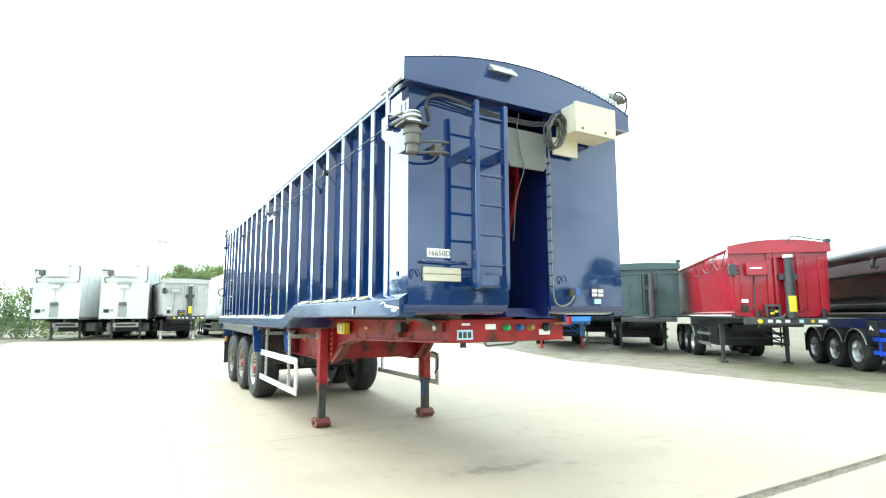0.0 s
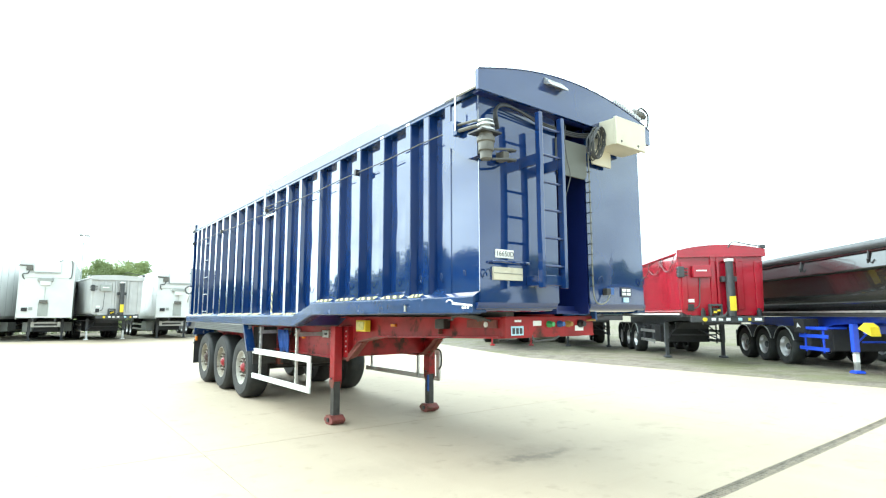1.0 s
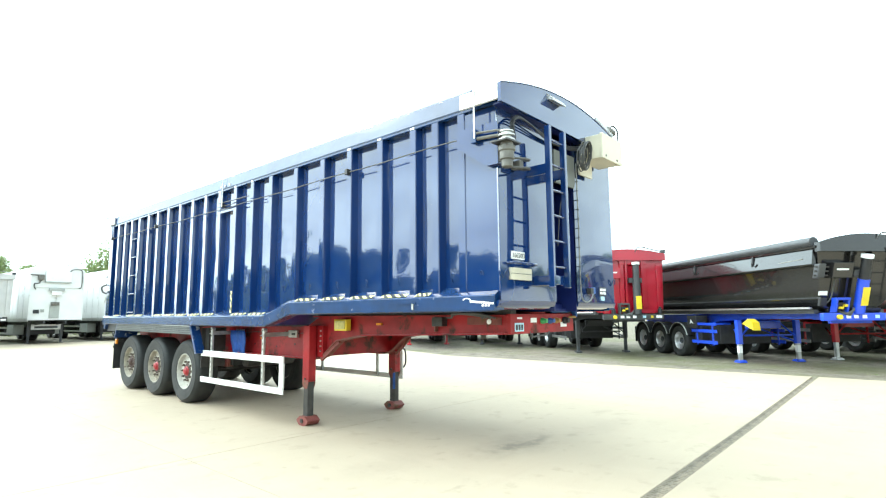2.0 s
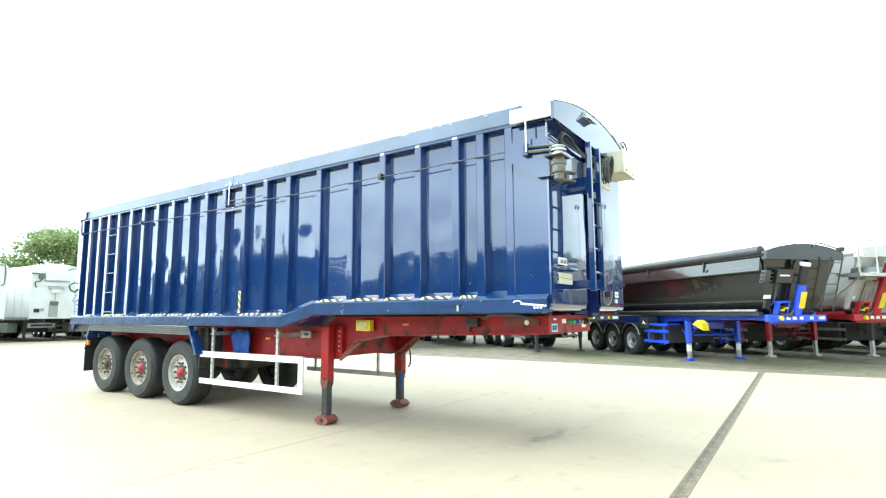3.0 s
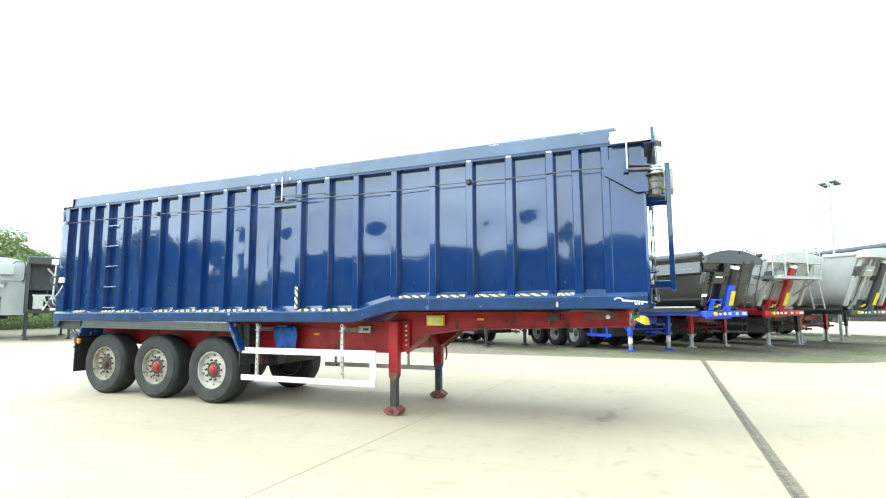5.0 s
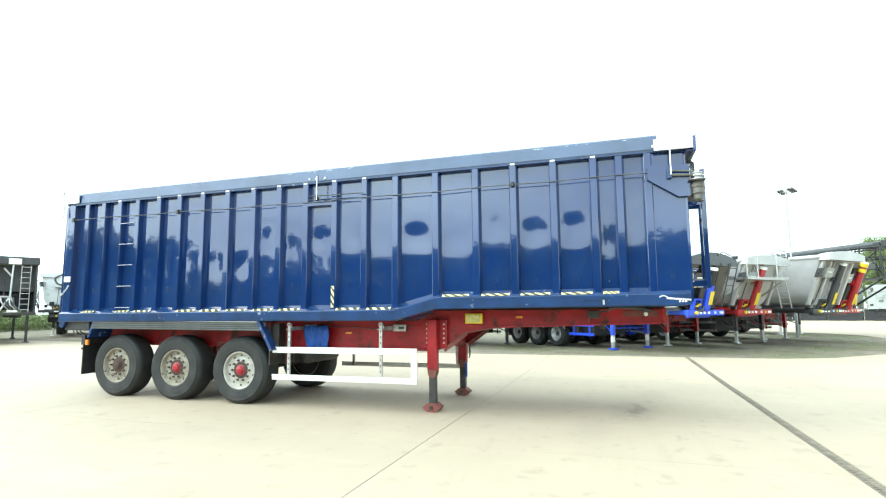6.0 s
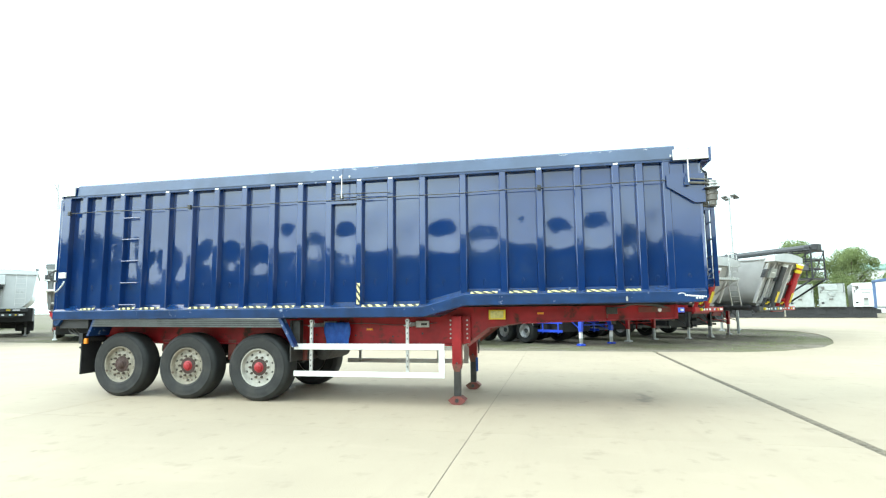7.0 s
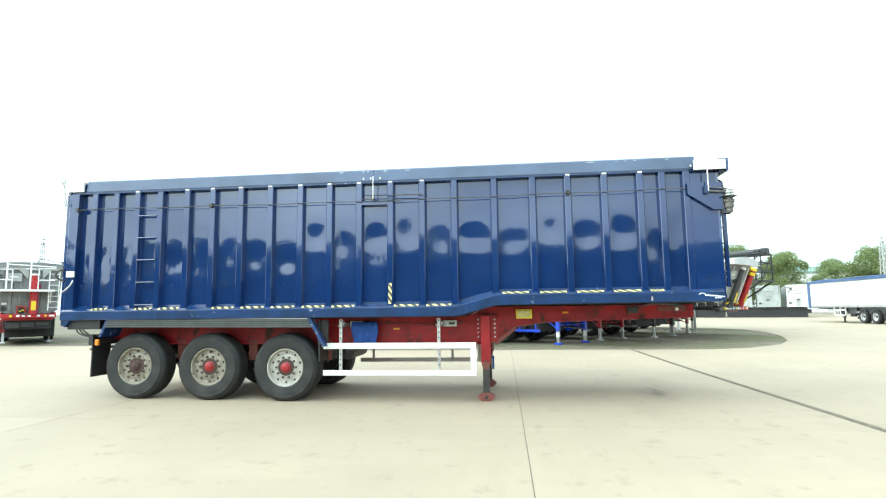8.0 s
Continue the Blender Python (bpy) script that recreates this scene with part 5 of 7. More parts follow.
def tipper(m, label, body, chassis, ram, W=2.5, zb=1.5, zt=3.4, front=-2.9, axles=(3.5, 4.85, 6.2), r=0.45, taper=0.12, rake=0.0, crown=0.1,
           leg_mat=None, roll=False, platform=None, ladder=False, flutes=0, box_mat=None, bars=True, group="trailers parked along the gravel", ram_x=0.18, channel=False, cap=True, lx=0.93, plain=False, visor=0.14, flute=0.05, bar_x=1.07, ram_r=0.125, ram_top=0.32, steps=None, rail=None, slope=False):
    T = thing("tipping_trailer", m, label, "trailer", group)
    rear = axles[-1] + 0.9
    sec = section(W, zb, zt, r, taper)
    bm = prism(B(), sec, "y", front, rear)
    def lean(z):
        return front - rake * (z - zb)
    for v in bm.verts:
        if v.co.y < front + 0.01:
            v.co.y = lean(v.co.z)
    tub = part("body", bm, body, T, smooth=True)
    # rim, lid and front cowl
    arcs = [(W / 2 * k / 6, zt + crown * (1 - (k / 6) ** 2)) for k in range(-6, 7)]
    if crown:
        bm = prism(B(), [(x, z + 0.03) for x, z in arcs] + [(x, z - 0.02) for x, z in arcs[::-1]], "y", lean(zt) + 0.02, rear - 0.05)
        part("top_sheet", bm, body if not roll else BLACK, T, smooth=True)
    for s in (-1, 1):
        rod("rim_rail", [(s * (W / 2 + 0.01), lean(zt) - 0.02, zt - 0.04), (s * (W / 2 + 0.01), rear, zt - 0.04)], 0.05, body, T, n=6)
    cowl = [(W / 2 * k / 6 * 1.03, zt + 0.06 + crown * 1.3 * (1 - (k / 6) ** 2)) for k in range(-6, 7)]
    part("front_cowl", prism(B(), cowl + [(x, zt - 0.16) for x in (W / 2 * 1.03, -W / 2 * 1.03)], "y", lean(zt) - visor, lean(zt) + 0.03), body, T)
    if roll:
        rod("rolled_sheet", [(-W / 2 + 0.02, lean(zt) + 0.1, zt + 0.09), (-W / 2 + 0.02, rear - 0.1, zt + 0.09)], 0.12, CH_DARK, T, "rolled-up black cover sheet", n=14)
        part("side_band", prism(B(), [(-W / 2 + 0.02, zt - 0.1), (-W / 2 - 0.012, zt - 0.1), (-W / 2 - 0.075, zt - 0.44), (-W / 2 - 0.06, zt - 0.47), (-W / 2 + 0.05, zt - 0.5)], "y", lean(zt) + 0.12, rear), body, T)
        for y in (lean(zt) + 2.2, lean(zt) + 5.0):
            rod("sheet_hook", [(-W / 2 - 0.03, y, zt - 0.02), (-W / 2 - 0.06, y, zt - 0.3), (-W / 2 - 0.1, y - 0.05, zt - 0.33), (-W / 2 - 0.12, y - 0.08, zt - 0.24)], 0.025, BLACK, T)
        rod("sheet_rope", curve_pts([(-W / 2 - 0.05, lean(zt) + 0.4, zt - 0.3), (-W / 2 - 0.04, lean(zt) + 2.2, zt - 0.36), (-W / 2 - 0.04, lean(zt) + 5, zt - 0.32)]), 0.012, CONDUIT, T)
        bx("body_rail", -W / 2 + 0.16, -W / 2 + 0.22, front + 0.1, rear, zb + 0.05, zb + 0.1, ALU, T)
    for s in (-1, 1):
        bx("bottom_rail", s * (W / 2 - taper - 0.12) - 0.06, s * (W / 2 - taper - 0.12) + 0.06, front + 0.1, rear, zb - 0.06, zb + 0.04, chassis if not roll else CH_DARK, T)
    # front wall: stiffeners or flutes, following its lean
    def slab(name, x0, x1, z0, z1, d0, d1, mat, parent=T, bevel=0.0):
        b = box(B(), x0, x1, -d1, -d0, z0, z1, bevel)
        for v in b.verts:
            v.co.y += lean(v.co.z)
        return part(name, b, mat, parent)
    if channel:
        slab("ram_channel", -0.18, 0.3, zb + 0.05, zt - 0.35, 0.005, 0.02, BLACK)
        for x in (-0.2, 0.3):
            slab("channel_edge", x - 0.03, x + 0.03, zb + 0.05, zt - 0.35, 0.0, 0.06, body)
        slab("front_band", -W / 2, W / 2, zt - 0.35, zt - 0.28, 0.0, 0.06, body)
    for k in range(flutes):
        x = -W / 2 + 0.2 + (W - 0.4) * k / max(1, flutes - 1)
        slab("flute", x - 0.06, x + 0.06, zb + 0.1, zt - 0.2, 0.0, flute, body, bevel=0.015)
    for x in (ram_x - 0.3, ram_x + 0.26):
        slab("stiffener", x, x + 0.06, zb + 0.15, zt - 0.15, 0.0, 0.09, body)
    slab("front_foot", -W / 2 + taper + 0.3, W / 2 - taper - 0.3, zb - 0.02, zb + 0.08, 0.0, 0.06, body)
    # ram
    top, low = zt - ram_top, zb - 0.05
    def on(z, d):
        return (ram_x, lean(z) - d, z)
    R = part("tipping_ram", tube(B(), [on(low, 0.25), on(low + (top - low) * 0.62, 0.25)], ram_r, 16), ram, T, smooth=True)
    part("ram_stage", tube(B(), [on(low + (top - low) * 0.62, 0.25), on(top, 0.25)], ram_r - 0.02, 16), ram if chassis in (RED_CH,) or ram is not BLUE_CH else BLACK, R, smooth=True)
    if cap:
        part("ram_cap", tube(B(), [on(top, 0.25), on(top + 0.05, 0.25), on(top + 0.08, 0.25)], ram_r + 0.005, 14), PAPER, R, smooth=True)
    slab("ram_yoke", ram_x - 0.22, ram_x + 0.22, zb + (zt - zb) * 0.52, zb + (zt - zb) * 0.52 + 0.16, 0.0, 0.2, CH_DARK if ram is not RED_CH else RED_CH, R)
    if not plain:
        slab("ram_label", ram_x - 0.09, ram_x + 0.09, zb + 0.12, zb + 0.55, 0.245 + ram_r, 0.26 + ram_r, YELLOW, R)
    # valve block, control box, corner motor and pipes
    if not plain:
        vm = chassis if ram is not CH_DARK else CH_DARK
        V = slab("valve_stand", ram_x - 0.62, ram_x - 0.26, zb + 0.26, zb + 0.32, 0.08, 0.26, vm, bevel=0.01)
        for x in (ram_x - 0.62, ram_x - 0.31):
            slab("stand_leg", x, x + 0.05, zb - 0.03, zb + 0.26, 0.1, 0.25, vm, V)
        slab("valve_body", ram_x - 0.53, ram_x - 0.35, zb + 0.02, zb + 0.2, 0.12, 0.22, BLACK, V, bevel=0.012)
        for x, z in ((ram_x - 0.52, zb + 0.05), (ram_x - 0.42, zb + 0.1)):
            slab("valve_lever", x, x + 0.08, z, z + 0.055, 0.22, 0.3, YELLOW, V, bevel=0.008)
        for k in range(3):
            rod("valve_hose", curve_pts([(ram_x - 0.5 + 0.07 * k, lean(zb) - 0.17, zb + 0.02), (ram_x - 0.42 + 0.07 * k, lean(zb) - 0.3, zb - 0.06 - 0.02 * k), (ram_x - 0.16, lean(zb) - 0.3, zb + 0.02 + 0.03 * k)], 4), 0.018, HOSE, V, n=6)
        c = slab("control_box", -0.85, -0.32, zt - 0.78, zt - 0.42, 0.02, 0.2, box_mat or GREY_PAINT, bevel=0.015)
        slab("box_mark", -0.76, -0.45, zt - 0.6, zt - 0.56, 0.2, 0.204, PAPER, c)
        slab("sheet_motor", -W / 2 - 0.04, -W / 2 + 0.14, zt - 0.78, zt - 0.45, 0.05, 0.22, CH_DARK, bevel=0.02)
    for z in (zt - 0.72, zt - 0.62, zt - 0.52):
        rod("motor_arm", [(-W / 2 - 0.1, lean(z) - 0.15, z), (-W / 2 + 0.25, lean(z) - 0.17, z)], 0.02, STEEL_DK, T, n=6)
    rod("front_pipe", curve_pts([(-0.62, lean(zt - 0.8) - 0.05, zt - 0.8), (-0.64, lean(zb + 0.8) - 0.05, zb + 0.8), (-0.68, lean(zb + 0.3) - 0.05, zb + 0.3), (-0.9, lean(zb + 0.15) - 0.06, zb + 0.15)]), 0.016, HOSE, T, n=6)
    rod("cowl_hose", curve_pts([(0.2, lean(zt) - 0.1, zt + 0.05), (0.35, lean(zt) - 0.2, zt + 0.28), (0.8, lean(zt) - 0.18, zt + 0.2), (W / 2, lean(zt) - 0.1, zt + 0.14)]), 0.016, HOSE, T, n=6)
    slab("cowl_winch", W / 2 - 0.1, W / 2 + 0.06, zt + 0.08, zt + 0.2, 0.0, 0.15, CH_DARK, bevel=0.03)
    if not plain:
        slab("data_plate", -W / 2 + 0.22, -W / 2 + 0.45, zb + 0.38, zb + 0.48, 0.005, 0.012, PAPER)
        slab("hose_reel", -W / 2 + 0.24, -W / 2 + 0.42, zb + 0.12, zb + 0.32, 0.0, 0.08, BLACK, bevel=0.02)
    # front bar with labels
    yb = front - 0.2
    bar = bx("front_bar", -1.0, bar_x, yb - 0.06, yb + 0.06, 1.27, 1.45, chassis, T, 0.015)
    for s in (-1, 1):
        bx("bar_arm", s * 0.5 - 0.06, s * 0.5 + 0.06, yb, front + 0.6, 1.29, 1.43, chassis, bar)
    if bars:
        for x0, x1, mt in ((-0.42, -0.3, PAPER), (-0.22, -0.1, PAPER), (0.0, 0.12, PAPER), (0.34, 0.45, PALEBLUE), (0.62, 0.7, YELLOW), (bar_x - 0.27, bar_x - 0.07, PAPER)):
            bx("bar_label", x0, x1, yb - 0.068, yb - 0.058, 1.325, 1.405, mt, bar)
        part("coupling", lathe(B(), [(0.06, yb - 0.06), (0.06, yb - 0.13), (0.03, yb - 0.13)], 10, (-0.62, 0, 1.36), "y"), YELLOW, bar, smooth=True)
    if ladder:
        far_ladder("access_ladder", T, 0.62, 0.4, lean(zb) - 0.35, zb + 0.05, zt - 0.05, CH_DARK, rake)
    if platform:
        y0 = lean(zb + 0.95)
        xa, xb = platform
        P = bx("catwalk", xa, xb, y0 - 0.75, y0 - 0.05, zb + 0.98, zb + 1.07, rail or GALV, T, label="galvanised catwalk with handrails")
        for pts in ([(xa + 0.03, y0 - 0.72, zb + 1.06), (xa + 0.03, y0 - 0.72, zb + 1.95), (xa + 0.65, y0 - 0.72, zb + 1.95), (xa + 0.65, y0 - 0.72, zb + 1.06)],
                    [(xb - 0.65, y0 - 0.72, zb + 1.06), (xb - 0.65, y0 - 0.72, zb + 2.05), (xb - 0.03, y0 - 0.72, zb + 2.05), (xb - 0.03, y0 - 0.1, zb + 2.05)],
                    [(xa + 0.03, y0 - 0.72, zb + 1.5), (xa + 0.65, y0 - 0.72, zb + 1.5)], [(xb - 0.03, y0 - 0.72, zb + 1.5), (xb - 0.65, y0 - 0.72, zb + 1.5)]):
            rod("handrail", pts, 0.025, rail or GALV, P, n=6)
        for x in (xa + 0.15, xb - 0.15):
            rod("catwalk_stay", [(x, y0 - 0.65, zb + 1.0), (x, lean(zb + 0.45) - 0.02, zb + 0.45)], 0.03, rail or GALV, P, n=6)
        if slope:
            lad = rod("side_steps", [(xb - 0.15, y0 - 0.7, zb + 1.0), (xb + 0.12, y0 - 0.7, zb + 0.0)], 0.025, GALV, P, n=6)
            rod("step_rail", [(xb - 0.15, y0 - 0.35, zb + 1.0), (xb + 0.12, y0 - 0.35, zb + 0.0)], 0.025, GALV, lad, n=6)
            for k in range(4):
                rod("rung", [(xb - 0.1 + 0.055 * k, y0 - 0.7, zb + 0.8 - 0.22 * k), (xb - 0.1 + 0.055 * k, y0 - 0.35, zb + 0.8 - 0.22 * k)], 0.018, GALV, lad, n=5)
        sx, s0, s1 = steps or (xb + 0.03, 0.95, 2.0)
        far_ladder("catwalk_ladder", P, sx, 0.38, y0 - 0.5, zb + s0, zb + s1, rail or GALV, 0.0, 0.26)
    running_gear(T, chassis, axles, lx=lx, leg_mat=leg_mat, neck_y=front - 0.2, half=0.55)
    return T


def box_trailer(m, label, body, zt=4.0, front=-1.7, axles=(6.5, 7.8, 9.1), crown=0.0, group="trailers parked at the end of the yard", length=None, furniture=True, chassis=CH_DARK, lockers=True):
    T = thing("bulk_trailer", m, label, "trailer", group)
    zb, W = 1.32, 2.5
    rear = length or axles[-1] + 1.6
    arc = [(W / 2 * k / 8, zt + crown * (1 - abs(k / 8) ** 2.5)) for k in range(8, -9, -1)] if crown else [(W / 2, zt), (-W / 2, zt)]
    part("body", prism(B(), [(-W / 2, zb), (W / 2, zb)] + arc, "y", front, rear), body, T)
    for s in (-1, 1):
        bx("bottom_rail", s * 1.25 - 0.02, s * 1.25 + 0.02, front, rear, zb - 0.08, zb + 0.1, ALU, T)
        bx("corner_trim", s * 1.24 - 0.025, s * 1.24 + 0.025, front - 0.03, front + 0.05, zb, zt - 0.02, body, T, 0.008)
        for k in range(1, 12):
            y = front + (rear - front) * k / 12
            bx("plank_joint", s * 1.252 - 0.006, s * 1.252 + 0.006, y, y + 0.012, zb + 0.1, zt - 0.05, GREY_PAINT, T)
    if furniture:
        f = front
        bx("front_locker", -0.62, 0.6, f - 0.14, f, zt - 0.72, zt - 0.12, body, T, 0.02)
        bx("locker_lid", -0.62, 0.6, f - 0.16, f - 0.13, zt - 0.74, zt - 0.68, GREY_PAINT, T)
        bx("front_band", -1.05, 1.15, f - 0.05, f, zt - 1.02, zt - 0.74, body, T, 0.02)
        bx("lamp_bar", -0.42, 0.3, f - 0.2, f, zt - 1.2, zt - 1.05, GREY_PAINT, T, 0.03)
        bx("lamp_case", -0.3, 0.18, f - 0.18, f, zt - 1.42, zt - 1.15, body, T, 0.02)
        bx("front_hatch", -0.32, 0.14, f - 0.04, f, zb + 0.1, zb + 0.85, GREY_PAINT, T, 0.01)
        bx("hatch_gear", -0.28, 0.1, f - 0.16, f, zb + 0.8, zb + 0.98, MOTOR, T, 0.02)
        rod("hatch_rod", [(-0.05, f - 0.08, zb + 0.95), (-0.05, f - 0.08, zb + 1.7)], 0.02, GALV, T, n=6)
        bx("sheet_motor", -0.95, -0.68, f - 0.22, f, zt - 0.62, zt - 0.32, MOTOR, T, 0.03)
        rod("motor_shaft", [(-0.8, f - 0.12, zt - 0.36), (-1.32, f - 0.12, zt - 0.34)], 0.04, MOTOR, T)
        rod("motor_hose", curve_pts([(-0.8, f - 0.1, zt - 0.6), (-0.88, f - 0.1, zt - 0.78), (-1.08, f - 0.08, zt - 0.82), (-1.08, f - 0.06, zt - 1.0), (-1.0, f - 0.05, zt - 1.12)]), 0.028, HOSE, T)
        rod("roof_hose", curve_pts([(0.5, f - 0.05, zt - 0.2), (0.62, f - 0.1, zt + 0.0), (0.95, f - 0.1, zt + 0.04), (1.12, f - 0.06, zt - 0.1), (1.12, f - 0.06, zt - 0.9), (1.0, f - 0.06, zt - 1.02)]), 0.026, HOSE, T)
        bx("coupling_box", -1.05, -0.78, f - 0.08, f, zb + 0.36, zb + 0.56, BLACK, T, 0.02)
        bx("data_plate", -0.72, -0.55, f - 0.02, f, zb + 0.42, zb + 0.58, GREY_PAINT, T)
    for s in (-1, 1):
        part("chassis_beam", prism(B(), [(front, 1.3), (rear - 0.3, 1.3), (rear - 0.3, 1.0), (0.8, 0.9), (0.2, 1.02), (front, 1.14)], "x", s * 0.5 - 0.04, s * 0.5 + 0.04), chassis, T)
        leg = bx("landing_leg", s * 0.78 - 0.07, s * 0.78 + 0.07, -0.07, 0.07, 0.4, 1.3, chassis, T)
        bx("leg_tube", s * 0.78 - 0.05, s * 0.78 + 0.05, -0.05, 0.05, 0.06, 0.42, chassis, leg)
        bx("foot", s * 0.78 - 0.12, s * 0.78 + 0.12, -0.13, 0.13, 0.01, 0.07, chassis, leg, 0.01)
        if lockers:
            bx("locker", min(s * 0.7, s * 1.2), max(s * 0.7, s * 1.2), 1.2, 2.6, 0.5, 1.05, GREY_PAINT, T, 0.02)
        for z in (0.5, 0.82):
            bx("side_guard", s * 1.16 - 0.015, s * 1.16 + 0.015, 2.8, axles[0] - 0.7, z, z + 0.1, ALU, T)
        bx("guard_post", s * 1.13 - 0.02, s * 1.13 + 0.02, 3.2, 3.26, 0.5, 1.1, chassis, T)
        for y in axles:
            wheel(T, s * 1.0, y, s, far=True)
    # added black sheet and case that darken the bright gap below the body
    bx("under_shade_sheet", -1.12, 1.12, axles[0] - 0.78, axles[0] - 0.74, 0.34, 1.26, BLACK, T)
    bx("under_shade_case", -0.62, 0.62, 0.5, 1.1, 0.5, 1.2, BLACK, T, 0.03)
    bx("leg_frame", -0.7, 0.7, -0.16, -0.1, 0.78, 1.08, ALU, T, 0.01)
    bx("frame_slot", -0.55, 0.55, -0.17, -0.155, 0.86, 0.98, CH_DARK, T)
    for y in axles:
        rod("axle", [(-0.85, y, 0.53), (0.85, y, 0.53)], 0.06, BLACK, T)
    bx("under_run", -1.1, 1.1, rear - 0.15, rear - 0.05, 0.5, 0.62, chassis, T)
    bx("run_post", -0.7, -0.6, rear - 0.15, rear - 0.05, 0.6, 1.1, chassis, T)
    bx("run_post", 0.6, 0.7, rear - 0.15, rear - 0.05, 0.6, 1.1, chassis, T)
    return T


def at(x, y, rz):
    return pose(x, y, rise(y) - 0.03 * (1 if (x > 9.5 or y > 20.5) else 0), 0, 0, rz)


# row on the gravel beside the yard
tipper(at(14.3, 8.5, -40), "bright blue low tipping trailer standing on red legs", BLUE_BODY, BLUE_BODY, RED_CH, leg_mat=RED_CH, zb=1.2, zt=2.6, flutes=3, bars=False, plain=True, cap=False)
tipper(at(20.6, 11.9, -40), "mid green low tipping trailer standing on gravel", FENCE, CH_DARK, CH_DARK, zb=1.2, zt=2.6, bars=False, plain=True, cap=False)
tipper(at(16.65, 5.79, -46), "dark green tipping trailer with a black front channel", DKGREEN, CH_DARK, CH_DARK, zt=3.5, crown=0.04, r=0.15, taper=0.04, channel=True, leg_mat=CH_DARK, cap=False, plain=True, bars=False)
red_one = tipper(at(14.23, -0.63, -44), "glossy red tipping trailer on a dark grey chassis", RED_BODY, CH_DARK, CH_DARK, zt=3.42, front=-2.6, crown=0.12, r=0.2, taper=0.05, leg_mat=CH_DARK, box_mat=RED_BODY)
for x0, x1 in ((-1.16, -0.98), (-0.3, -0.14), (0.5, 0.66), (0.98, 1.16)):
    part("front_pressing", box(B(), x0, x1, -2.65, -2.59, 1.66, 3.12, 0.028), RED_BODY, red_one)
bx("top_pressing", -0.3, 0.66, -2.66, -2.59, 3.1, 3.3, RED_BODY, red_one, 0.028)
for x in (-0.62, 0.98):
    part("rubber_stop", lathe(B(), [(0.07, 1.46), (0.07, 1.62), (0.04, 1.64), (0.04, 1.7)], 12, (x, -2.78, 0), "z"), BLACK, red_one, smooth=True)
for k in range(3):
    y0 = -2.5 + 1.5 * k
    rod("sheet_rope", curve_pts([(-1.3, y0, 3.3 - 0.1 * k), (-1.3, y0 + 0.5, 2.95 - 0.02 * k), (-1.3, y0 + 1.0, 2.92), (-1.3, y0 + 1.5, 3.2 - 0.1 * k)]), 0.014, HOSE, red_one, n=5)
    rod("sheet_hook", [(-1.27, y0 + 1.5, 3.36), (-1.31, y0 + 1.5, 3.15), (-1.34, y0 + 1.46, 3.12)], 0.02, BLACK, red_one, n=5)
bx("body_ledge", -1.29, -1.22, -2.5, 6.9, 1.5, 1.54, PAPER, red_one, 0.01)
black_one = tipper(at(13.2, -6.37, -42.5), "glossy black tipping trailer on a bright blue chassis", BLACK_BODY, BLUE_CH, BLUE_CH, zt=3.06, front=-3.0, axles=(2.85, 4.16, 5.47), lx=0.93, rake=0.3, crown=0.16, roll=True, ladder=True, r=0.7, taper=0.2, box_mat=BLACK_BODY, ram_x=-0.07, bar_x=0.9, W=2.4)
part("wheel_chock", prism(B(), [(-0.92, 0.98), (-0.88, 1.2), (-0.7, 1.3), (-0.45, 1.16)], "x", -1.12, -0.9), YELLOW, black_one, "yellow wheel chock")
case = bx("tool_case", -1.22, -0.8, 1.72, 2.22, 0.98, 1.38, BLACK, black_one, 0.02, label="black tool case with a white mark")
part("case_mark", prism(B(), [(1.84, 1.12), (2.0, 1.26), (2.06, 1.12), (1.98, 1.16)], "x", -1.226, -1.219), PAPER, case)
bx("guard_bar", -1.16, -1.12, 0.75, 1.9, 1.08, 1.16, BLUE_CH, black_one, 0.01)
for s in (-1, 1):
    bx("leg_label", s * 0.93 - 0.052, s * 0.93 + 0.052, -0.054, 0.054, 0.3, 0.5, PAPER, black_one)
tipper(at(15.8, -8.45, -43), "grey alloy tipping trailer with a catwalk and red chassis", GREY_BODY, RED_CH, RED_CH, zt=3.2, front=-2.85, rake=0.4, crown=0.1, platform=(-1.7, 0.75), slope=True, r=0.75, taper=0.2, flutes=4, leg_mat=LEG_PALE, ram_x=-0.22, visor=0.25, flute=0.09)
tipper(at(17.83, -11.32, -43), "smooth grey alloy tipping trailer on a dark chassis", GREY_BODY, CH_DARK, CH_DARK, zt=3.4, rake=0.4, crown=0.1, r=0.75, taper=0.22, leg_mat=LEG_PALE, ram_x=0.05, visor=0.34, flutes=5, flute=0.12)
dark_one = tipper(at(20.9, -13.0, -43), "dark grey tipping trailer with a red ram and chassis", CH_DARK, RED_CH, RED_CH, zt=3.3, rake=0.42, crown=0.06, r=0.6, taper=0.2, leg_mat=LEG_PALE, ram_x=0.05, ram_r=0.15, ram_top=0.0)
for z in (2.98, 3.2):
    part("ram_collar", tube(B(), [(0.05, -3.15 - 0.42 * (z - 1.5), z), (0.05, -3.15 - 0.42 * (z - 1.36), z + 0.14)], 0.165, 14), YELLOW, dark_one, "yellow ram collar", smooth=True)

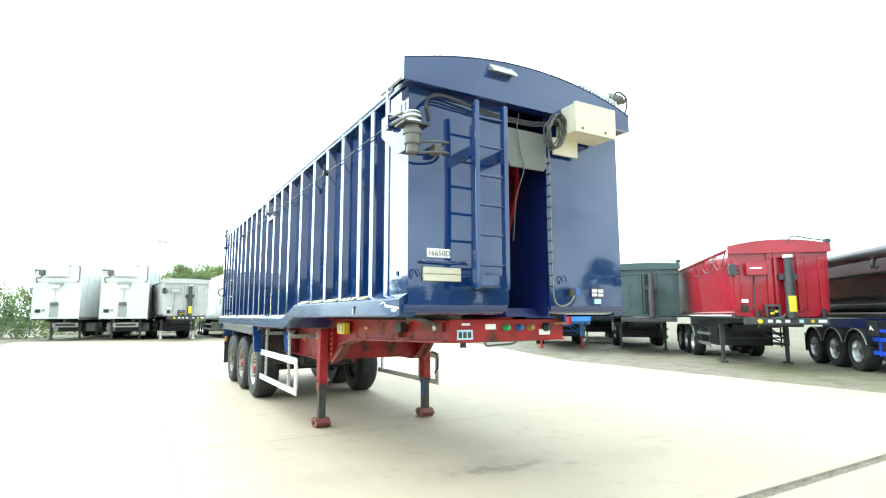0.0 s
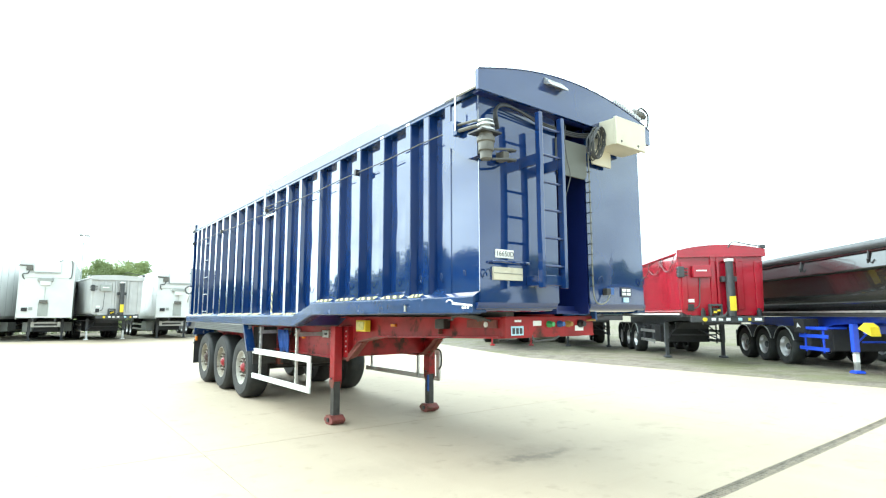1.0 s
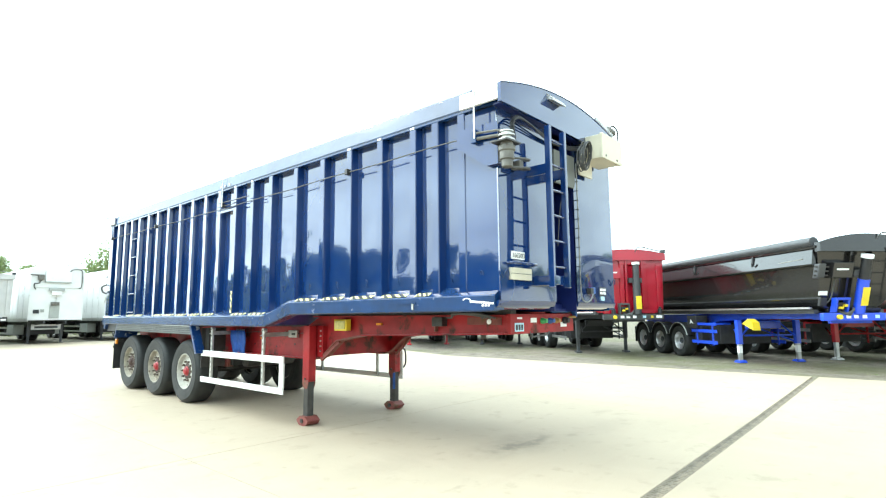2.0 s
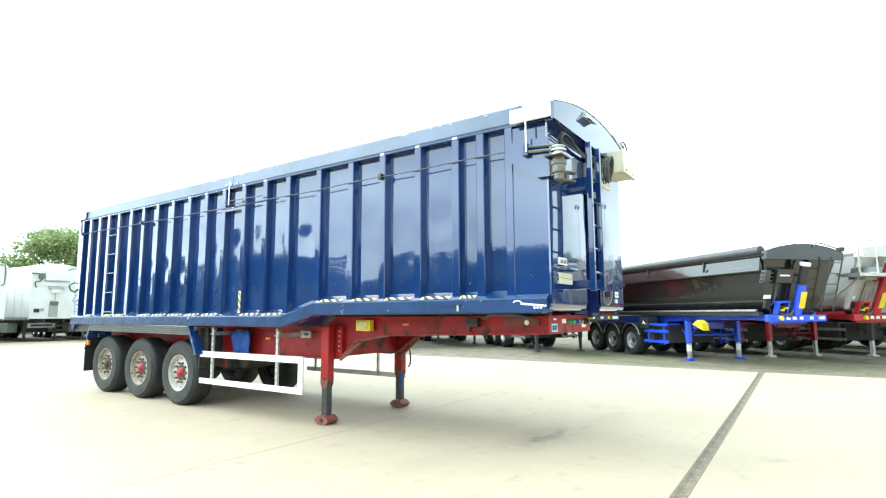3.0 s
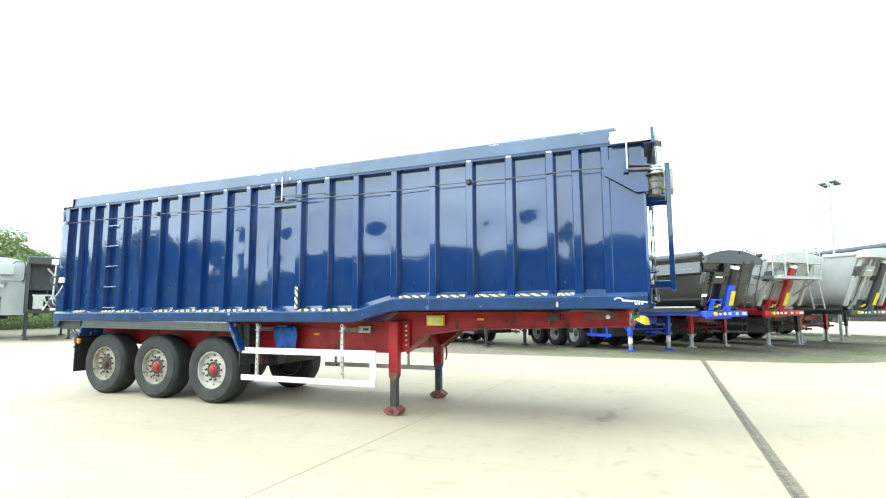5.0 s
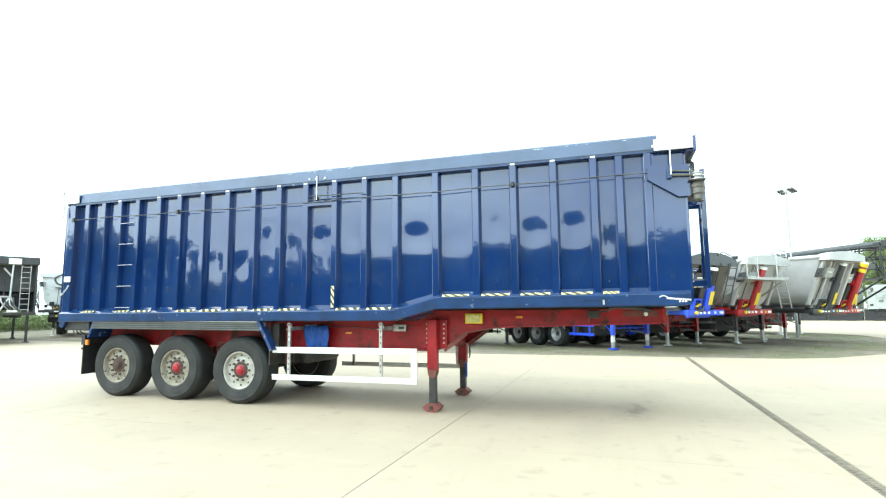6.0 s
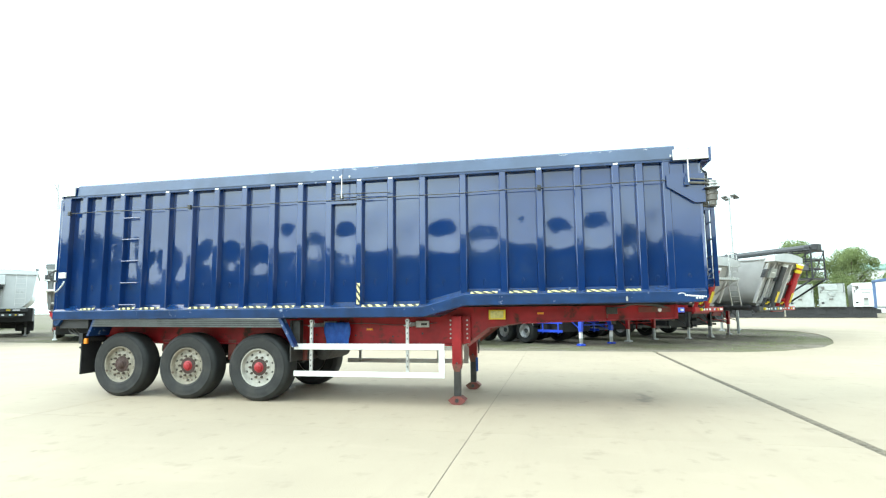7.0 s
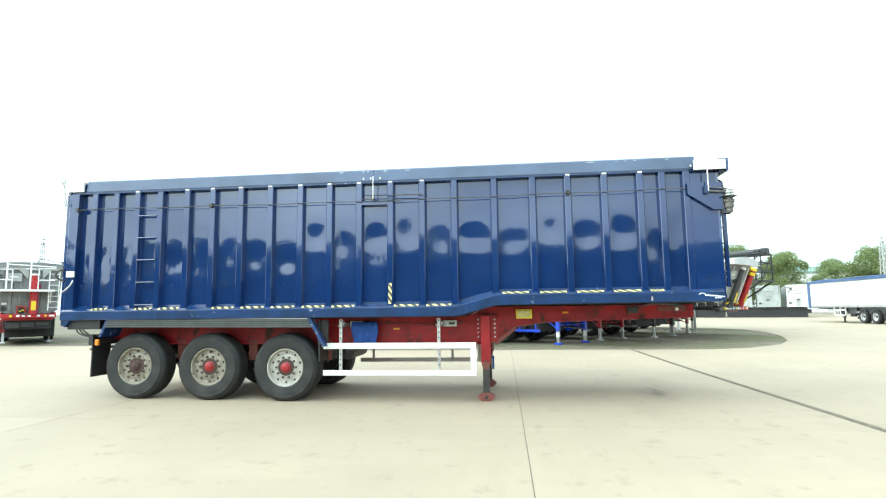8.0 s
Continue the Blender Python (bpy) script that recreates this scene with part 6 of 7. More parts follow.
# row at the far end of the yard
box_trailer(at(-6.85, 30.4, -15), "tall white bulk trailer with a flat front", WHITE_BODY, zt=4.55)
box_trailer(at(-3.58, 28.6, -5), "tall white bulk trailer with a grey front hatch", WHITE_BODY, zt=4.55)
tipper(at(-0.75, 27.4, 4), "light grey tipping trailer with white legs on black chassis", GREY_BODY, CH_DARK, CH_DARK, zt=3.55, crown=0.05, flutes=6, leg_mat=PAPER, r=0.15, taper=0.05, group="trailers parked at the end of the yard")
box_trailer(at(2.83, 27.6, 2), "white bulk trailer with a rounded cover", WHITE_BODY, zt=4.1, crown=0.28)
box_trailer(at(6.77, 28.75, 2), "white bulk trailer with a rounded cover sheet", WHITE_BODY, zt=4.2, crown=0.28)
box_trailer(at(9.4, 27.6, -6), "silver white bulk trailer with a rounded cover", WHITE_BODY, zt=4.2, crown=0.22)


def ejector_trailer(m):
    """A dark open-fronted trailer: roof beam, ladder, struts and a hedge showing beneath."""
    T = thing("moving_floor_trailer", m, "dark grey trailer with an open front, ladder and struts", "trailer", "trailers parked at the end of the yard")
    h = 1.05
    for s in (-1, 1):
        bx("side_wall", s * h - 0.03, s * h + 0.03, 0.0, 5.0, 1.5, 4.0, CH_DARK, T, 0.01)
        for k in range(5):
            bx("wall_post", s * h - 0.05, s * h + 0.05, 0.02 + 1.2 * k, 0.1 + 1.2 * k, 1.5, 4.0, BLACK_BODY, T)
    bx("back_wall", -h, h, 1.5, 1.56, 1.7, 3.95, BLACK_BODY, T)
    bx("back_sheet", -h + 0.03, h - 0.03, 0.5, 0.54, 2.6, 3.9, CH_DARK, T)
    bx("roof_beam", -h, h + 0.1, -0.15, 0.2, 3.9, 4.3, CH_DARK, T, 0.06)
    bx("roof", -h, h, 0.2, 5.0, 4.0, 4.08, BLACK_BODY, T)
    bx("beam_board", -0.1, 0.4, -0.17, -0.15, 3.92, 4.2, PAPER, T)
    bx("deck", -h - 0.05, h + 0.05, -0.35, 9.8, 1.42, 1.55, BLACK, T)
    bx("front_post", -h, -h + 0.1, -0.05, 0.05, 1.5, 3.95, CH_DARK, T)
    bx("front_post", -0.2, -0.16, 0.05, 0.1, 1.5, 3.95, STEEL_DK, T)
    far_ladder("access_ladder", T, 0.42, 0.36, -0.3, 1.55, 3.85, ALU, 0, 0.26)
    for pts in ([(0.1, -0.1, 3.9), (0.05, -0.2, 2.35)], [(0.05, -0.2, 2.35), (-0.35, -0.3, 1.55)], [(0.05, -0.2, 2.35), (0.35, -0.3, 1.55)], [(-0.25, -0.1, 3.7), (0.08, -0.12, 3.3)]):
        rod("strut", pts, 0.045, ALU, T)
    bx("pump_box", -0.75, -0.32, -0.3, 0.2, 1.62, 2.3, GALV, T, 0.03)
    bx("step_plate", -0.05, 0.35, -0.4, -0.2, 1.56, 1.66, PAPER, T, 0.02)
    part("pump", lathe(B(), [(0.1, -0.3), (0.2, -0.26), (0.2, 0.2), (0.1, 0.25)], 14, (0.05, 0, 1.95), "y"), STEEL_DK, T, smooth=True)
    bx("deck_edge", -h - 0.05, h + 0.05, -0.4, -0.35, 1.44, 1.56, STEEL_DK, T)
    bx("shelf", -0.8, 0.1, -0.28, -0.2, 2.28, 2.36, ALU, T, 0.01)
    for k in range(4):
        rod("hydraulic_line", curve_pts([(-0.3 + 0.16 * k, -0.22, 2.3), (-0.26 + 0.16 * k, -0.34, 2.05 - 0.05 * k), (-0.1 + 0.14 * k, -0.36, 1.8), (0.1 + 0.12 * k, -0.3, 1.6)], 4), 0.03, HOSE if k % 2 else ALU, T, n=6)
    # two slim beams on support legs
    for s in (-1, 1):
        bx("chassis_beam", s * 0.5 - 0.05, s * 0.5 + 0.05, -0.2, 9.6, 1.3, 1.42, BLACK, T)
        for y in (1.6, 8.6):
            leg = bx("support_leg", s * 0.95 - 0.06, s * 0.95 + 0.06, y - 0.06, y + 0.06, 0.08, 1.44, CH_DARK, T, 0.01)
            bx("foot", s * 0.95 - 0.14, s * 0.95 + 0.14, y - 0.14, y + 0.14, 0.0, 0.08, CH_DARK, leg, 0.02)
    return T


ejector_trailer(at(9.75, 22.3, -29))
tank = tipper(at(18.65, 29.52, -42), "white alloy tub trailer with a front ladder and black chassis", WHITE_BODY, CH_DARK, CH_DARK, zb=1.75, zt=3.95, W=3.1, crown=0.06, r=0.9, taper=0.15, leg_mat=PAPER, lx=1.08, ram_x=-0.26, box_mat=WHITE_BODY, group="trailers parked at the end of the yard")
bx("ram_housing", -0.56, 0.06, -3.32, -2.95, 3.15, 3.72, WHITE_BODY, tank, 0.03)
bx("corner_gear", -1.92, -1.56, -3.15, -2.85, 2.95, 3.3, PAPER, tank, 0.04)
bx("gear_valve", -1.85, -1.65, -3.2, -3.0, 2.4, 2.75, WHITE_BODY, tank, 0.03)
for k in range(3):
    rod("gear_hose", curve_pts([(-1.8 + 0.1 * k, -3.1, 3.0), (-1.9 + 0.14 * k, -3.25, 2.6), (-1.75 + 0.1 * k, -3.2, 2.2), (-1.55, -3.1, 1.75 + 0.05 * k)], 4), 0.028, HOSE, tank, n=6)
far_ladder("front_ladder", tank, 0.55, 0.5, -3.1, 1.9, 3.8, PAPER, 0, 0.3)
bx("front_hatch", -1.05, -0.8, -2.98, -2.9, 2.0, 2.25, BLACK, tank, 0.03)
bx("sub_frame", -1.1, 1.45, -2.6, 3.0, 0.95, 1.78, BLACK, tank, 0.02)
bx("frame_box", 0.55, 1.5, 0.3, 1.4, 0.32, 0.98, BLACK, tank, 0.06)
upper = bx("upper_bar", -1.6, 1.2, -3.2, -3.05, 1.56, 1.74, CH_DARK, tank, 0.015)
for x0, x1, mt in ((-0.75, -0.5, PAPER), (-0.3, -0.1, PALEBLUE), (0.2, 0.4, YELLOW), (0.5, 0.85, PAPER)):
    bx("bar_label", x0, x1, -3.21, -3.2, 1.61, 1.69, mt, upper)
catwalk_one = tipper(at(15.25, 20.5, -46), "grey tipping trailer with white catwalk on red chassis", DULL_GREY, RED_CH, RED_CH, zt=3.74, crown=0.05, platform=(-1.3, 0.95), leg_mat=PAPER, r=0.3, flutes=7, flute=0.07, ram_r=0.17, ram_top=0.5, steps=(0.72, 0.1, 1.95), rail=PAPER, group="trailers parked at the end of the yard")
bx("top_band", -1.24, 1.24, -3.02, -2.9, 3.5, 3.66, ALU, catwalk_one, 0.02)
for s in (-1, 1):
    part("ram_gusset", prism(B(), [(0.18 + s * 0.26, 3.5), (0.18 + s * 0.62, 3.5), (0.18 + s * 0.26, 3.05)], "y", -3.04, -2.94), GREY_PAINT, catwalk_one)
# black block added for the shade beneath the body
bx("under_shade", -0.85, 1.1, -1.2, 4.0, 0.34, 1.24, BLACK, catwalk_one, 0.03)
# this one and the small boxes darken the space under the red neck
bx("neck_shade", -0.9, 0.9, -2.5, -1.2, 0.74, 1.16, BLACK, catwalk_one, 0.03)
for k in range(3):
    bx("shade_box", -0.8 + 0.56 * k, -0.3 + 0.56 * k, -2.6, -2.48, 0.8 + 0.05 * k, 1.08, CH_DARK, catwalk_one, 0.02)
bx("neck_plate", -0.95, 0.95, -2.85, -2.7, 1.16, 1.28, RED_CH, catwalk_one, 0.02)
for x in (-0.85, 0.0):
    rod("rail_post", [(x, -3.62, 2.57), (x, -3.62, 3.95)], 0.035, PAPER, catwalk_one, n=6)
rod("rail_top", [(-0.85, -3.62, 3.7), (0.95, -3.62, 3.62)], 0.025, PAPER, catwalk_one, n=6)
bx("top_mark", -0.2, 0.2, -3.03, -3.018, 3.53, 3.6, PAPER, catwalk_one)

# far side of the yard
for x, y, rz, lab, mt in ((68.4, -24.8, -113, "dark grey bulk trailer on black chassis with painted shade below", CH_DARK), (67.0, -27.9, -113, "grey alloy bulk trailer on black chassis with painted shade below", GREY_PAINT), (65.6, -31.0, -113, "white bulk trailer on black chassis with painted shade below", WHITE_BODY), (64.2, -34.2, -113, "grey alloy bulk trailer on black chassis with painted shade below", GREY_PAINT), (63.0, -37.0, -113, "grey alloy bulk trailer with front steps", GREY_PAINT), (61.7, -39.9, -113, "white bulk trailer on black chassis with painted shade below", WHITE_BODY)):
    far_one = box_trailer(pose(x, y, -0.03, 0, 0, rz), lab, mt, group="trailers on the far side")
    # black sheet in place of the undercarriage's deep shadow, joined along the row
    bx("under_shade", -1.66, 1.66 if y > -39 else 0.8, -1.15, -1.0, 0.08, 1.3, BLACK, far_one)
    # invented boxes that break up the black sheet
    for k in range(3):
        bx("shade_box", -1.4 + 0.95 * k, -0.7 + 0.95 * k, -1.22, -1.15, 0.45 + 0.05 * k, 1.0, BLACK, far_one, 0.02)
long_one = box_trailer(pose(38.1, -32.15, -0.005, 0, 0, 90), "long white trailer with a blue top rail", WHITE_BODY, zt=3.42, front=-4.1, furniture=False, axles=(2.95, 4.35, 5.75), length=9.4, lockers=False, group="trailers on the far side")
for s in (-1, 1):
    bx("cover_rail", s * 1.25 - 0.1, s * 1.25 + 0.1, -4.15, 9.4, 3.33, 3.49, COVER_BLUE, long_one, 0.03)
    rod("cover_roll", curve_pts([(s * 1.25, -3.6, 3.47), (s * 1.25, -1.5, 3.55), (s * 1.25, 0.6, 3.5), (s * 1.25, 3.0, 3.56), (s * 1.25, 6.0, 3.52), (s * 1.25, 9.3, 3.55)], 4), 0.06, COVER_BLUE, long_one, n=8)
    stand = bx("leg_stand", min(s * 1.1, s * 1.16), max(s * 1.1, s * 1.16), -0.75, 0.85, 0.98, 1.08, PAPER, long_one, 0.01, label="white steel guard frame round the legs")
    bx("stand_bar", min(s * 1.1, s * 1.16), max(s * 1.1, s * 1.16), -0.75, 0.85, 0.55, 0.65, PAPER, stand, 0.01)
    for y in (-0.75, 0.05, 0.75):
        bx("stand_post", min(s * 1.1, s * 1.16), max(s * 1.1, s * 1.16), y, y + 0.1, 0.55, 1.3, PAPER, stand, 0.01)
    bx("side_chassis", s * 0.95 - 0.04, s * 0.95 + 0.04, 0.9, 9.2, 0.72, 1.28, CH_DARK, long_one, 0.02)
bx("front_frame", -1.285, 1.285, -4.2, -3.78, 1.2, 3.46, COVER_BLUE, long_one, 0.01)


def platform_trailer():
    """A tall grey trailer with a black work platform on its front and a long roller along the top."""
    G = tipper(pose(26.75, -15.2, -0.03, 0, 0, -44), "tall grey tipping trailer with a black front platform", GREY_PAINT, CH_DARK, CH_DARK, zt=3.95, crown=0.1, r=0.6, taper=0.2, rake=0.1, leg_mat=LEG_PALE)
    P = bx("platform", -0.9, 0.9, -5.1, -3.0, 2.86, 2.94, BLACK, G, label="black steel work platform with railings")
    for x in (-0.8, 0.8):
        for y in (-5.0, -4.1, -3.2):
            rod("post", [(x, y, 2.9), (x, y, 4.5)], 0.045, BLACK, P)
        rod("prop", [(x, -5.0, 2.9), (x, -3.0, 1.6)], 0.05, BLACK, P)
    for z in (3.45, 3.95, 4.45):
        for a, b in (((-0.8, -5.0), (0.8, -5.0)), ((0.8, -5.0), (0.8, -3.2)), ((-0.8, -3.2), (-0.8, -5.0))):
            rod("railing", [(*a, z), (*b, z)], 0.04, BLACK, P, n=6)
    for a, b in (((-0.8, -5.0, 2.9), (0.8, -5.0, 4.4)), ((-0.8, -5.0, 4.4), (-0.8, -3.2, 2.9))):
        rod("brace", [a, b], 0.03, BLACK, P, n=6)
    rod("roller", [(0, -4.9, 4.65), (0, 6.3, 4.25)], 0.17, CH_DARK, G, n=10)
    for k, y in enumerate((-5.0, -4.6, -4.2)):
        bx("drive_unit", -0.32 + 0.1 * k, 0.25 + 0.08 * k, y - 0.16, y + 0.16, 4.42, 4.8 - 0.06 * k, BLACK, G, 0.05)


platform_trailer()


def lamp_post(x, y, h, rz, arm=0.4, wide=0.2):
    L = thing("yard_lamp", pose(x, y, rise(y) - 0.05, 0, 0, rz), "tall galvanised lamp post with two floodlights", "lamp post", "yard lamps")
    part("pole", lathe(B(), [(0.07, 0), (0.07, 1.2), (0.055, 1.25), (0.035, h)], 12, (0, 0, 0), "z"), GREY_PAINT, L, smooth=True)
    rod("arm", [(-arm, 0, h - 0.05), (arm, 0, h - 0.05)], 0.035, GALV, L)
    for s in (-1, 1):
        head = box(B(), s * arm - wide, s * arm + wide, -0.32, 0.14, -0.04, 0.05, 0.02)
        bmesh.ops.rotate(head, verts=head.verts, cent=(s * arm, 0, 0), matrix=Matrix.Rotation(radians(20), 3, "X"))
        bmesh.ops.translate(head, verts=head.verts, vec=(0, 0, h))
        part("floodlight", head, MOTOR, L)


lamp_post(23.0, -14.53, 7.6, 40, 0.27, 0.15)
lamp_post(-1.65, 36.0, 7.25, 8, 0.2, 0.13)


def mast(x, y, h, w):
    M = thing("lattice_mast", pose(x, y, 0), "slender grey lattice mast", "mast", "distant masts")
    for sx in (-1, 1):
        for sy in (-1, 1):
            rod("mast_leg", [(sx * w, sy * w, 0), (sx * w * 0.35, sy * w * 0.35, h)], 0.04, GALV, M, n=5)
    bm = B()
    n = 14
    for k in range(n):
        a, b = w * (1 - 0.65 * k / n), w * (1 - 0.65 * (k + 1) / n)
        z0, z1 = h * k / n, h * (k + 1) / n
        tube(bm, [(-a, -a, z0), (b, -b, z1)], 0.03, 4)
        tube(bm, [(a, a, z0), (-b, b, z1)], 0.03, 4)
        tube(bm, [(-a, a, z0), (-b, -b, z1)], 0.03, 4)
        tube(bm, [(a, -a, z0), (b, b, z1)], 0.03, 4)
    part("bracing", bm, GALV, M)
    rod("spike", [(0, 0, h - 0.2), (0, 0, h + 0.9)], 0.045, GALV, M, n=5)
    for z in (h - 0.1, h + 0.35):
        bx("aerial", -0.22, 0.22, -0.12, 0.12, z, z + 0.14, GALV, M, 0.02)


mast(50.7, -43.0, 8.0, 0.45)
mast(48.1, 51.0, 10.0, 0.36)


# ---- trees, hedge and fence ----
def leaf_cloud(bm, rnd, centre, rad, count, size):
    for _ in range(count):
        d = Vector((rnd.gauss(0, 1), rnd.gauss(0, 1), rnd.gauss(0, 1))).normalized()
        p = Vector(centre) + Vector((d.x * rad[0], d.y * rad[1], d.z * rad[2])) * rnd.uniform(0.55, 1.05)
        n = (d + Vector((rnd.uniform(-0.8, 0.8), rnd.uniform(-0.8, 0.8), rnd.uniform(-0.3, 0.9)))).normalized()
        a = n.orthogonal().normalized()
        a = Matrix.Rotation(rnd.uniform(0, 6.28), 3, n) @ a
        b = n.cross(a)
        s = size * rnd.uniform(0.6, 1.3)
        v = [bm.verts.new(p + a * s * u + b * s * w * 0.7 + n * s * k) for u, w, k in ((-1, 0, -0.15), (0, -0.8, 0.1), (1, 0, -0.15), (0, 0.8, 0.1))]
        bm.faces.new(v)


def make_tree(seed, mat, tall=1.0, clumps=84, leaves=400, leaf=0.105):
    rnd = random.Random(seed)
    T = thing("tree", pose(0, 0, 0), "full-leaved broad green tree", "tree", "trees round the yard")
    bm = tube(B(), curve_pts([(0, 0, -0.3), (0.1, 0.05, 1.6), (-0.05, 0.1, 3.2), (0.1, 0, 5.0)], 4), 0.24, 9)
    for v in bm.verts:
        f = 1.25 - 0.13 * v.co.z
        v.co.x *= f
        v.co.y *= f
    for k in range(7):
        a = k * 2.4 + rnd.uniform(-0.3, 0.3)
        h = 2.0 + 0.45 * k
        tube(bm, curve_pts([(0, 0, h), (math.cos(a) * 1.0, math.sin(a) * 1.0, h + 0.8), (math.cos(a) * 2.2, math.sin(a) * 2.2, h + 1.9)], 3), 0.08, 6)
    part("trunk", bm, BARK, T, smooth=True)
    bm = B()
    for k in range(clumps):
        a, q = rnd.uniform(0, 6.28), rnd.random() ** 0.5
        z = rnd.uniform(1.3, 8.2 * tall)
        spread = 3.6 * math.sin(math.pi * min(0.97, max(0.13, (z - 0.2) / (8.8 * tall)))) ** 0.55
        r = rnd.uniform(0.75, 1.45)
        leaf_cloud(bm, rnd, (math.cos(a) * q * spread, math.sin(a) * q * spread, z), (r, r, r * 0.8), leaves, leaf)
    part("crown", bm, mat, T)
    return T


TREES = [make_tree(11, LEAF), make_tree(23, LEAF2), make_tree(37, LEAF)]
for k, t in enumerate(TREES):
    t.matrix_world = pose((4.0, 8.0, 11.6)[k], (61, 62.5, 60)[k], 0.1, 0, 0, 70 * k)
    t.scale = (0.85, 0.85, 0.8)

# coarser trees for the belt that only the paintwork shows
BELT = [make_tree(51, LEAF, leaves=85, leaf=0.26), make_tree(67, LEAF2, leaves=85, leaf=0.26), make_tree(71, LEAF, leaves=85, leaf=0.26)]
for k, t in enumerate(BELT):
    t.matrix_world = pose((-83, -86, -82)[k], (-40, 0, 30)[k], 0.0, 0, 0, 70 * k)


def plant(k, x, y, size, turn, wide=1.0, kinds=TREES):
    t = copy_thing(kinds[k % 3], pose(x, y, 0.0, 0, 0, turn))
    t.scale = (size * wide, size * wide, size)


for i, (x, y, size, wide) in enumerate(((15.2, 58.5, 0.82, 1.0), (1.0, 59, 0.86, 0.75), (5.6, 66, 0.95, 0.9), (-2.5, 66, 0.7, 0.9), (16.6, 50.5, 1.16, 1.3), (20.8, 51.5, 1.08, 1.2), (25.5, 53, 0.95, 1.05), (32, 58, 0.85, 1.0),
                                        (88.0, -43.6, 1.38, 0.62), (85.2, -49.9, 1.22, 0.84), (81.3, -56.0, 1.0, 0.86), (79, -60.8, 1.18, 1.0), (76, -66, 1.2, 1.1), (73, -73, 1.28, 1.1), (96, -36, 0.9, 1.0), (94.5, -47, 0.85, 1.0))):
    plant(i, x, y, size, 47 * i, wide)
# pale warehouse with a green roof among the far trees
W = thing("warehouse", pose(115, -71.2, 0, 0, 0, 63), "pale clad warehouse with a green pitched roof", "warehouse")
part("wall", box(B(), -9, 9, -6, 6, -0.2, 8.3), CLADDING, W)
part("roof", prism(B(), [(-6.4, 8.25), (0, 9.6), (6.4, 8.25), (6.4, 8.5), (0, 9.85), (-6.4, 8.5)], "x", -9.4, 9.4), ROOF_GREEN, W, "green profiled metal roof")
part("gutter", box(B(), -9.4, 9.4, -6.55, -6.4, 8.2, 8.4), PAPER, W)
for k in range(36):
    bx("wall_panel", -8.95 + 0.5 * k, -8.6 + 0.5 * k, -6.06, -6.0, 0.0, 8.2, CLADDING, W)
# the belt of trees behind the path, seen in the paintwork
rb = random.Random(8)
for k in range(19):
    plant(k, -64 + rb.uniform(-4, 4), -62 + 6.2 * k, rb.uniform(0.95, 1.35), 61 * k, 1.35, BELT)
    plant(k + 1, -74 + rb.uniform(-4, 4), -65 + 6.4 * k, rb.uniform(1.0, 1.25), 97 * k, 1.45, BELT)
for k in range(16):
    plant(k, -56 + 7.5 * k, -76 + rb.uniform(-5, 5), rb.uniform(0.65, 0.95), 61 * k, 1.45, BELT)


def hedge(x0, y0, x1, y1, h, w, count, label, leaf=0.09):
    rnd = random.Random(int(x0 * 10))
    bm = B()
    n = int(math.hypot(x1 - x0, y1 - y0) / 1.1) + 1
    for k in range(n):
        u = k / max(1, n - 1)
        hh = h * rnd.uniform(0.75, 1.1)
        leaf_cloud(bm, rnd, (x0 + (x1 - x0) * u, y0 + (y1 - y0) * u, hh * 0.5), (0.95, w, hh * 0.55), count, leaf)
    o = new("hedge", mesh_of("hedge", bm, LEAF2))
    tagged(o, label, "hedge", kind="stuff")


# trees beyond the far end, west of the row
for k in range(7):
    plant(k, -62 + 3.4 * k, 62 + 2.2 * k + rb.uniform(-3, 3), (1.6, 1.42, 1.55, 1.22, 1.02, 1.15, 0.95)[k] * rb.uniform(0.93, 1.07), 83 * k, 1.2, BELT)


hedge(-38, 32, -21, 34, 4.9, 1.6, 2200, "overgrown mixed green hedge behind a mesh fence")
hedge(-12.5, 35, -8.6, 35.5, 4.4, 1.4, 2600, "overgrown green hedge behind a mesh fence")
hedge(-58, -60, -58, 62, 5.0, 2.2, 330, "tall green hedge under the tree belt", 0.3)
hedge(-58, 58, -44, 70, 4.5, 2.2, 450, "tall green hedge beyond the far end", 0.3)
hedge(-8.5, 42, 12, 44, 2.0, 1.2, 800, "low green hedge behind the parked trailers")
hedge(12, 44, 34, 47, 1.7, 1.0, 1000, "clipped green hedge behind the parked trailers")


def fence():
    F = thing("mesh_fence", pose(0, 0, 0.25), "green wire mesh fence panels on posts", "fence")
    for k in range(6):
        x = -22 + 2.6 * k
        y = 31.2 + 0.12 * (x + 22)
        bx("fence_post", x - 0.03, x + 0.03, y - 0.03, y + 0.03, 0, 2.1, FENCE, F)
        if k == 5:
            continue
        bm = B()
        for j in range(24):
            u = j / 23
            tube(bm, [(x + 2.6 * u, y + 0.31 * u, 0.05), (x + 2.6 * u, y + 0.31 * u, 2.0)], 0.008, 3)
        for j in range(9):
            z = 0.1 + 0.235 * j
            tube(bm, [(x, y, z), (x + 2.6, y + 0.31, z)], 0.008, 3)
        part("mesh_panel", bm, FENCE, F)


fence()


# ---- drain and concrete slabs ----
def drain_line(x):
    """The drain runs a little askew across the yard."""
    return -7.983 + 0.0075 * x


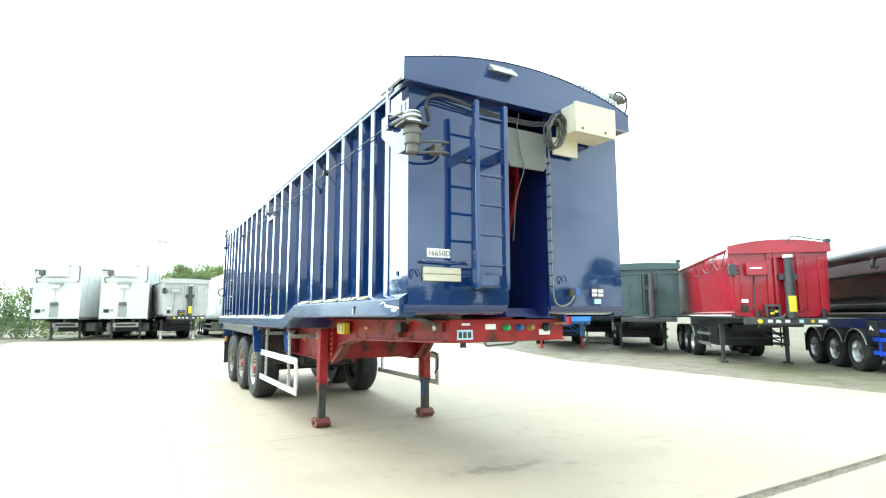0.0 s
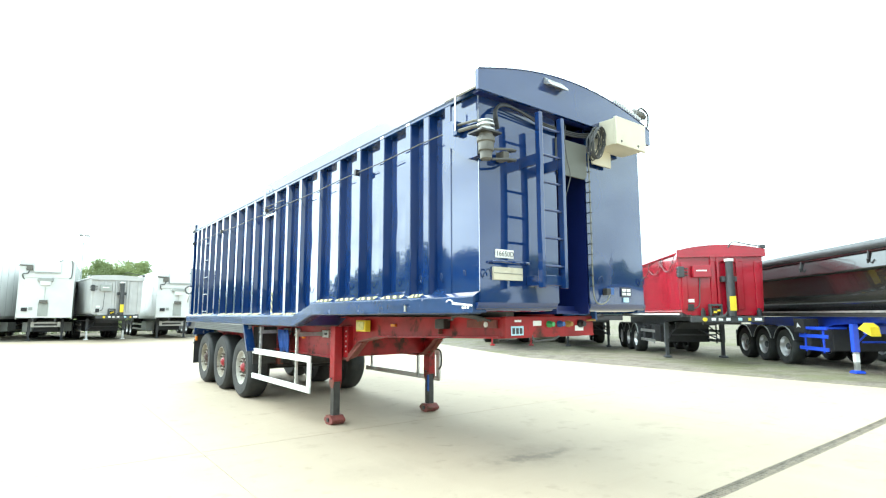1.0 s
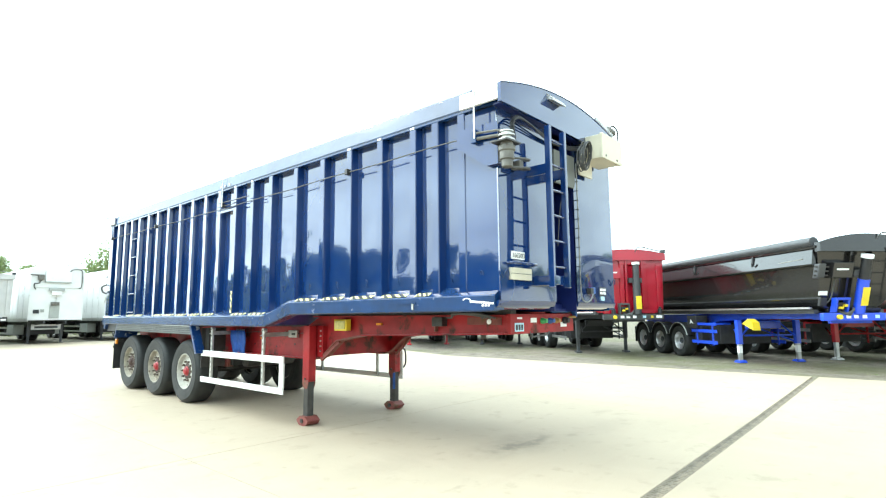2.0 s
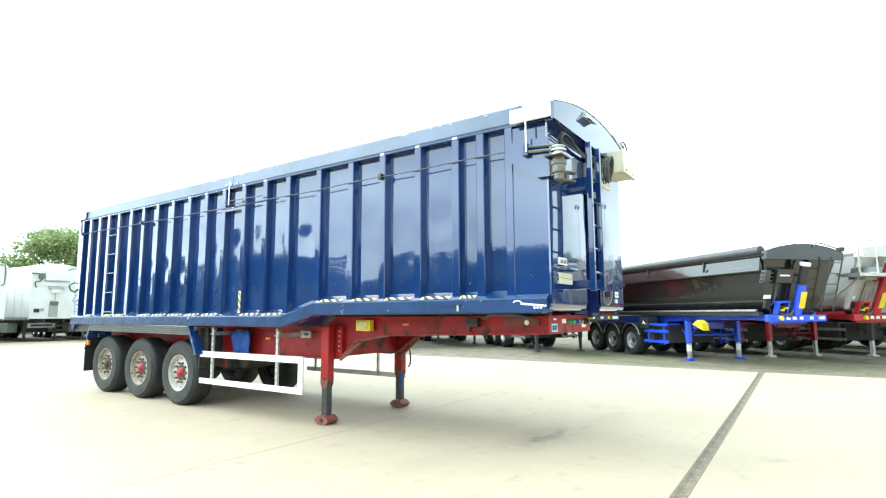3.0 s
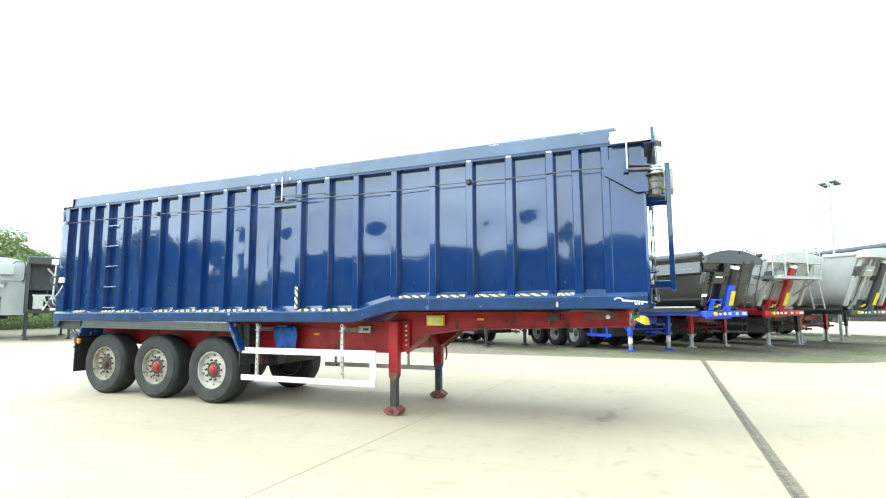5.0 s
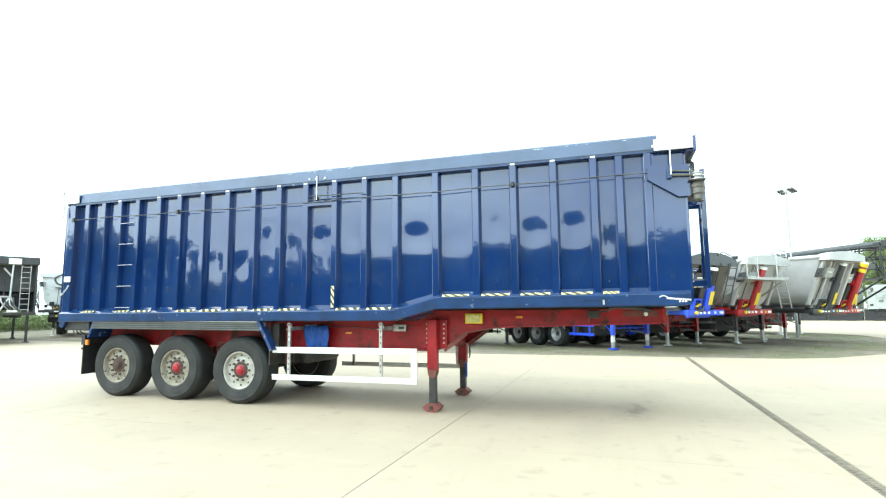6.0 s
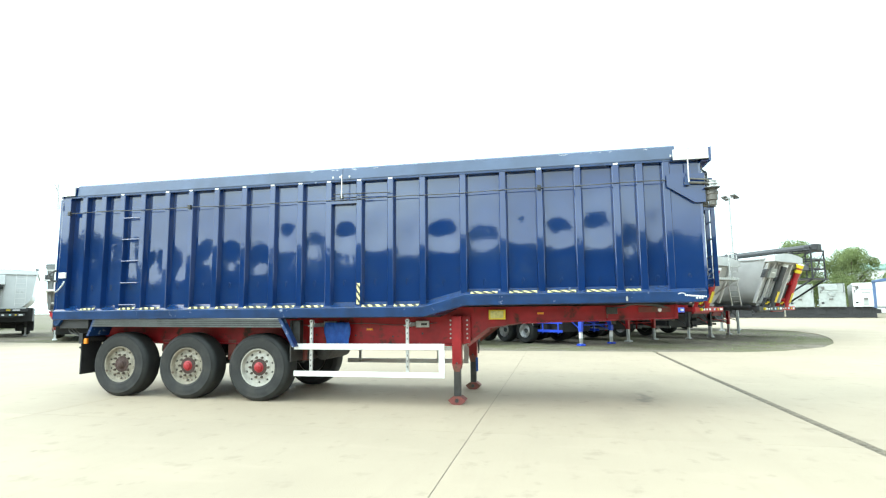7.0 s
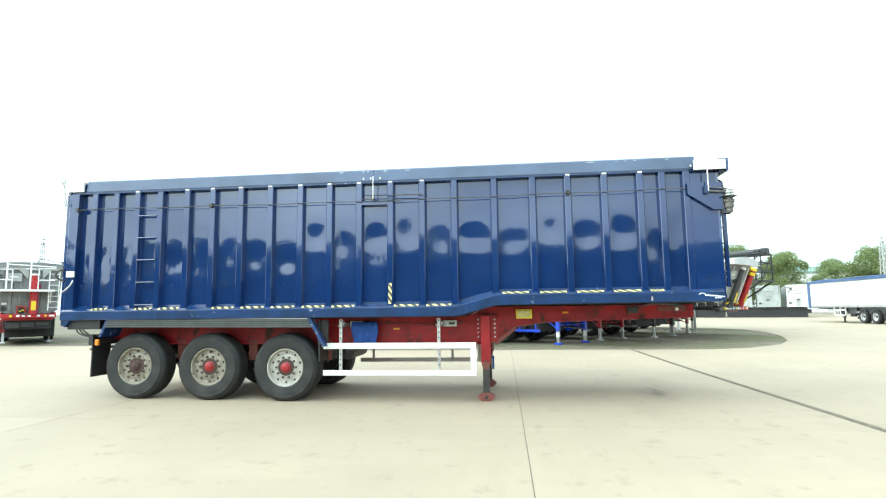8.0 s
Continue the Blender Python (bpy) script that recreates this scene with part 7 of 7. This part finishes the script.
def drain():
    D = thing("drain", pose(0, -7.983, 0, 0, 0, math.degrees(math.atan(0.0075))), "slotted cast drain channel across the concrete", "drain", kind="structure")
    low, high = rise(-7.98, 0), rise(-7.98, 8.9)
    part("channel", prism(B(), [(-14.9, low - 0.2), (8.9, low - 0.2), (8.9, high - 0.022), (3.5, low - 0.022), (-14.9, low - 0.022)], "y", -0.064, 0.064), GRATE, D)
    rnd = random.Random(3)
    bm = B()
    for y in (-0.062, -0.006, 0.05):
        box(bm, 0, 0.495, y, y + 0.012, -0.02, -0.001)
    for k in range(10):
        o = rnd.uniform(-0.004, 0.004)
        box(bm, 0.006 + 0.05 * k + o, 0.03 + 0.05 * k + o, -0.058, 0.0, -0.02, 0.001)
        box(bm, 0.028 + 0.049 * k, 0.05 + 0.049 * k, 0.0, 0.058, -0.02, 0.001)
    me = mesh_of("grate", bm, GRATE)
    for k in range(47):
        g = new("grate", me)
        g.parent = D
        g.location = (-14.6 + 0.5 * k, 0, rise(-7.98, -14.6 + 0.5 * k) + 0.001)


drain()


def slabs():
    P = thing("pavement", pose(0, 0, 0), "pale concrete yard slabs with sealed joints", "pavement", kind="structure")
    ylines = (-57.4, -51.2, -45, -38.8, -32.6, -26.4, -20.2, -14.1, -8.06, -7.84, -3.815, 2.5, 8.6, 14.6, 20.8, 27.2)
    xlines = (-39.9, -33.7, -27.5, -21.3, -15.1, -8.9, -2.7, 3.5, 9.52)
    gap = 0.0048
    for x0, x1 in zip(xlines, xlines[1:]):
        for y0, y1 in zip(ylines, ylines[1:]):
            if y0 == -8.06 and y1 == -7.84:
                if x1 > -14 and x0 < 8:
                    continue
            if x1 < -7 and y0 > 20:
                continue
            bm = B()
            n = 4 if y1 > 0 else 1
            tops, lows = [], []
            def row(x, k):
                a = drain_line(x) + (0.066 if y0 > -8 else -0.066) if y0 in (-8.06, -7.84) else y0
                b = drain_line(x) + (0.066 if y1 > -8 else -0.066) if y1 in (-8.06, -7.84) else y1
                ga, gb = 0.001 if y0 in (-8.06, -7.84) else gap, 0.001 if y1 in (-8.06, -7.84) else gap
                return a + ga + (b - a - ga - gb) * k / n
            for k in range(n + 1):
                tops.append([bm.verts.new((x, row(x, k), rise(row(x, k), x))) for x in (x0 + gap * 0.4, x1 - gap * 0.4)])
                lows.append([bm.verts.new((x, row(x, k), rise(row(x, k), x) - 0.15)) for x in (x0 + gap, x1 - gap)])
            for k in range(n):
                bm.faces.new((tops[k][0], tops[k][1], tops[k + 1][1], tops[k + 1][0]))
                bm.faces.new((tops[k][0], tops[k + 1][0], lows[k + 1][0], lows[k][0]))
                bm.faces.new((tops[k][1], lows[k][1], lows[k + 1][1], tops[k + 1][1]))
            bm.faces.new((tops[0][0], lows[0][0], lows[0][1], tops[0][1]))
            bm.faces.new((tops[n][0], tops[n][1], lows[n][1], lows[n][0]))
            o = new("slab", mesh_of("slab", bm, CONCRETE))
            o.parent = P


slabs()
bm = B()
for ya, yb in ((-57.3, -8.25), (-7.7, 5.0)):
    ys = [y for y in (-57.3, -12, -8.25, -7.7, -6, -4, -2, 0, 2, 4, 5.0) if ya <= y <= yb]
    grid = [[bm.verts.new((x, y, rise(y, x) - 0.006)) for y in ys] for x in (-39.8, 3.5, 9.5)]
    for i in range(2):
        for j in range(len(ys) - 1):
            bm.faces.new((grid[i][j], grid[i + 1][j], grid[i + 1][j + 1], grid[i][j + 1]))
sealant = new("trim_joints", mesh_of("joint_sealant", bm, SEAL))
tagged(sealant, "weathered grey joint sealant between concrete slabs", "sealant", kind="structure")


def weeds():
    """Tufts of weed on the gravel, thickest along the edge of the concrete."""
    rnd = random.Random(5)
    edge = [(10.0, 2.0), (9.8, -9.5), (12.3, -13.3), (17.0, -15.8), (22.0, -17.2), (26.5, -16.8), (31.0, -13.5)]
    bm = B()
    for _ in range(200):
        k = rnd.choice((1, 2, 3, 3, 4, 4, 5, 5))
        u = rnd.random()
        (x0, y0), (x1, y1) = edge[k], edge[k + 1]
        inward = abs(rnd.gauss(0, 1.6)) + 0.15
        nx, ny = -(y1 - y0), x1 - x0
        f = math.hypot(nx, ny)
        x, y = x0 + (x1 - x0) * u + nx / f * inward, y0 + (y1 - y0) * u + ny / f * inward
        for _ in range(7):
            a, h, w = rnd.uniform(0, 6.28), rnd.uniform(0.015, 0.05), rnd.uniform(0.006, 0.014)
            c, s = math.cos(a), math.sin(a)
            px, py = x + rnd.gauss(0, 0.06), y + rnd.gauss(0, 0.06)
            z = rise(py) - 0.032
            bm.faces.new([bm.verts.new(p) for p in ((px - s * w, py + c * w, z), (px + s * w, py - c * w, z), (px + c * h * 0.8, py + s * h * 0.8, z + h))])
    o = new("weeds", mesh_of("weeds", bm, LEAF))
    tagged(o, "scattered low green weeds on the gravel", "weeds", kind="stuff")


weeds()
